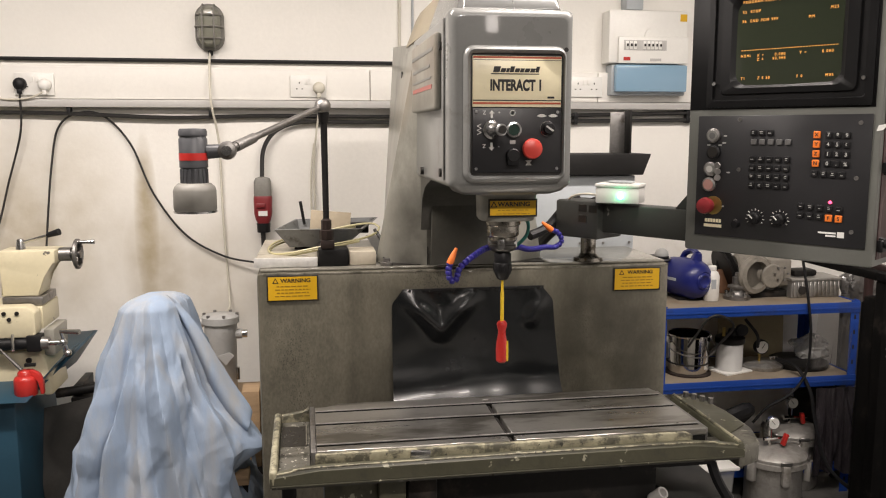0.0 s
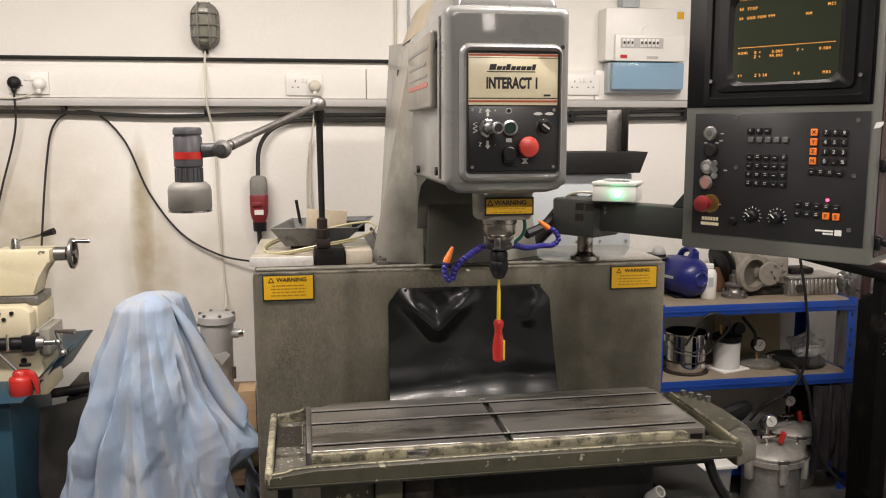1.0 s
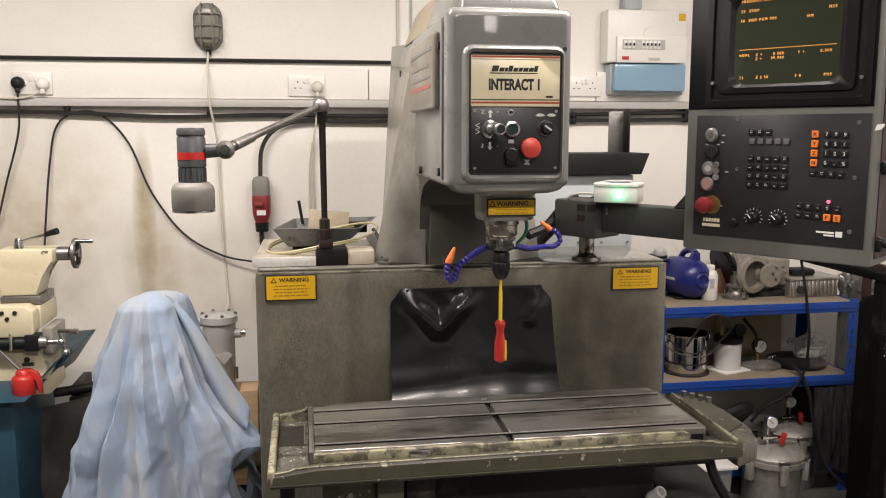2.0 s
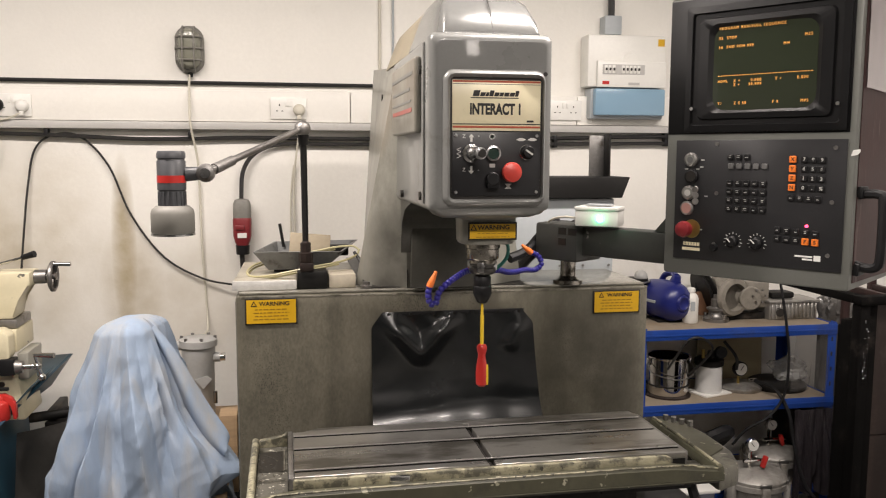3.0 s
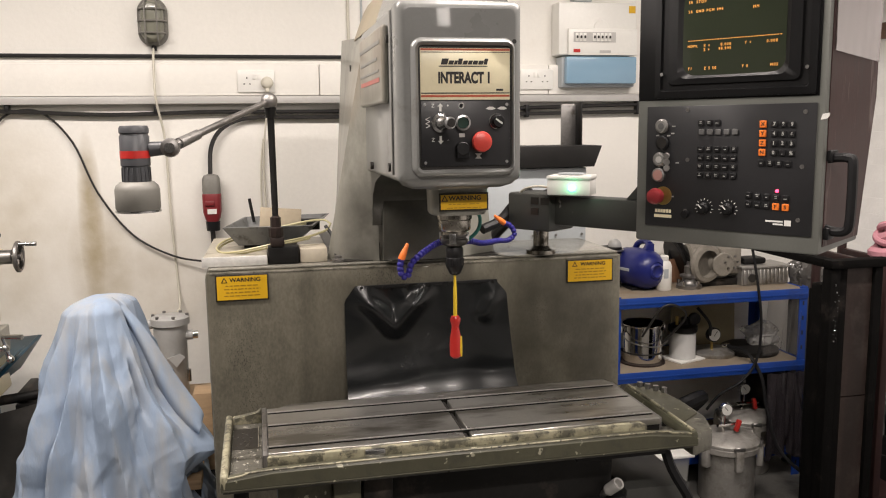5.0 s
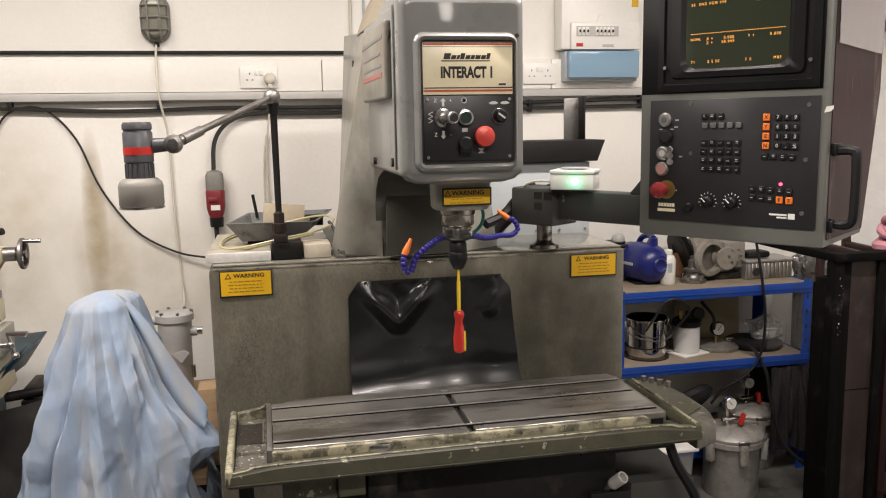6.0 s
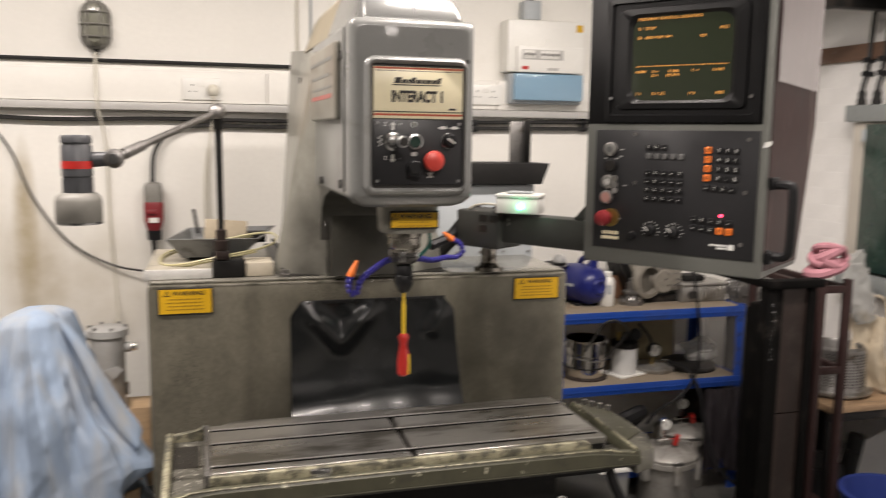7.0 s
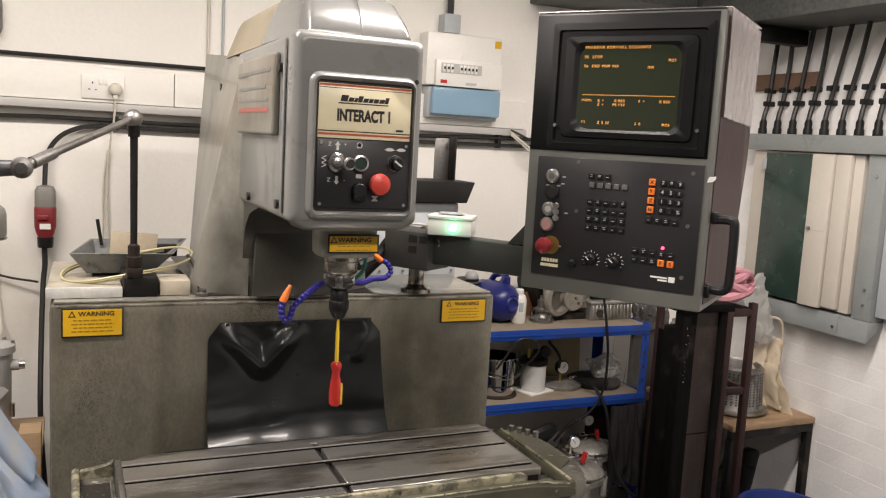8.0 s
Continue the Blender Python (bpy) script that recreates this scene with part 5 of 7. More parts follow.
part("clamp_block", box(bmesh.new(), 0.224, 0.262, 2.583, 2.622, 1.2225, 1.248, 0.003), RUSTY, wl)
part("base_swivel", spin(bmesh.new(), [(0.019, 1.248), (0.020, 1.250), (0.020, 1.274), (0.0145, 1.276), (0.0145, 1.302), (0.011, 1.304), (0.008, 1.308)], 8, pose(0.2405, 2.600, 0)), RUSTY, wl)
part("upright_rod", cyl(bmesh.new(), (0.2405, 2.600, 1.30), (0.2385, 2.600, 1.608), 0.0085, 0.0095, 12), DARK_STEEL, wl, "dark steel rod")
part("elbow_joint", ball(bmesh.new(), (0.2365, 2.598, 1.617), 0.0225, 9), DULL_STEEL, wl)
part("elbow_cap", cyl(bmesh.new(), (0.2385, 2.600, 1.572), (0.2385, 2.600, 1.600), 0.0135, 0.016, 12), DARK_STEEL, wl)
part("upper_arm", cyl(bmesh.new(), (0.226, 2.585, 1.612), (0.012, 2.312, 1.508), 0.0080, 0.0095, 12), DULL_STEEL, wl, "bare steel arm")
part("arm_sleeve", cyl(bmesh.new(), (0.062, 2.376, 1.532), (0.022, 2.325, 1.512), 0.0125, 0.0135, 12), DULL_STEEL, wl)
part("head_joint", spin(bmesh.new(), [(0.013, -0.022), (0.021, -0.018), (0.0225, 0), (0.021, 0.018), (0.013, 0.022)], 16, pose(0.004, 2.300, 1.503, 90)), DULL_STEEL, wl)
part("joint_screw", cyl(bmesh.new(), (0.004, 2.274, 1.503), (0.004, 2.279, 1.503), 0.012, n=14), STEEL, wl)
part("neck", cyl(bmesh.new(), (-0.042, 2.300, 1.500), (-0.010, 2.300, 1.502), 0.0175, 0.016, 14), LAMP_GREY, wl)
lh = pose(-0.074, 2.300, 0)
part("lamp_body", spin(bmesh.new(), [(0.031, 1.425), (0.0305, 1.462), (0.033, 1.464), (0.033, 1.530), (0.0305, 1.533), (0.0305, 1.536), (0.033, 1.538), (0.033, 1.548), (0.030, 1.554), (0.0, 1.555)], 28, lh), LAMP_GREY, wl)
part("red_band", spin(bmesh.new(), [(0.0332, 1.4805), (0.0336, 1.4805), (0.0336, 1.4975), (0.0332, 1.4975)], 28, lh @ pose(0, 0, 0, 0, 0, 0), 170, 380), RED_PLASTIC, wl, "red band round the lamp body")
for k in range(18):
    a = 360 * k / 18
    part("cooling_rib", box(bmesh.new(), 0.030, 0.0325, -0.0022, 0.0022, 1.427, 1.460, 0.0006, 1, lh @ pose(0, 0, 0, 0, 0, a)), LAMP_GREY, wl)
part("bell", spin(bmesh.new(), [(0.046, 1.362), (0.0475, 1.362), (0.050, 1.366), (0.050, 1.408), (0.047, 1.418), (0.038, 1.426), (0.031, 1.427)], 32, lh), LAMP_BELL, wl, "pale grey bell")
part("bell_rim", spin(bmesh.new(), [(0.046, 1.357), (0.0505, 1.357), (0.0505, 1.3615), (0.046, 1.3615)], 32, lh), STEEL, wl)

# electrical cabinet, tray and post behind the arm
cab = thing("electric_cabinet", "pale grey riveted sheet steel cabinet behind the column", "cabinet", pose(0, 0, 0))
part("body", box(bmesh.new(), 0.90, 1.255, 2.865, 3.20, 1.156, 1.405, 0.004), CAB_GREY, cab)
for x in (0.915, 0.99, 1.07, 1.15, 1.24):
    part("rivet", cyl(bmesh.new(), (x, 2.8655, 1.185), (x, 2.861, 1.185), 0.004, n=8), DULL_STEEL, cab)
for z in (1.25, 1.32, 1.39):
    part("rivet", cyl(bmesh.new(), (0.915, 2.8655, z), (0.915, 2.861, z), 0.004, n=8), DULL_STEEL, cab)
trayb = bmesh.new()
prism(trayb, [(0.86, 1.408), (1.272, 1.408), (1.298, 1.476), (0.86, 1.476)], "y", 2.84, 3.02, 0.002)
solo("black_tray", trayb, DARK_STEEL, "black sheet steel tray on the cabinet", "tray")
pst = thing("angle_post", "dark steel angle post standing on the tray", "angle iron", pose(0, 0, 0))
part("flange", box(bmesh.new(), 1.195, 1.246, 2.945, 2.951, 1.477, 1.612, 0.001), DULL_STEEL, pst)
part("flange", box(bmesh.new(), 1.2465, 1.2525, 2.90, 2.951, 1.477, 1.618, 0.001), DARK_STEEL, pst)

# ---- control console on its swing arm ----
con = thing("control_console", "grey swing-arm control console with an amber screen and keypad", "control console", pose(1.108, 2.09, 0, 0, 0, -54.74))
hsg = bmesh.new()
# side profile (depth, height), pulled along the width
prism(hsg, [(0.0, 1.268), (0.0, 1.908), (0.335, 1.905), (0.335, 1.60), (0.25, 1.275)], "x", -0.044, 0.384, 0.006)
housing = part("housing", hsg, PENDANT_GREY, con, "scuffed olive-grey sheet steel housing")
part("side_panel", prism(bmesh.new(), [(0.014, 1.285), (0.014, 1.895), (0.327, 1.893), (0.327, 1.60), (0.244, 1.287)], "x", 0.3845, 0.3862), BROWN_SIDE, con, "brown side panel with pale streaks")
part("top_edge", box(bmesh.new(), -0.042, 0.382, -0.002, 0.012, 1.9075, 1.9105, 0.001), STEEL, con)
part("paint_chip", prism(bmesh.new(), [(0.374, 1.548), (0.378, 1.560), (0.392, 1.562), (0.392, 1.556), (0.386, 1.550)], "y", -0.0008, -0.0002), INK_WHITE, con, "bare chip in the paint")


def film_sheet(u, v):
    d = 0.02 + 0.30 * u
    return Vector((0.3895 + 0.0022 * abs(noise.noise(Vector((u * 6, v * 7, 1.0)))) + 0.0012 * abs(math.sin(u * 17 + v * 2)), d, 1.912 - 0.225 * v - 0.01 * u))


part("clear_film", grid(bmesh.new(), 16, 20, film_sheet, 0.0008), FILM, con, "taped clear plastic film", 80)
part("film_top", box(bmesh.new(), 0.33, 0.390, 0.01, 0.325, 1.9095, 1.9125, 0.001), FILM, con)
# screen bezel
part("screen_surround", box(bmesh.new(), -0.041, 0.370, -0.0012, -0.0002, 1.597, 1.902, 0.0004), GLOSS_BLACK, con, "black plate round the screen")
bez = bmesh.new()
bw, bh, bx_, bz_ = 0.362, 0.282, 0.184, 1.742


def bezel_ring(w, h, r, y, dx=0.0, dz=0.0):
    return [(bx_ + dx + a, y, bz_ + dz + b) for a, b in rounded(w, h, r, 6)]


loft(bez, [bezel_ring(bw, bh, 0.004, -0.001), bezel_ring(bw, bh, 0.004, -0.008), bezel_ring(bw - 0.03, bh - 0.03, 0.006, -0.010), bezel_ring(bw - 0.034, bh - 0.034, 0.008, -0.004),
           bezel_ring(0.300, 0.226, 0.012, -0.004), bezel_ring(0.296, 0.222, 0.014, -0.009), bezel_ring(0.250, 0.198, 0.022, -0.011), bezel_ring(0.226, 0.182, 0.026, -0.0016)], cap=False)
bezel = part("screen_bezel", bez, GLOSS_BLACK, con, "stepped black screen surround", 35)


def crt(u, v):
    a, b = (u - 0.5) * 2, (v - 0.5) * 2
    return Vector((bx_ + a * 0.115, -0.0070 + 0.0045 * (a * a + b * b) * 0.6, bz_ + b * 0.093))


screen = part("screen", grid(bmesh.new(), 14, 12, crt), SCREEN, con, "dark green glass of a lit tube screen", 80)
LINES = [("PROGRAM RUN/FULL SEQUENCE", 0.073, 1.829, 1.0), ("55  STOP", 0.073, 1.808, 1.0), ("M25", 0.275, 1.801, 1.0), ("56  END PGM 999", 0.073, 1.788, 1.0), ("MM", 0.228, 1.786, 1.0),
         ("NOML", 0.073, 1.713, 0.9), ("X +", 0.113, 1.713, 1.0), ("0.000", 0.155, 1.713, 1.0), ("Y +", 0.212, 1.713, 1.0), ("0.000", 0.262, 1.713, 1.0), ("Z +", 0.113, 1.704, 1.0), ("99.999", 0.150, 1.704, 1.0),
         ("T1", 0.075, 1.664, 1.0), ("Z S 50", 0.116, 1.664, 1.0), ("F 0", 0.208, 1.664, 1.0), ("M05", 0.272, 1.664, 1.0)]
for body, x, z, s in LINES:
    text(body, 0.0084 * s, AMBER, screen, pose(bx_ + (x - bx_) * 0.94 + 0.002, -0.0074, z, 90), "screen_text", "LEFT", width=0.88, bold=0.0, space=1.45)
for k in range(34):
    part("screen_dash", box(bmesh.new(), 0.0825 + k * 0.0062, 0.0865 + k * 0.0062, -0.0076, -0.0072, 1.7245, 1.7257), AMBER, screen)
for x, z in ((0.022, 1.655), (0.346, 1.655)):
    part("bezel_screw", cyl(bmesh.new(), (x, -0.004, z), (x, -0.0125, z), 0.0042, n=12), STEEL, bezel)
# keypad plate
kp = part("keypad_plate", box(bmesh.new(), -0.016, 0.368, -0.004, -0.0005, 1.306, 1.583, 0.001), BLACK_PANEL, con, "black keypad plate with white legends")
for x, z in ((0.085, 1.574), (0.345, 1.565), (0.088, 1.462), (0.343, 1.452), (0.340, 1.340), (0.086, 1.345)):
    part("plate_screw", spin(bmesh.new(), [(0.0046, 0), (0.0046, 0.002), (0.0028, 0.002), (0.0028, 0.0005)], 12, pose(x, -0.004, z, 90)), DULL_STEEL, kp)


def key_mesh(name, w, h, material):
    return finish(box(bmesh.new(), -w / 2, w / 2, -0.0045, 0, -h / 2, h / 2, 0.0012, 1), name, material)


KEY_B, KEY_O, KEY_G = key_mesh("key", 0.0135, 0.0135, BLACK), key_mesh("orange_key", 0.0145, 0.0150, ORANGE_KEY), key_mesh("grey_key", 0.0125, 0.0125, KEY_GREY)


def key(me, x, z, legend="", ink=None, name="key"):
    ob = share(name, me, kp, pose(x, -0.004, z))
    if legend:
        text(legend, 0.0105, ink or KEY_INK, ob, pose(0, -0.0047, 0, 90), "legend", bold=0.00025)
    elif me is KEY_B:
        kind_ = random.randint(0, 3)
        for k in range(1 + kind_ % 2):
            w = random.uniform(0.0022, 0.0036)
            part("legend", box(bmesh.new(), -w, w, -0.0050, -0.0046, -0.0012 + k * 0.0035, 0.0001 + k * 0.0035), KEY_INK, ob)
    return ob


for r, row in enumerate(("789", "456", "123", "0.%")):
    for c, ch in enumerate(row):
        key(KEY_B, 0.2835 + 0.0185 * c, 1.5405 - 0.0200 * r - 0.0005 * c, ch)
    key(KEY_O, 0.2590, 1.5405 - 0.0200 * r, "XYZN"[r], INK)
for c in range(4):
    key(KEY_B, 0.2580 + 0.0190 * c, 1.4585 - 0.0006 * c)
for c in range(3):
    key(KEY_B, 0.119 + 0.0190 * c, 1.5445)
for c in range(5):
    key(KEY_G, 0.121 + 0.0193 * c, 1.5245, name="grey_key")
for r in range(4):
    for c in range(5):
        if r == 0 or c < 5:
            key(KEY_B, 0.1195 + 0.0193 * c, 1.4865 - 0.0195 * r)
for c in range(5):
    key(KEY_B, 0.2330 + 0.0200 * c, 1.3880 - 0.0010 * c)
for c in range(3):
    key(KEY_B, 0.2330 + 0.0200 * c, 1.3690 - 0.0010 * c)
key(KEY_O, 0.2930, 1.3660, "F", INK)
key(KEY_O, 0.3135, 1.3655, "S", INK)
part("status_light", spin(bmesh.new(), [(0.0035, 0), (0.0035, 0.002), (0, 0.0035)], 10, pose(0.294, -0.004, 1.3995, 90)), LED_RED, kp, "lit red indicator")
for x, z in ((0.1315, 1.3545), (0.1875, 1.3550)):
    k_ = part("override_knob", spin(bmesh.new(), [(0.0135, 0), (0.0130, 0.010), (0.009, 0.014), (0, 0.0145)], 20, pose(x, -0.004, z, 90)), BLACK, kp, "black override knob")
    part("pointer", box(bmesh.new(), -0.0012, 0.0012, -0.0192, -0.0182, 0, 0.012, 0, 1, pose(x, -0.0005, z, 0, -45, 0)), INK_WHITE, k_)
    for a in range(-120, 125, 24):
        part("scale_mark", box(bmesh.new(), -0.0007, 0.0007, -0.0008, 0, 0.0175, 0.0205 + (0.0015 if a % 48 == 0 else 0), 0, 1, pose(x, -0.004, z, 0, a, 0)), INK_WHITE, kp)
part("small_knob", cyl(bmesh.new(), (0.088, -0.004, 1.338), (0.088, -0.016, 1.338), 0.009, 0.008, 16), BLACK, kp)
for x, z, m_, lab in ((0.024, 1.538, BUTTON_GREY, "grey push button"), (0.026, 1.500, INK, "key switch"), (0.020, 1.4615, BUTTON_GREY, "white push button"), (0.018, 1.4255, PINKISH, "faded pink push button")):
    b_ = part("push_button", spin(bmesh.new(), [(0.0165, 0), (0.0165, 0.006), (0.0125, 0.008), (0.0125, 0.005)], 20, pose(x, -0.004, z, 90)), DULL_STEEL if m_ is not INK else BLACK, kp, lab)
    part("button_face", cyl(bmesh.new(), (x, -0.008, z), (x, -0.0125, z), 0.0122, n=16), m_, b_)
    if m_ is BUTTON_GREY:
        part("button_centre", cyl(bmesh.new(), (x, -0.0122, z), (x, -0.0132, z), 0.0075, n=14), KEY_GREY if z > 1.5 else PVC_GREY, b_)
for k in range(3):
    part("key_ring", spin(bmesh.new(), [(0.007, 0), (0.008, 0.001), (0.007, 0.002)], 10, pose(0.040, -0.012, 1.470 - 0.014 * k, 90, 0, 20 * k)), DULL_STEEL, kp)
es = part("emergency_stop", spin(bmesh.new(), [(0.010, 0), (0.010, 0.018), (0.018, 0.020), (0.0195, 0.028), (0.017, 0.038), (0.009, 0.042), (0, 0.0425)], 22, pose(0.024, -0.004, 1.3775, 90)), RED_DOME, kp, "red mushroom emergency stop")
part("stop_ring", spin(bmesh.new(), [(0.0215, 0), (0.0215, 0.003), (0.012, 0.004)], 24, pose(0.030, -0.004, 1.3775, 90)), BRASS, es, "yellow ring")
part("maker_plate", box(bmesh.new(), 0.008, 0.052, -0.0052, -0.0042, 1.3265, 1.3335), PLATE_CREAM, kp)
for k in range(6):
    part("maker_mark", box(bmesh.new(), 0.010 + 0.007 * k, 0.0155 + 0.007 * k, -0.0052, -0.0042, 1.338, 1.346), PLATE_CREAM, kp)
part("maker_badge", box(bmesh.new(), 0.312, 0.326, -0.0052, -0.0042, 1.326, 1.338), INK_WHITE, kp)
for z, x0 in ((1.3345, 0.272), (1.3285, 0.288)):
    part("maker_mark", box(bmesh.new(), x0, 0.309, -0.0052, -0.0042, z - 0.0018, z + 0.0018), INK_WHITE, kp)
for x, z in ((0.052, 1.538), (0.050, 1.522), (0.040, 1.517), (0.012, 1.517), (0.052, 1.377), (0.063, 1.455)):
    part("symbol", box(bmesh.new(), x - 0.004, x + 0.004, -0.0050, -0.0042, z - 0.002, z + 0.001), KEY_INK, kp)
# handle on the side
hd = bmesh.new()
sweep(hd, [(0.384, 0.028, 1.468), (0.405, 0.024, 1.471), (0.428, 0.020, 1.470), (0.436, 0.018, 1.455), (0.436, 0.018, 1.345), (0.428, 0.020, 1.322), (0.405, 0.024, 1.318), (0.384, 0.028, 1.322)], 0.010, 8, 4)
part("handle", hd, BLACK, con, "black plastic handle")
part("handle_foot", box(bmesh.new(), 0.384, 0.398, 0.012, 0.050, 1.300, 1.326, 0.004), BLACK, con)
part("handle_foot", box(bmesh.new(), 0.384, 0.398, 0.012, 0.050, 1.462, 1.486, 0.004), BLACK, con)

# swing arm, standing on the pedestal
arm = thing("swing_arm", "dark grey swing arm carrying the console", "swing arm", pose(1.000, 2.580, 0, 0, 0, -56.0))
part("base_flange", spin(bmesh.new(), [(0.043, 1.173), (0.043, 1.184), (0.030, 1.189), (0.0225, 1.196), (0.0225, 1.243)], 24), QUILL_STEEL, arm, "bare steel post and flange")
part("hub", prism(bmesh.new(), [(-0.075, 1.245), (-0.075, 1.352), (0.075, 1.352), (0.075, 1.245)], "y", -0.062, 0.062, 0.008), PENDANT_DARK, arm)
part("beam", box(bmesh.new(), 0.07, 0.46, -0.035, 0.035, 1.264, 1.346, 0.005), PENDANT_DARK, arm)
part("gusset", prism(bmesh.new(), [(0.30, 1.3465), (0.42, 1.48), (0.46, 1.48), (0.46, 1.3465)], "y", -0.033, 0.033, 0.004), PENDANT_DARK, arm)
for x, z in ((0.025, 1.332), (0.060, 1.332), (0.025, 1.302)):
    part("vent", box(bmesh.new(), x - 0.014, x + 0.014, -0.0635, -0.0618, z - 0.010, z + 0.010), INK, arm)
cable("cable", [(1.03, 2.60, 1.345), (0.98, 2.66, 1.30), (0.92, 2.70, 1.24), (0.88, 2.72, 1.19)], 0.016, CABLE, "thick black cable leaving the swing arm")

# indicator box
ind = thing("indicator_box", "white plastic box with a glowing green light on the arm", "indicator box", pose(1.046, 2.455, 1.3525, 0, 0, -34))
part("body", box(bmesh.new(), -0.060, 0.060, -0.042, 0.042, 0, 0.043, 0.004), PVC, ind)
part("lid", box(bmesh.new(), -0.0615, 0.0615, -0.044, 0.044, 0.0435, 0.054, 0.003), PVC, ind)
part("top_label", box(bmesh.new(), -0.035, 0.035, -0.025, 0.02, 0.0565, 0.060, 0.001), CAB_GREY, ind)
part("green_light", spin(bmesh.new(), [(0.009, 0), (0.009, 0.004), (0, 0.009)], 16, pose(0.010, -0.042, 0.021, 90)), LED_GREEN, ind, "lit green lamp")
glo = bpy.data.lights.new("green_indicator", "POINT")
glo.energy, glo.color, glo.shadow_soft_size = 0.025, (0.1, 1.0, 0.45), 0.01
new("green_indicator", glo).matrix_world = pose(1.046, 2.455, 1.3525, 0, 0, -34) @ pose(0.010, -0.062, 0.021)
cable("cable", [(1.0, 2.50, 1.37), (0.965, 2.53, 1.372), (0.94, 2.58, 1.355), (0.935, 2.64, 1.30)], 0.0035, CABLE_WHITE, "thin white lead of the indicator box")

# ---- left: lathe on its stand ----
lat = thing("lathe", "cream painted metal lathe seen at its tailstock end", "lathe", pose(0, 0.08, 0))
ts = bmesh.new()
prism(ts, [(-0.835, 0.995), (-0.826, 1.09), (-0.838, 1.10), (-0.838, 1.150), (-0.657, 1.150), (-0.657, 1.105), (-0.680, 1.095), (-0.702, 1.06), (-0.712, 0.995)], "y", 3.15, 3.27, 0.006)
part("tailstock", ts, CREAM, lat, "cream tailstock casting")
part("tailstock_foot", box(bmesh.new(), -0.83, -0.70, 3.14, 3.30, 0.965, 0.994, 0.004), DULL_STEEL, lat)
part("quill_barrel", cyl(bmesh.new(), (-0.656, 3.21, 1.128), (-0.618, 3.21, 1.128), 0.024, n=18), DULL_STEEL, lat)
hw = part("handwheel", spin(bmesh.new(), [(0.048, -0.008), (0.053, -0.004), (0.053, 0.004), (0.048, 0.008), (0.042, 0.006), (0.042, -0.006), (0.048, -0.008)], 28, pose(-0.598, 3.21, 1.128, 0, 90, 0)), DULL_STEEL, lat, "steel handwheel")
for a in range(3):
    part("spoke", cyl(bmesh.new(), (-0.600, 3.21, 1.128), (-0.600, 3.21 + 0.044 * math.cos(a * 2.094), 1.128 + 0.044 * math.sin(a * 2.094)), 0.006, n=8), DULL_STEEL, hw)
part("crank_grip", cyl(bmesh.new(), (-0.590, 3.19, 1.172), (-0.535, 3.19, 1.172), 0.006, 0.0075, 10), STEEL, hw)
part("hub", cyl(bmesh.new(), (-0.618, 3.21, 1.128), (-0.588, 3.21, 1.128), 0.014, n=12), DULL_STEEL, hw)
cl = part("clamp_lever", cyl(bmesh.new(), (-0.775, 3.20, 1.172), (-0.670, 3.17, 1.203), 0.005, n=8), STEEL, lat, "clamp lever with a black knob")
part("boss", spin(bmesh.new(), [(0.016, 1.15), (0.013, 1.175), (0.010, 1.185), (0, 1.187)], 14, pose(-0.778, 3.20, 0)), STEEL, cl)
part("knob", cyl(bmesh.new(), (-0.682, 3.173, 1.199), (-0.640, 3.160, 1.212), 0.009, 0.012, 10), BLACK, cl)
part("bed", box(bmesh.new(), -1.6, -0.70, 3.13, 3.32, 0.885, 0.962, 0.006), CREAM, lat)
part("carriage", prism(bmesh.new(), [(-1.3, 0.872), (-1.3, 0.975), (-0.73, 0.975), (-0.705, 0.955), (-0.705, 0.885), (-0.715, 0.872)], "y", 3.06, 3.128, 0.006), CREAM, lat, "cream carriage apron with dials")
for x, z in ((-0.76, 0.955), (-0.80, 0.955), (-0.785, 0.935), (-0.82, 0.94)):
    part("cap_screw", cyl(bmesh.new(), (x, 3.064, z), (x, 3.056, z), 0.007, n=10), INK, lat)
part("lead_screw", cyl(bmesh.new(), (-1.5, 3.07, 0.850), (-0.70, 3.07, 0.850), 0.020, n=14), BLACK, lat, "black leadscrew cover")
part("screw_bracket", box(bmesh.new(), -0.735, -0.690, 3.05, 3.10, 0.825, 0.880, 0.004), BLACK, lat)
part("bearing", cyl(bmesh.new(), (-0.690, 3.07, 0.850), (-0.668, 3.07, 0.850), 0.023, 0.02, n=14), DULL_STEEL, lat)
cr = part("feed_crank", cyl(bmesh.new(), (-0.668, 3.07, 0.850), (-0.622, 3.07, 0.850), 0.009, n=10), STEEL, lat, "steel ball crank")
part("crank_arm", cyl(bmesh.new(), (-0.630, 3.07, 0.885), (-0.612, 3.07, 0.815), 0.006, n=8), STEEL, cr)
part("ball", ball(bmesh.new(), (-0.612, 3.07, 0.812), 0.013, 8), STEEL, cr)
part("grip", cyl(bmesh.new(), (-0.632, 3.07, 0.888), (-0.566, 3.05, 0.888), 0.007, 0.009, 10), STEEL, cr)
part("hub_ball", ball(bmesh.new(), (-0.625, 3.07, 0.850), 0.013, 8), STEEL, cr)
part("apron_lever", cyl(bmesh.new(), (-0.775, 3.05, 0.885), (-0.760, 3.0, 0.845), 0.005, n=8), STEEL, lat)
part("bed_casting", prism(bmesh.new(), [(-1.6, 0.66), (-1.6, 0.82), (-0.71, 0.82), (-0.69, 0.78), (-0.675, 0.66)], "y", 3.10, 3.30, 0.01), CREAM, lat, "cream bed casting")
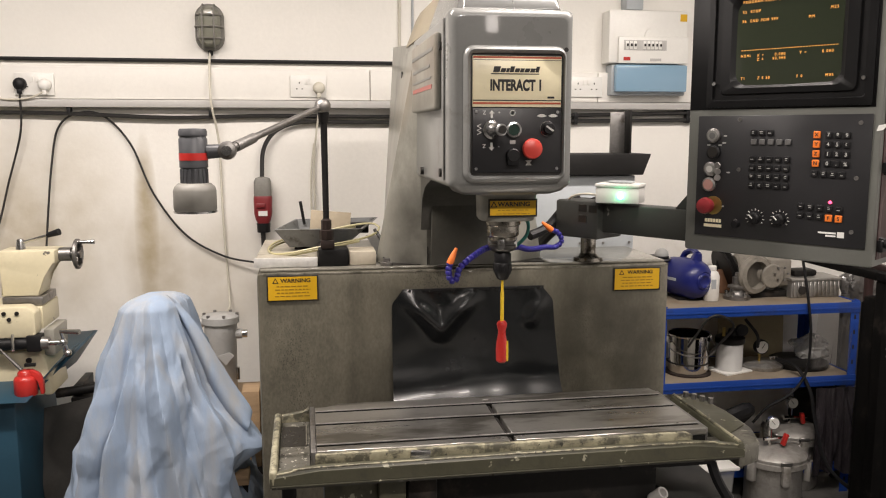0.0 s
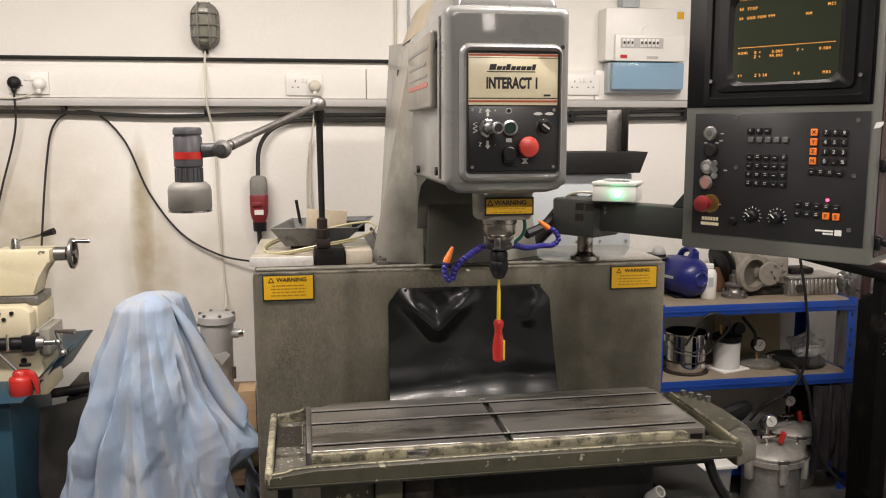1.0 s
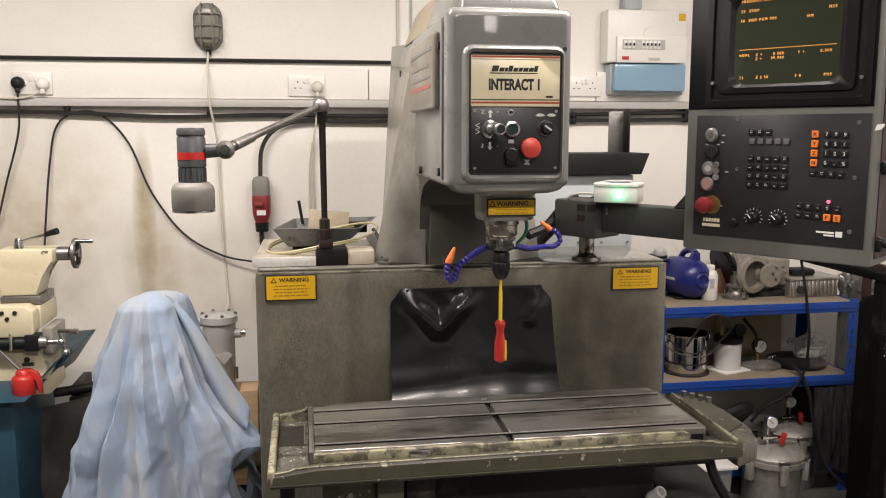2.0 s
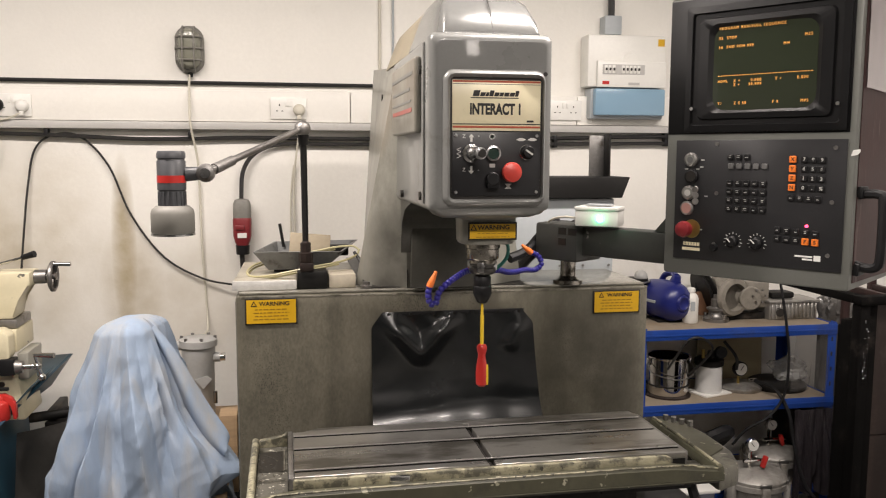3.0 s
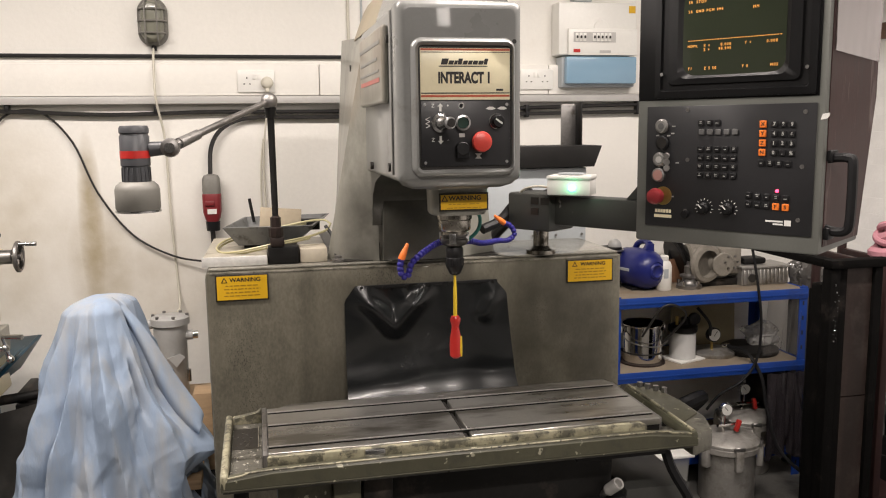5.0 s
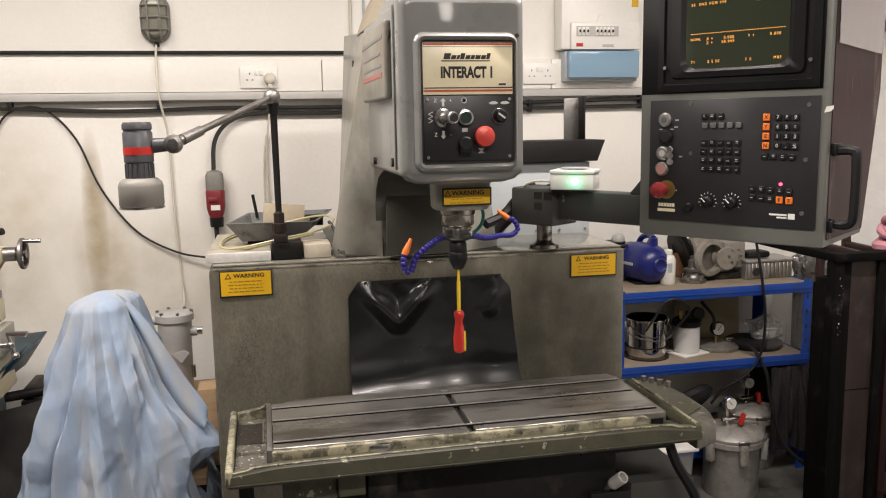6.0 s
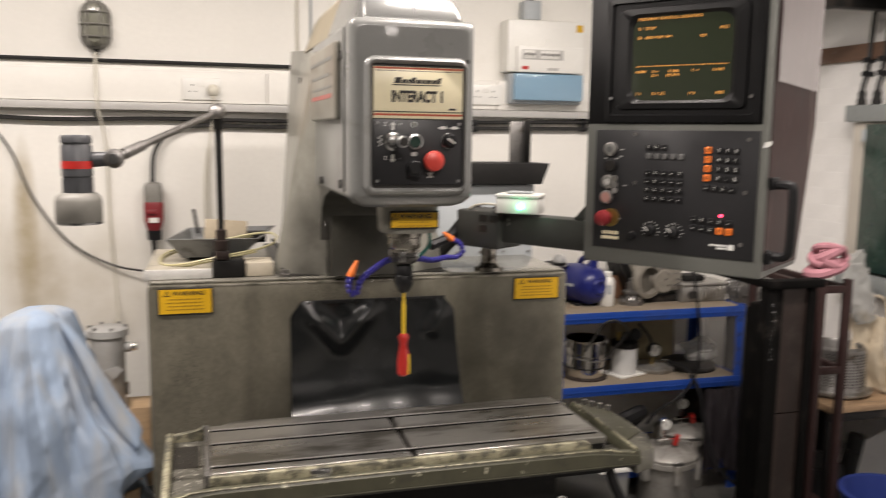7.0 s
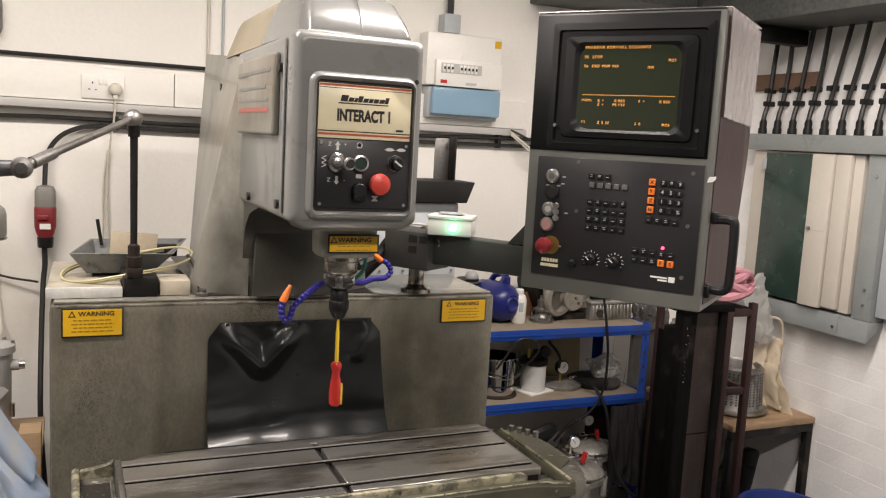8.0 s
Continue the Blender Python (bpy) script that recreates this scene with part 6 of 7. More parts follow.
part("bed_hole", cyl(bmesh.new(), (-0.745, 3.101, 0.785), (-0.745, 3.096, 0.785), 0.010, n=12), INK, lat)
part("bed_foot", box(bmesh.new(), -0.70, -0.665, 3.12, 3.28, 0.795, 0.885, 0.004), COLUMN, lat)
st = thing("lathe_stand", "blue sheet steel lathe stand with a sloping chip tray", "stand", pose(-0.005, 0.08, 0.03))
part("chip_tray", loft(bmesh.new(), [[(-1.7, 2.98, 0.652), (-0.72, 2.98, 0.652), (-0.68, 3.45, 0.652), (-1.7, 3.45, 0.652)], [(-1.7, 2.95, 0.655), (-0.71, 2.95, 0.655), (-0.610, 3.50, 0.76), (-1.7, 3.50, 0.70)],
     [(-1.69, 2.96, 0.658), (-0.715, 2.96, 0.658), (-0.620, 3.49, 0.763), (-1.69, 3.49, 0.70)]]), BLUE_STAND, st, "", 20)
part("side_flange", grid(bmesh.new(), 4, 4, lambda u, v: Vector((-0.725 + 0.095 * u, 3.02 + 0.30 * v, 0.660 + 0.105 * u)), 0.003), BLUE_STAND, st)
part("cabinet", box(bmesh.new(), -1.7, -0.760, 3.0, 3.45, -0.03, 0.65, 0.008), BLUE_STAND, st)
oil = thing("oil_can", "red oil can with a long spout on the lathe tray", "oil can", pose(-0.735, 3.10, 0.690))
part("body", spin(bmesh.new(), [(0.034, 0), (0.036, 0.003), (0.036, 0.052), (0.033, 0.060), (0.024, 0.066), (0.022, 0.078), (0.017, 0.083), (0.0, 0.084)], 24), RED_PLASTIC, oil)
part("handle", prism(bmesh.new(), [(-0.006, 0.083), (0.022, 0.086), (0.045, 0.072), (0.056, 0.050), (0.057, 0.002), (0.046, 0.002), (0.044, 0.046), (0.034, 0.060), (0.010, 0.068)], "y", -0.011, 0.011, 0.003), RED_PLASTIC, oil)
part("spout", cyl(bmesh.new(), (-0.01, 0, 0.085), (-0.075, 0.0, 0.16), 0.007, 0.003, 8), DULL_STEEL, oil)
part("trigger", box(bmesh.new(), 0.0, 0.035, -0.006, 0.006, 0.095, 0.106, 0.002), DARK_STEEL, oil)
for k, (x, y, z, w) in enumerate(((-0.58, 3.40, 0.60, 0.30), (-0.60, 3.50, 0.50, 0.36), (-0.56, 3.45, 0.42, 0.25))):
    solo("steel_bar", cyl(bmesh.new(), (x - w / 2, y, z), (x + w / 2, y + 0.05, z + 0.02), 0.018, n=12), DARK_STEEL, "dark steel bar stock beside the lathe stand", "bar", "bar stock")
rack = thing("stock_rack", "dark steel rack holding bar stock by the wall", "rack", pose(0, 0, 0))
for x in (-0.66, -0.48):
    part("upright", box(bmesh.new(), x - 0.015, x + 0.015, 3.42, 3.60, 0.0, 0.62, 0.004), DARK_STEEL, rack)
for z in (0.38, 0.46, 0.56):
    part("shelf_bar", box(bmesh.new(), -0.68, -0.44, 3.40, 3.60, z, z + 0.02, 0.003), DARK_STEEL, rack)

# ---- left: covered machine, stool, filter housing ----
CX, CY = -0.255, 2.74


# (direction, height, width, start down the sheet, drift) of the long straight folds
FOLDS = [(4.74, 0.030, 0.22, 0.02, 0.42), (4.36, 0.022, 0.13, 0.10, -0.25), (5.42, 0.034, 0.20, 0.12, 0.20), (3.95, 0.034, 0.22, 0.04, -0.10), (3.30, 0.020, 0.18, 0.10, 0.0),
         (4.60, 0.028, 0.20, 0.50, 0.05), (5.15, 0.032, 0.16, 0.55, 0.10), (4.15, 0.036, 0.12, 0.45, 0.15), (5.85, 0.020, 0.15, 0.25, 0.0), (2.4, 0.03, 0.3, 0.1, 0.0), (1.2, 0.03, 0.3, 0.1, 0.0), (0.5, 0.02, 0.2, 0.1, 0.0)]


# (direction, depth, width, start, end, drift) of the narrow gaps where one layer lies over another
GAPS = [(5.74, 0.050, 0.045, 0.04, 0.46, -0.06), (4.30, 0.020, 0.035, 0.30, 0.75, -0.30), (5.30, 0.022, 0.03, 0.24, 0.48, 0.25)]


def drape(u, v):
    a = u * 2 * math.pi
    top = 1.085
    # height fraction from the crown downwards
    s = v
    turn_ = min(1.0, s / 0.10) * math.pi / 2
    z = top - 0.036 * (1 - math.cos(turn_)) + 0.006 * noise.noise(Vector((math.cos(a) * s * 9, math.sin(a) * s * 9, 2.0))) + 0.012 * math.cos(a - 0.3) * math.sin(turn_) * max(0, 1 - s * 3) - 0.84 * max(0, s - 0.10)
    r0 = 0.080 * (0.7 * math.sin(turn_) + 0.3 * min(1.0, s / 0.10))
    grow = max(0.0, s - 0.10)
    rx = r0 + grow * (0.225 if math.cos(a) > 0 else 0.225 - 0.050 * -math.cos(a)) + 0.03 * grow * grow
    ry = r0 * 1.1 + grow * 0.20
    fold = 0.0
    for a0, high, wide, start, drift in FOLDS:
        fold += 1.6 * high * max(0.0, 1 - abs((a - a0 - drift * s) / wide)) * max(0.0, min(1.0, (s - start) / 0.35))
    for a0, deep, wide, start, end, drift in GAPS:
        run = max(0.0, min(1.0, (s - start) / 0.05, (end - s) / 0.12))
        fold -= deep * math.exp(-((a - a0 - drift * s) / wide) ** 2) * run
    arc = (a - 4.6) * (0.10 + 0.22 * s)
    fold += 0.022 * grow * noise.noise(Vector((arc * 9, s * 2.0, 4.0))) + 0.006 * min(1.0, s * 4) * (1 - 2 * abs(noise.noise(Vector((arc * 15 - s * 2, s * 2.5, 7.0))))) + 0.0025 * min(1.0, s * 4) * (1 - 2 * abs(noise.noise(Vector((arc * 30 + s * 5, s * 12, 1.0)))))
    crease = 0.0
    for ka, ks, high, ph in ((6.0, 1.0, 0.009, 0.1), (-5.0, 2.0, 0.009, 0.4), (10.0, -1.5, 0.005, 0.7), (8.0, 3.0, 0.003, 0.2), (-13.0, 2.5, 0.003, 0.9)):
        w = ka * arc + ks * s + ph + 0.5 * noise.noise(Vector((arc * 4, s * 3, ph * 9)))
        crease += 1.5 * high * abs(2 * (w - math.floor(w)) - 1) * max(0.0, min(1.0, 2.5 * noise.noise(Vector((arc * 7, s * 5, ph * 30))) + 0.2 + 0.9 * grow)) * min(1.0, s * 3)
    # the hem kicks out over the stool on one side
    side = math.exp(-((a - 5.95) / 0.42) ** 2) + math.exp(-((a + 2 * math.pi - 5.95) / 0.42) ** 2)
    kick = 0.10 * side * max(0, min(1, (s - 0.36) / 0.20)) * (1.0 if s < 0.58 else max(-0.3, 1 - (s - 0.58) / 0.07))
    boxy = (abs(math.cos(a + 0.35)) ** 5 + abs(math.sin(a + 0.35)) ** 5) ** -0.2
    boxy = 1 + (boxy - 1) * max(0.15, 1 - 1.1 * s)
    k = boxy + (fold + crease) / max(0.05, rx)
    return Vector((CX + math.cos(a) * (rx * k + kick), CY + math.sin(a) * (ry * k + kick * 0.4), z + 0.010 * math.sin(5 * a) * (s > 0.95)))


def wrap_sheet(nu, nv, f):
    bm = bmesh.new()
    rows_ = [[bm.verts.new(f(i / nu, (j + 0.25) / nv)) for i in range(nu)] for j in range(nv)]
    for a, b in zip(rows_, rows_[1:]):
        for i in range(nu):
            bm.faces.new((a[i], a[(i + 1) % nu], b[(i + 1) % nu], b[i]))
    bm.faces.new(rows_[0])
    return bm


solo("dust_sheet", wrap_sheet(360, 190, drape), CLOTH, "stained pale blue cloth draped over a machine", "dust sheet", sharp=24)


def flap(u, v):
    # loose fold hanging from the crown down the far side
    p0, p1 = Vector((-0.190, 2.70, 1.060)), Vector((0.010, 2.655, 0.70))
    c = p0.lerp(p1, v)
    w = (0.014 + 0.060 * v) * math.sqrt(max(0.02, 1 - v ** 6))
    return c + Vector(((u - 0.6) * w, -0.028 * math.sin(u * math.pi) * (0.4 + v), (u - 0.5) * 0.05 * v + 0.010 * math.sin(v * 7)))


solo("sheet_fold", grid(bmesh.new(), 14, 40, flap, 0.003), CLOTH, "hanging fold of the stained blue dust sheet", "dust sheet", sharp=80)


stool = thing("wooden_stool", "plain wooden bench on dark legs under the cloth", "bench", pose(0, 0, 0))
part("top_board", box(bmesh.new(), -0.40, 0.0, 2.68, 3.05, 0.505, 0.535, 0.003), WOOD, stool)
part("back_board", box(bmesh.new(), -0.33, 0.015, 3.20, 3.52, 0.545, 0.575, 0.003), WOOD, stool)
for x in (-0.38, -0.04):
    for y in (2.71, 3.02):
        part("leg", box(bmesh.new(), x, x + 0.035, y, y + 0.03, 0.0, 0.504, 0.002), DARK_STEEL, stool)
for x in (-0.30, -0.02):
    part("upright", box(bmesh.new(), x, x + 0.03, 3.30, 3.34, 0.0, 0.544, 0.002), DARK_STEEL, stool)
solo("crate_side", box(bmesh.new(), -0.045, 0.015, 3.08, 3.18, 0.40, 0.67, 0.003), WOOD, "piece of brown board beside the housing", "board")
flt = thing("filter_housing", "grey cast filter housing with chrome unions", "filter housing", pose(-0.135, 3.38, 0))
part("body", spin(bmesh.new(), [(0.050, 0.578), (0.055, 0.584), (0.056, 0.78), (0.060, 0.80), (0.060, 0.845), (0.068, 0.848), (0.068, 0.872), (0.060, 0.877), (0, 0.879)], 28), PUMP_GREY, flt)
for a in range(6):
    part("lid_bolt", cyl(bmesh.new(), (0.060 * math.cos(a), 0.060 * math.sin(a), 0.872), (0.060 * math.cos(a), 0.060 * math.sin(a), 0.884), 0.006, n=6), DULL_STEEL, flt)
part("inlet", cyl(bmesh.new(), (-0.05, 0, 0.850), (-0.085, 0, 0.850), 0.017, n=14), PUMP_GREY, flt)
part("outlet", cyl(bmesh.new(), (0.05, -0.01, 0.805), (0.078, -0.01, 0.805), 0.018, n=14), PUMP_GREY, flt)
part("union", cyl(bmesh.new(), (-0.085, 0, 0.850), (-0.098, 0, 0.850), 0.014, n=14), CHROME, flt)
part("union", cyl(bmesh.new(), (0.078, -0.01, 0.805), (0.096, -0.01, 0.805), 0.015, n=14), CHROME, flt)
part("drain_cock", cyl(bmesh.new(), (0.058, -0.02, 0.635), (0.058, -0.02, 0.680), 0.008, n=10), CHROME, flt)
part("bracket", prism(bmesh.new(), [(-0.01, 0.735), (0.035, 0.748), (0.050, 0.735), (0.02, 0.70)], "y", -0.062, -0.056), PUMP_GREY, flt)


def dark_drape(u, v):
    sag = 0.02 * abs(noise.noise(Vector((u * 4 + v * 2, v * 3, 2.0)))) + 0.016 * abs(math.sin(7 * u + 5 * v))
    return Vector((-0.775 + 0.40 * u + 0.02 * v, 3.375 - 0.10 * v - 1.6 * sag * (0.3 + v), (0.55 + 0.08 * u) * (1 - v) + 0.004))


solo("dark_sheet", grid(bmesh.new(), 40, 40, dark_drape, 0.003), DARK_SHEET, "dirty dark plastic sheet hung over the bar rack", "plastic sheet", sharp=60)

# ---- blue shelving by the back wall ----
shelf = thing("shelf_unit", "blue steel boltless shelving with chipboard shelves", "shelving", pose(0, 0, 0))
SX0, SX1, SY0, SY1 = 1.585, 2.482, 3.385, 3.765
for x, sx in ((SX0, 1), (SX1, -1)):
    for y, sy in ((SY0, 1), (SY1, -1)):
        ang = bmesh.new()
        box(ang, min(x, x + sx * 0.038), max(x, x + sx * 0.038), min(y, y + sy * 0.003), max(y, y + sy * 0.003), 0.0, 0.845)
        box(ang, min(x, x + sx * 0.003), max(x, x + sx * 0.003), min(y + sy * 0.003, y + sy * 0.036), max(y + sy * 0.003, y + sy * 0.036), 0.0, 0.845)
        post = part("post", ang, BLUE_STEEL, shelf)
        for k in range(12):
            z = 0.05 + k * 0.065
            part("slot", box(bmesh.new(), x + sx * 0.019 - 0.004, x + sx * 0.019 + 0.004, y - sy * 0.0006 - 0.0004, y - sy * 0.0006 + 0.0004, z, z + 0.018), INK, post) if sy == 1 else None
for z in (0.835, 0.520, 0.14):
    part("front_beam", box(bmesh.new(), SX0 + 0.004, SX1 - 0.004, SY0 - 0.006, SY0 - 0.001, z - 0.040, z + 0.004, 0.001), BLUE_STEEL, shelf)
    part("beam_fold", box(bmesh.new(), SX0 + 0.004, SX1 - 0.004, SY0 - 0.0085, SY0 - 0.0062, z - 0.024, z - 0.016, 0.001), BLUE_STEEL, shelf)
    part("rear_beam", box(bmesh.new(), SX0 + 0.004, SX1 - 0.004, SY1 + 0.001, SY1 + 0.006, z - 0.040, z + 0.002, 0.001), BLUE_STEEL, shelf)
    part("end_beam", box(bmesh.new(), SX1 + 0.0005, SX1 + 0.004, SY0, SY1, z - 0.040, z + 0.002, 0.001), BLUE_STEEL, shelf)
    part("board", box(bmesh.new(), SX0 + 0.005, SX1 - 0.005, SY0 + 0.004, SY1 - 0.004, z - 0.012, z, 0.001), PLY, shelf, "dusty chipboard shelf")
T1, T2 = 0.835, 0.520

jug = thing("blue_motor", "dark blue moulded pump motor with a carrying handle", "motor", pose(1.805, 3.60, T1))
JM = pose(0, 0, 0.088, 90, 0, 16)
part("body", spin(bmesh.new(), [(0.040, -0.125), (0.066, -0.118), (0.080, -0.095), (0.086, -0.04), (0.087, 0.02), (0.084, 0.052), (0.073, 0.080), (0.056, 0.098), (0.040, 0.105), (0.036, 0.100)], 32, JM), JUG_BLUE, jug, "", 60)
part("end_boss", spin(bmesh.new(), [(0.038, 0.096), (0.036, 0.106), (0.026, 0.110), (0.020, 0.104), (0, 0.103)], 24, JM), JUG_BLUE, jug, "ringed end boss", 60)
part("handle", loft(bmesh.new(), [[(x + w * a, y + d * b, z) for a, b in rounded(2, 2, 0.6, 3)] for x, y, z, w, d in ((0.018, -0.02, 0.155, 0.030, 0.030), (0.024, -0.03, 0.180, 0.020, 0.020), (0.026, -0.035, 0.198, 0.016, 0.016), (0.030, 0.0, 0.206, 0.014, 0.016))]), JUG_BLUE, jug, "", 60)
part("handle_bridge", sweep(bmesh.new(), [(0.026, -0.035, 0.196), (0.030, 0.01, 0.204), (0.020, 0.06, 0.190), (0.012, 0.08, 0.160)], 0.013, 8, 4), JUG_BLUE, jug)
for a in range(8):
    part("vent_rib", box(bmesh.new(), -0.002, 0.002, -0.1085, -0.100, 0.026, 0.036, 0.001, 1, pose(0, 0, 0.088, 0, 0, 16) @ pose(0, 0, 0, 0, a * 45, 0)), JUG_BLUE, jug)
part("side_stripe", box(bmesh.new(), -0.0895, -0.086, -0.03, 0.05, 0.085, 0.097, 0.001, 1, pose(0, 0, 0, 0, 0, 16)), CAB_GREY, jug, "pale stripe on the side")
part("foot", box(bmesh.new(), -0.06, 0.06, -0.05, 0.06, 0.0, 0.012, 0.003), BLACK, jug)
fin = thing("finned_motor", "dark finned motor end on the shelf", "motor", pose(1.70, 3.68, T1))
for k in range(7):
    part("fin", spin(bmesh.new(), [(0.060, 0), (0.060, 0.006)], 20, pose(0.0, 0, 0.062 + 0.018 * k * 0.9)), DULL_STEEL, fin)
part("core", cyl(bmesh.new(), (0, 0, 0), (0, 0, 0.175), 0.050, n=18), DARK_STEEL, fin)
part("cap", ball(bmesh.new(), (0.02, 0, 0.180), 0.030, 8), PUMP_GREY, fin)
bot = thing("white_bottle", "white plastic bottle standing on the shelf", "bottle", pose(1.885, 3.535, T1))
part("body", spin(bmesh.new(), [(0.030, 0), (0.033, 0.004), (0.033, 0.105), (0.026, 0.122), (0.017, 0.128), (0.017, 0.132)], 22), PVC, bot)
part("cap", spin(bmesh.new(), [(0.019, 0.132), (0.019, 0.146), (0.015, 0.150), (0, 0.151)], 18), PVC, bot)
part("print_bar", box(bmesh.new(), -0.015, 0.004, -0.0345, -0.0325, 0.055, 0.095), CAB_GREY, bot)
hub = thing("wheel_hub", "worn steel hub flange with studs", "hub", pose(2.01, 3.545, T1))
part("flange", spin(bmesh.new(), [(0.055, 0), (0.055, 0.014), (0.040, 0.018), (0.030, 0.03), (0.030, 0.045), (0.040, 0.050), (0.040, 0.058), (0.022, 0.064), (0.022, 0.095), (0.012, 0.100), (0.012, 0.115), (0, 0.116)], 24), DULL_STEEL, hub)
for a in range(5):
    part("stud", cyl(bmesh.new(), (0.045 * math.cos(a * 1.257), 0.045 * math.sin(a * 1.257), 0.014), (0.045 * math.cos(a * 1.257), 0.045 * math.sin(a * 1.257), 0.036), 0.007, n=8), STEEL, hub)
alt = thing("electric_motor", "dusty beige-grey electric motor with a round end plate", "motor", pose(2.14, 3.62, T1))
part("body", cyl(bmesh.new(), (-0.10, 0.02, 0.105), (0.03, 0.0, 0.105), 0.078, n=26, bev=0.01), DUSTY_GREY, alt)
part("end_bell", cyl(bmesh.new(), (0.03, 0.0, 0.105), (0.055, -0.004, 0.105), 0.070, 0.05, 26), ALU, alt)
part("end_disc", cyl(bmesh.new(), (0.02, -0.085, 0.098), (0.02, -0.100, 0.098), 0.052, n=22, bev=0.004), DUSTY_GREY, alt)
part("terminal_box", box(bmesh.new(), 0.02, 0.12, -0.075, 0.02, 0.05, 0.165, 0.008), DUSTY_GREY, alt)
part("base", box(bmesh.new(), -0.10, 0.12, -0.07, 0.07, 0.0, 0.03, 0.004), DARK_STEEL, alt)
part("pulley", spin(bmesh.new(), [(0.085, 0), (0.092, 0.008), (0.075, 0.018), (0.092, 0.028), (0.085, 0.036)], 26, pose(-0.14, 0.05, 0.115, 0, 70, 0)), DARK_STEEL, alt)
part("volute_ring", spin(bmesh.new(), [(0.058, 0), (0.080, 0.004), (0.084, 0.016), (0.078, 0.030), (0.060, 0.034), (0.058, 0)], 28, pose(-0.065, -0.075, 0.105, 90, 0, 14)), DUSTY_GREY, alt, "round cast volute ring")
for a in range(6):
    part("ring_bolt", cyl(bmesh.new(), (0.055 + 0.03 * math.cos(a * 1.047), -0.100, 0.108 + 0.03 * math.sin(a * 1.047)), (0.055 + 0.03 * math.cos(a * 1.047), -0.108, 0.108 + 0.03 * math.sin(a * 1.047)), 0.005, n=6), DULL_STEEL, alt)
solo("brown_disc", spin(bmesh.new(), [(0.0, -0.006), (0.050, -0.006), (0.054, -0.003), (0.054, 0.003), (0.050, 0.006), (0.0, 0.006)], 26, pose(2.000, 3.665, T1 + 0.056, 80, 0, 6)), RUST_DISC, "rust-brown round plate standing behind the hub", "disc")
cable("hose", [(2.02, 3.70, 0.86), (2.0, 3.70, 0.98), (2.05, 3.69, 1.05), (2.12, 3.68, 1.03), (2.13, 3.68, 0.95)], 0.012, BLACK, "black hose curled on the shelf", "hose")
rib = thing("ribbed_casting", "ribbed aluminium gearbox casting on the shelf", "casting", pose(2.36, 3.585, T1))
part("body", box(bmesh.new(), -0.115, 0.115, -0.07, 0.07, 0.0, 0.075, 0.006), ALU, rib)
for k in range(12):
    part("rib", box(bmesh.new(), -0.108 + 0.019 * k, -0.100 + 0.019 * k, -0.078, -0.0702, 0.008, 0.072, 0.002, 1), ALU, rib)
part("top_flange", box(bmesh.new(), -0.122, 0.122, -0.08, 0.075, 0.0755, 0.086, 0.003), ALU, rib)
part("port", cyl(bmesh.new(), (-0.07, -0.070, 0.035), (-0.07, -0.084, 0.035), 0.018, n=16), INK, rib)
part("top_lump", box(bmesh.new(), -0.08, 0.03, -0.03, 0.05, 0.0865, 0.115, 0.01), DARK_STEEL, rib)

pan = thing("steel_pot", "polished stainless steel pot with a wire handle", "pot", pose(1.797, 3.545, T2))
part("body", spin(bmesh.new(), [(0.078, 0), (0.083, 0.004), (0.088, 0.165), (0.093, 0.170), (0.093, 0.174), (0.086, 0.172), (0.080, 0.008), (0, 0.006)], 36), CHROME, pan)
part("wire_handle", sweep(bmesh.new(), [(-0.094, 0.0, 0.150), (-0.098, -0.05, 0.115), (-0.05, -0.10, 0.098), (0.0, -0.110, 0.092), (0.05, -0.10, 0.098), (0.098, -0.05, 0.115), (0.094, 0, 0.150)], 0.003, 6, 5), DULL_STEEL, pan)
part("wire_band", spin(bmesh.new(), [(0.0895, 0.048), (0.092, 0.050), (0.0895, 0.052)], 30), DARK_STEEL, pan)
part("base_ring", spin(bmesh.new(), [(0.098, -0.0), (0.098, 0.006), (0.084, 0.007)], 30), RUSTY, pan)
for s in (-1, 1):
    part("lug", box(bmesh.new(), s * 0.086, s * 0.102, -0.012, 0.012, 0.135, 0.165, 0.003) if s > 0 else box(bmesh.new(), -0.102, -0.086, -0.012, 0.012, 0.135, 0.165, 0.003), CHROME, pan)
fr_ = thing("air_filter", "white cylindrical filter regulator on a square base", "filter", pose(1.985, 3.54, T2))
part("base", box(bmesh.new(), -0.075, 0.075, -0.065, 0.065, 0.0, 0.008, 0.002, 2, pose(0, 0, 0, 0, 0, 18)), PVC, fr_)
part("bowl", cyl(bmesh.new(), (0, 0, 0.009), (0, 0, 0.125), 0.056, 0.056, 26), FILTER_WHITE, fr_)
part("cap", spin(bmesh.new(), [(0.060, 0.125), (0.062, 0.130), (0.062, 0.150), (0.050, 0.156), (0, 0.158)], 24), DARK_STEEL, fr_)
part("regulator", cyl(bmesh.new(), (0.01, 0, 0.157), (0.012, 0, 0.185), 0.022, 0.018, 14), BLACK, fr_)
part("gauge", cyl(bmesh.new(), (0.040, -0.015, 0.182), (0.040, -0.032, 0.182), 0.026, n=18), BLACK, fr_)
part("fitting", cyl(bmesh.new(), (-0.035, -0.01, 0.157), (-0.035, -0.01, 0.195), 0.007, n=8), BRASS, fr_)


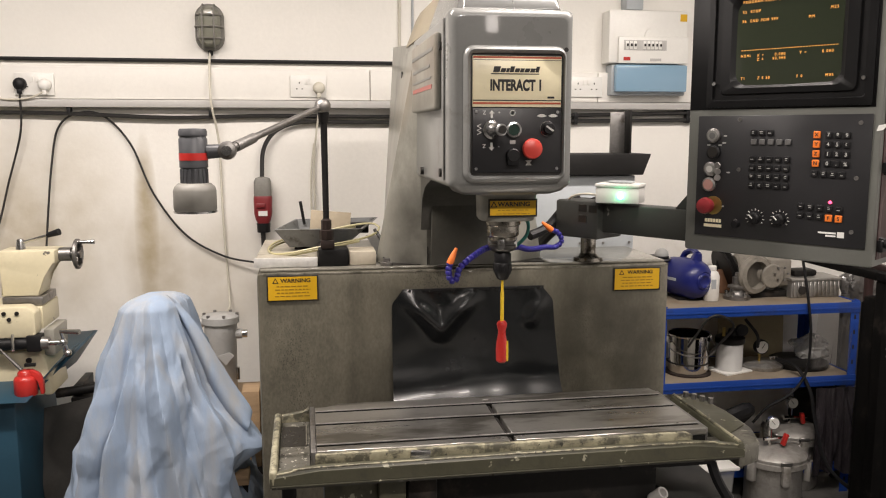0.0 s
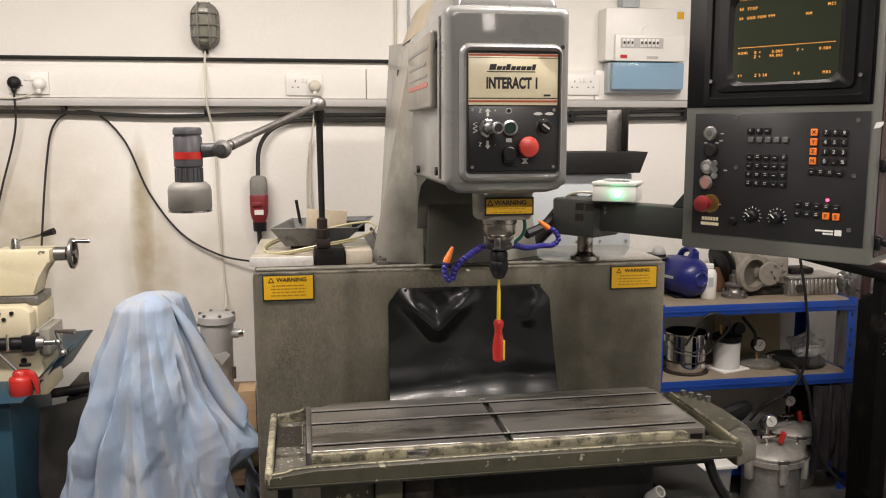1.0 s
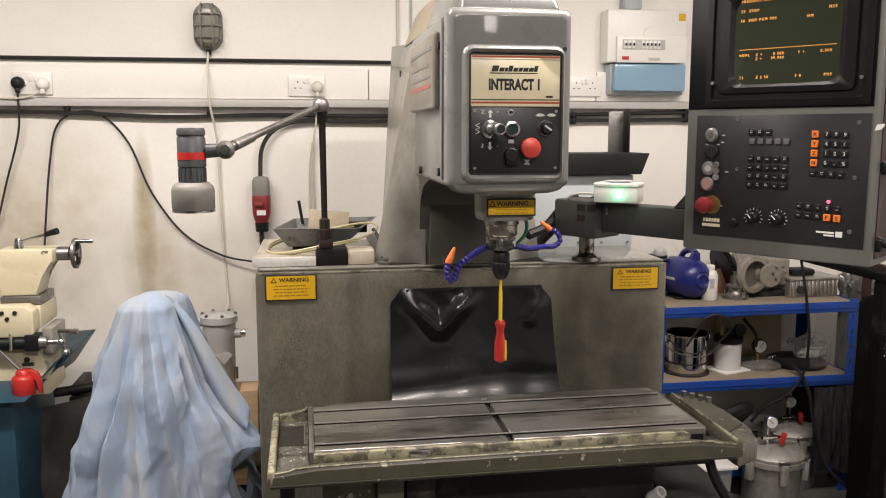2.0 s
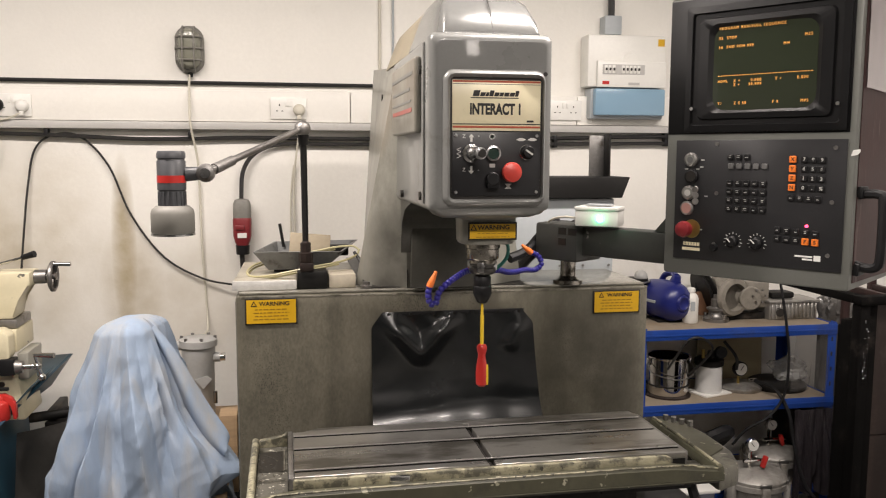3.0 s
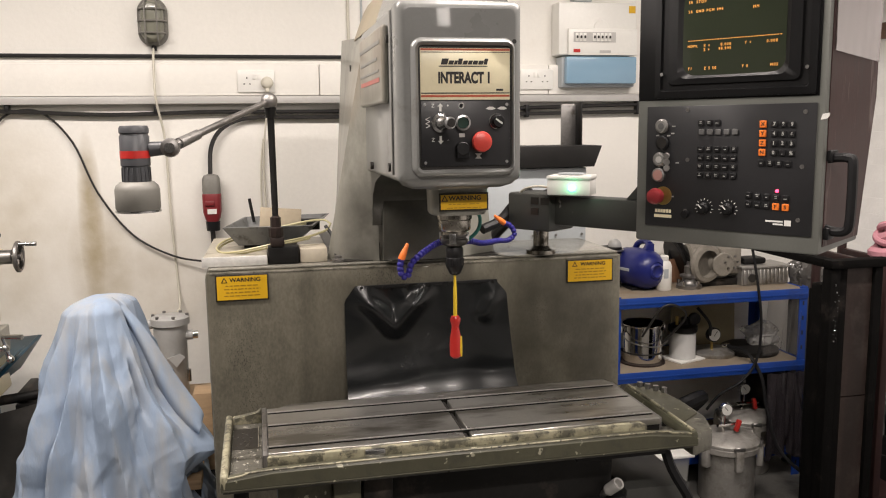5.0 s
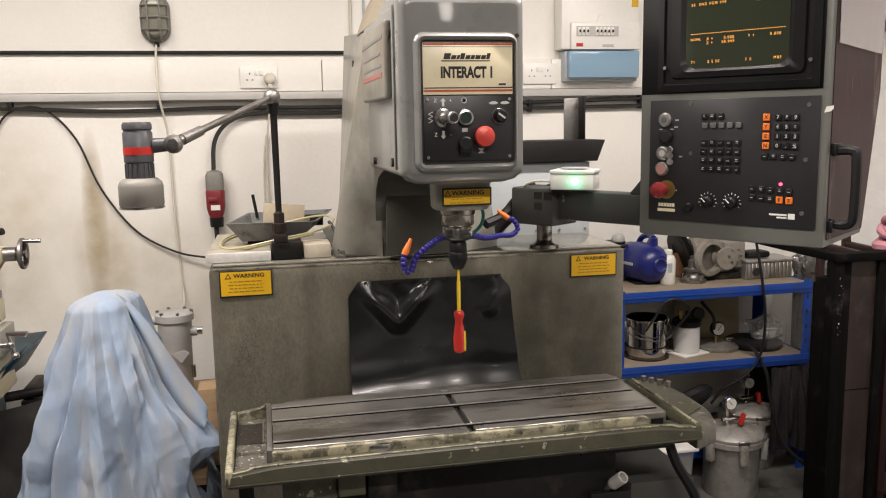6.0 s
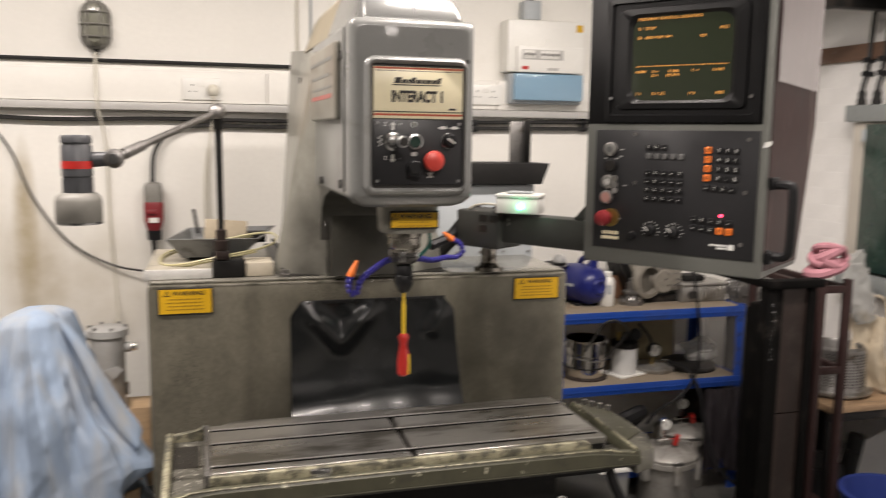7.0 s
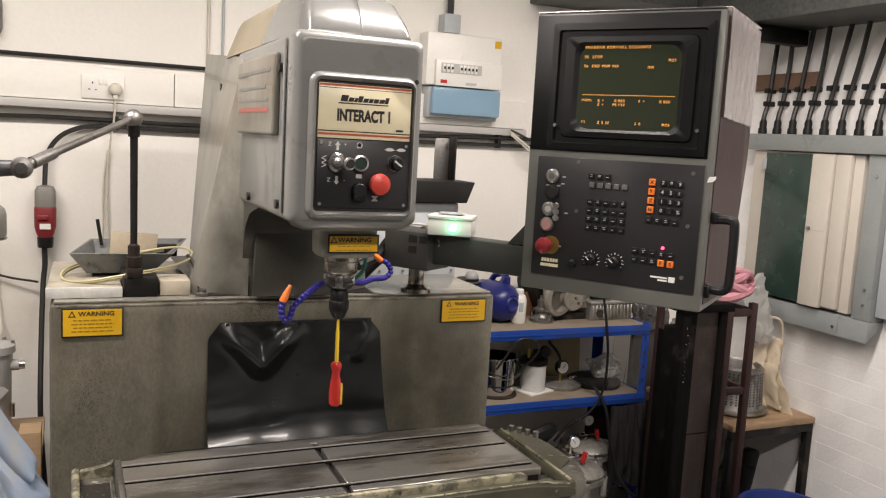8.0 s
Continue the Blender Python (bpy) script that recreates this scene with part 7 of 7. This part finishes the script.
def gauge_lid(name, label, x, y, z, r):
    ob = thing(name, label, "lid", pose(x, y, z))
    part("disc", spin(bmesh.new(), [(r * 0.96, 0), (r, 0.006), (r, 0.016), (r * 0.92, 0.022), (r * 0.5, 0.030), (0, 0.032)], 32), ALU, ob)
    part("stem", cyl(bmesh.new(), (-0.02, -0.02, 0.030), (-0.02, -0.02, 0.075), 0.006, n=8), BRASS, ob)
    g = part("gauge", cyl(bmesh.new(), (-0.02, -0.018, 0.098), (-0.02, -0.042, 0.098), 0.032, n=22, bev=0.002), DARK_STEEL, ob, "round pressure gauge")
    part("dial", cyl(bmesh.new(), (-0.02, -0.0422, 0.098), (-0.02, -0.0435, 0.098), 0.027, n=20), PVC, g)
    part("needle", box(bmesh.new(), -0.0012, 0.0012, -0.0450, -0.0438, -0.006, 0.020, 0, 1, pose(-0.02, 0, 0.098, 0, 35, 0)), INK, g)
    part("tap", box(bmesh.new(), 0.025, 0.065, -0.03, -0.015, 0.034, 0.050, 0.003), CHROME, ob)
    return ob


gauge_lid("chamber_lid", "aluminium vacuum chamber lid with a gauge on the shelf", 2.155, 3.575, T2, 0.095)
plt = thing("round_plate", "worn round steel plate lying on the shelf", "plate", pose(2.335, 3.575, T2))
part("disc", spin(bmesh.new(), [(0.12, 0), (0.125, 0.006), (0.125, 0.022), (0.11, 0.030), (0.05, 0.034), (0, 0.035)], 32), DARK_STEEL, plt)


def crumple(cx, cy, cz, sx, sy, sz, seed, n=26):
    bm = bmesh.new()
    bmesh.ops.create_icosphere(bm, subdivisions=4, radius=1.0)
    for v in bm.verts:
        p = v.co.copy()
        k = 1 + 0.35 * noise.noise(p * 1.6 + Vector((seed, 0, 0))) + 0.22 * abs(noise.noise(p * 4.1 + Vector((0, seed, 0)))) - 0.10 * abs(noise.noise(p * 9 + Vector((0, 0, seed))))
        v.co = Vector((cx + p.x * sx * k, cy + p.y * sy * k, max(cz, cz + sz * 0.75 + p.z * sz * k)))
    return bm


solo("plastic_bag", crumple(2.385, 3.57, T2 + 0.036, 0.085, 0.06, 0.055, 3.0), BAG, "crumpled clear plastic bag on the plate", "plastic bag", sharp=30)
solo("paper_packet", box(bmesh.new(), -0.19, 0.15, -0.006, 0.006, 0, 0.225, 0.003, 2, pose(2.20, 3.712, T2 + 0.002, -14, 8, 4)), PAPER, "yellowed paper packet leaning at the back", "packet")
cable("hose", [(1.86, 3.50, 0.60), (1.92, 3.40, 0.74), (1.86, 3.37, 0.80), (1.80, 3.374, 0.795), (1.76, 3.40, 0.72), (1.745, 3.44, 0.66)], 0.005, CABLE, "thin black hose looped over the shelf edge", "hose")
cable("hose", [(2.04, 3.52, 0.75), (2.09, 3.50, 0.68), (2.12, 3.55, 0.60)], 0.007, BLACK, "short black air hose on the shelf", "hose")
cable("hose", [(2.20, 3.40, 1.10), (2.23, 3.365, 0.86), (2.245, 3.355, 0.70), (2.235, 3.36, 0.55), (2.17, 3.36, 0.46), (2.08, 3.38, 0.40), (2.03, 3.40, 0.33)], 0.006, BLACK, "black air hose hanging in front of the shelves", "hose")
cable("hose", [(2.20, 3.53, 0.565), (2.23, 3.42, 0.555), (2.255, 3.352, 0.47), (2.27, 3.33, 0.35), (2.30, 3.28, 0.18), (2.36, 3.20, 0.10), (2.44, 3.15, 0.06)], 0.008, BLACK, "thick black vacuum hose running to the floor", "hose")


def pressure_pot(x, y, r, h, label, tap):
    ob = thing("pressure_pot", label, "pressure pot", pose(x, y, 0), "pressure pots")
    part("body", spin(bmesh.new(), [(r * 0.86, 0.0), (r * 0.9, 0.01), (r * 0.9, h - 0.07), (r * 0.94, h - 0.06)], 36), POT_METAL, ob)
    part("rim", spin(bmesh.new(), [(r * 0.95, h - 0.06), (r * 1.04, h - 0.055), (r * 1.04, h - 0.035), (r * 0.98, h - 0.03)], 36), POT_METAL, ob)
    part("lid", spin(bmesh.new(), [(r * 1.02, h - 0.030), (r * 1.02, h - 0.020), (r * 0.9, h - 0.004), (r * 0.5, h + 0.008), (0, h + 0.012)], 36), POT_METAL, ob)
    for k in range(6):
        a = k * 60 + 20
        cl_ = part("clamp", box(bmesh.new(), r * 0.93, r * 1.14, -0.016, 0.016, h - 0.115, h - 0.030, 0.005, 2, pose(0, 0, 0, 0, 0, a)), POT_METAL, ob)
        part("wing_nut", box(bmesh.new(), r * 1.02, r * 1.10, -0.024, 0.024, h - 0.030, h - 0.012, 0.004, 1, pose(0, 0, 0, 0, 0, a)), DULL_STEEL, cl_)
    part("manifold", cyl(bmesh.new(), (-0.028, -0.01, h + 0.005), (-0.028, -0.01, h + 0.09), 0.007, n=8), CHROME, ob)
    part("cross_pipe", cyl(bmesh.new(), (-0.055, -0.01, h + 0.040), (0.055, -0.01, h + 0.040), 0.008, n=8), CHROME, ob)
    g = part("gauge", cyl(bmesh.new(), (-0.028, -0.012, h + 0.112), (-0.028, -0.034, h + 0.112), 0.026, n=22, bev=0.002), STEEL, ob, "round pressure gauge")
    part("dial", cyl(bmesh.new(), (-0.028, -0.0342, h + 0.112), (-0.028, -0.0355, h + 0.112), 0.0225, n=20), PVC, g)
    part("needle", box(bmesh.new(), -0.001, 0.001, -0.037, -0.0357, -0.005, 0.017, 0, 1, pose(-0.028, 0, h + 0.112, 0, -40, 0)), INK, g)
    part("tap_handle", box(bmesh.new(), -0.008, 0.008, -0.045, -0.025, -0.020, 0.030, 0.004, 2, pose(0.02, 0.0, h + 0.038, 0, tap, 0)), RED_PLASTIC, ob, "red tap handle")
    return ob


pressure_pot(2.050, 3.26, 0.125, 0.275, "aluminium pressure pot with gauge and red tap", 18)
pressure_pot(2.295, 3.52, 0.120, 0.262, "larger aluminium pressure pot with a red tap", -12)
tub = thing("plastic_tub", "clear plastic tub with a lid on the floor", "tub", pose(1.76, 3.30, 0))
part("body", loft(bmesh.new(), [[(a, b, z) for a, b in rounded(w, w * 0.8, 0.02, 4)] for w, z in ((0.19, 0.0), (0.21, 0.20), (0.215, 0.205))]), BAG, tub)
part("lid", box(bmesh.new(), -0.115, 0.115, -0.095, 0.095, 0.206, 0.222, 0.006), PVC, tub)
part("contents", box(bmesh.new(), -0.07, 0.07, -0.055, 0.055, 0.005, 0.12, 0.01), ALU, tub)
solo("dark_case", box(bmesh.new(), 1.66, 1.90, 3.42, 3.70, 0.144, 0.235, 0.01), BLACK, "black case on the bottom shelf", "case")
solo("dark_case", box(bmesh.new(), 2.40, 2.47, 3.42, 3.70, 0.144, 0.44, 0.008), DARK_STEEL, "dark case on the bottom shelf", "case")


def hung_sheet(x0, x1, y, z0, z1, seed, lean=0.0, deep=0.02):
    """Thin sheeting that hangs in uneven pleats."""
    def f(u, v):
        k = noise.noise(Vector((u * 5 + seed, v * 1.4, seed)))
        w = abs(math.sin(u * 13 + 2.5 * k + seed))
        return Vector((x0 + (x1 - x0) * u + 0.02 * k * v + lean * v, y - deep * w * (0.35 + 0.65 * v) - 0.02 * k, z1 + (z0 - z1) * v * (1 - 0.08 * abs(k)) - 0.03 * abs(u - 0.5) * v))
    return grid(bmesh.new(), 44, 26, f, 0.0015)


solo("plastic_sheet", hung_sheet(2.290, 2.470, 3.370, 0.10, 0.476, 2.0), DARK_FILM, "dark streaky plastic sheet hung below the shelf", "plastic sheet", sharp=60)
solo("plastic_sheet", hung_sheet(2.300, 2.475, 3.405, 0.560, 0.795, 5.0, -0.03, 0.03), FILM_THIN, "thin clear plastic film hung from the shelf", "plastic sheet", sharp=60)
solo("plastic_bundle", crumple(2.595, 3.55, 0.78, 0.085, 0.07, 0.105, 21.0), GREY_FILM, "crumpled grey plastic wrap stuffed beside the shelving", "plastic wrap", sharp=25)
solo("dark_board", box(bmesh.new(), 2.500, 2.700, 3.52, 3.545, 0.0, 0.84, 0.003), DARK_SHEET, "dark dirty board standing beside the shelving", "board")
solo("blue_packet", box(bmesh.new(), -0.05, 0.05, -0.035, 0.035, 0, 0.03, 0.006, 2, pose(2.36, 3.10, 0.001, 0, 0, 25)), BLUE_STEEL, "small blue and white packet on the floor", "packet")
cable("black_strap", [(1.84, 3.35, 0.36), (1.90, 3.32, 0.40), (1.97, 3.34, 0.41), (1.95, 3.40, 0.34)], 0.030, BLACK, "black rubber lump beside the pots", "rubber")
part("feed_motor", box(bmesh.new(), 0.925, 1.030, 2.025, 2.24, 0.42, 0.664, 0.006), BLACK, mill, "black feed motor housing below the table")
part("motor_box", box(bmesh.new(), 1.034, 1.200, 2.04, 2.26, 0.42, 0.672, 0.004), PENDANT_DARK, mill, "dark grey terminal box below the table")
pp = thing("pipe_union", "white metal pipe union on the feed motor", "pipe union", pose(0.972, 2.045, 0.6645, 42, 26, 0))
part("stem", cyl(bmesh.new(), (0, 0, -0.004), (0, 0, 0.034), 0.009, n=14), DULL_STEEL, pp)
part("collar", spin(bmesh.new(), [(0.0135, 0.026), (0.0145, 0.030), (0.0145, 0.044), (0.0135, 0.048), (0.008, 0.048)], 18), PVC_GREY, pp)
part("open_end", spin(bmesh.new(), [(0.0145, 0.0485), (0.0150, 0.066), (0.0140, 0.070), (0.0105, 0.069), (0.0100, 0.052), (0, 0.051)], 18), PVC_GREY, pp)

# ---- right: dark steel stand, trolley, bench ----
sb = thing("steel_stand", "dark rusty steel machine stand with a top rail", "stand", pose(1.967, 2.565, 0, 0, 0, 0))
part("front_post", box(bmesh.new(), 0.0, 0.034, 0.0, 0.045, 0.0, 1.078, 0.003), STAND_BLACK, sb)
part("post_flange", box(bmesh.new(), 0.035, 0.066, 0.010, 0.045, 0.0, 1.078, 0.002), STAND_BLACK, sb)
for k in range(16):
    part("weld_spot", ball(bmesh.new(), (0.022 + random.uniform(-0.007, 0.009), -0.0002, 1.03 - 0.0125 * k + random.uniform(-0.006, 0.006)), random.uniform(0.0010, 0.0024), 5), STEEL, sb)
part("front_sheet", box(bmesh.new(), 0.067, 0.160, 0.014, 0.020, 0.65, 1.078), RUSTY, sb, "rust-brown front sheet")
part("front_sheet", box(bmesh.new(), 0.067, 0.160, 0.014, 0.020, 0.02, 0.646), RUSTY, sb, "rust-brown front sheet")
part("rear_post", box(bmesh.new(), 0.161, 0.190, 0.0, 0.05, 0.0, 1.078, 0.003), STAND_BLACK, sb)
part("body", box(bmesh.new(), 0.004, 0.180, 0.047, 0.105, 0.0, 1.02, 0.006), STAND_BLACK, sb, "black box body")
part("rear_box", box(bmesh.new(), 0.130, 0.250, 0.106, 0.290, 0.0, 0.960, 0.006), STAND_BLACK, sb)
part("front_rail", box(bmesh.new(), -0.004, 0.215, -0.006, 0.040, 1.079, 1.106, 0.003), STAND_BLACK, sb)
part("side_rail", box(bmesh.new(), -0.004, 0.036, 0.041, 0.44, 1.079, 1.106, 0.003), STAND_BLACK, sb)
solo("plastic_sheet", crumple(2.155, 2.76, 0.962, 0.055, 0.07, 0.032, 12.0), GREY_FILM, "dark crumpled plastic sheeting on the stand", "plastic sheet", sharp=30)
trl = thing("trolley", "dark red steel trolley frame", "trolley", pose(2.285, 2.70, 0, 0, 0, -4))
for x in (0.0, 0.105):
    for y in (0.0, 0.42):
        part("upright", box(bmesh.new(), x, x + 0.026, y, y + 0.026, 0.04, 1.075, 0.003), OXIDE, trl)
for z in (1.052, 0.755):
    part("cross_bar", box(bmesh.new(), 0.0262, 0.1048, 0.002, 0.024, z - 0.026, z, 0.002), OXIDE, trl)
    for x in (0.002, 0.107):
        part("side_bar", box(bmesh.new(), x, x + 0.022, 0.0262, 0.4198, z - 0.024, z, 0.002), OXIDE, trl)
part("deck", box(bmesh.new(), 0.0, 0.13, 0.0, 0.446, 0.20, 0.222, 0.003), OXIDE, trl)
for x in (0.013, 0.118):
    for y in (0.02, 0.42):
        part("castor", cyl(bmesh.new(), (x - 0.012, y, 0.025), (x + 0.012, y, 0.025), 0.025, n=14), BLACK, trl)
rope = thing("pink_cloth", "bundle of coiled pink cloth strips on the trolley", "cloth", pose(2.335, 2.74, 1.08))
for k in range(7):
    pts = []
    for j in range(9):
        a = j * (0.55 + 0.07 * (k % 3)) + k * 1.3
        pts.append(((0.050 + 0.018 * math.sin(k * 2.1)) * math.cos(a) + 0.012 * math.sin(k * 3.3), 0.045 * math.sin(a), max(0.014, 0.016 + 0.013 * k + 0.022 * math.sin(a + k * 1.7))))
    part("strand", sweep(bmesh.new(), pts, 0.013 + 0.006 * (k % 2), 8, 4), PINK, rope)
bench = thing("wooden_bench", "low wooden topped bench on a black steel frame", "bench", pose(0, 0, 0))
part("top_board", box(bmesh.new(), 2.50, 2.945, 2.84, 3.40, 0.520, 0.545, 0.003), BENCH_WOOD, bench)
part("front_rail", box(bmesh.new(), 2.50, 2.943, 2.846, 2.872, 0.485, 0.519, 0.002), DARK_STEEL, bench)
part("end_rail", box(bmesh.new(), 2.916, 2.943, 2.873, 3.38, 0.485, 0.519, 0.002), DARK_STEEL, bench)
for x in (2.50, 2.913):
    for y in (2.846, 3.36):
        part("leg", box(bmesh.new(), x, x + 0.03, y, y + 0.03, 0.0, 0.484, 0.002), DARK_STEEL, bench)
bkt = thing("steel_basket", "perforated steel drum basket on the bench", "basket", pose(2.665, 3.03, 0.546))
part("drum", spin(bmesh.new(), [(0.125, 0), (0.135, 0.01), (0.120, 0.03), (0.112, 0.19), (0.10, 0.20), (0.095, 0.19), (0.10, 0.03), (0, 0.02)], 32), DULL_STEEL, bkt)
part("rim", spin(bmesh.new(), [(0.126, 0.004), (0.142, 0.012), (0.142, 0.022), (0.126, 0.026)], 32), ALU, bkt)
for k in range(10):
    for j in range(12):
        part("hole", box(bmesh.new(), 0.1125 + 0.008 * (1 - j / 12), 0.1140 + 0.008 * (1 - j / 12), -0.003, 0.003, 0.045 + 0.0115 * j, 0.051 + 0.0115 * j, 0, 1, pose(0, 0, 0, 0, 0, 215 + k * 9)), INK, bkt)
cb = crumple(2.72, 3.0, 0.835, 0.042, 0.04, 0.160, 5.0)
for v in cb.verts:
    p = v.co * 1.0
    k = 0.030 * abs(noise.noise(p * 22)) - 0.018 * abs(noise.noise(p * 41))
    v.co += Vector((-0.30 * (p.z - 0.98) + k, -k, k))
solo("clear_bag", cb, BAG, "crumpled clear bag hanging over the basket", "plastic bag", sharp=25)


def canvas(u, v):
    return Vector((2.735 + 0.105 * u * (1 - 0.3 * v) + 0.05 * v + 0.012 * math.sin(v * 7 + u), 3.05 - 0.08 * u - 0.06 * v + 0.022 * math.sin(u * 14 + v * 4) + 0.03 * abs(noise.noise(Vector((u * 4, v * 4, 3)))), 0.875 - 0.31 * v - 0.05 * abs(u - 0.4) + 0.02 * noise.noise(Vector((u * 5, v * 5, 9)))))


solo("canvas_bag", grid(bmesh.new(), 24, 30, canvas, 0.006), CREAM_CLOTH, "limp cream canvas bag hung over the basket", "bag", sharp=70)
cable("bag_strap", [(2.78, 2.99, 0.95), (2.83, 2.97, 0.93), (2.86, 2.98, 0.84), (2.87, 3.0, 0.72)], 0.006, CREAM_CLOTH, "cream cloth strap of the canvas bag", "strap")
bn = thing("blue_bin", "blue plastic bin on the floor", "bin", pose(2.605, 2.63, 0))
part("shell", spin(bmesh.new(), [(0.13, 0), (0.17, 0.27), (0.18, 0.275), (0.18, 0.285), (0.163, 0.285), (0.125, 0.01), (0, 0.01)], 32), BIN_BLUE, bn)
for k in range(6):
    solo("machine_scrap", cyl(bmesh.new(), (2.56 + 0.045 * k, 3.0 + 0.03 * (k % 3), 0.03 + 0.05 * (k % 2)), (2.60 + 0.045 * k, 3.02 + 0.03 * (k % 2), 0.22 + 0.06 * (k % 3)), 0.035, n=12, bev=0.006), DARK_STEEL, "dark machine parts piled under the bench", "machine part", "machine parts")
solo("scrap_box", box(bmesh.new(), 2.53, 2.88, 2.98, 3.30, 0.0, 0.12, 0.01), BLACK, "black crate of parts under the bench", "crate")

# ---- painted bricks of the right wall ----
BR = [finish(box(bmesh.new(), 0, 0.008, -0.1115, 0.1115, -0.0364, 0.0364, 0.0006, 1), "brick", BRICK, 25) for _ in range(1)]
for row in range(26):
    z = 0.035 + row * 0.075
    for c in range(9):
        y = 1.70 + c * 0.225 + (0.1125 if row % 2 else 0)
        if z < 1.88 and y < 3.68:
            share("brick", BR[0], wall_east, pose(WX - 0.0006 + random.uniform(-0.0002, 0.0002), y, z, 0, 0, 0))
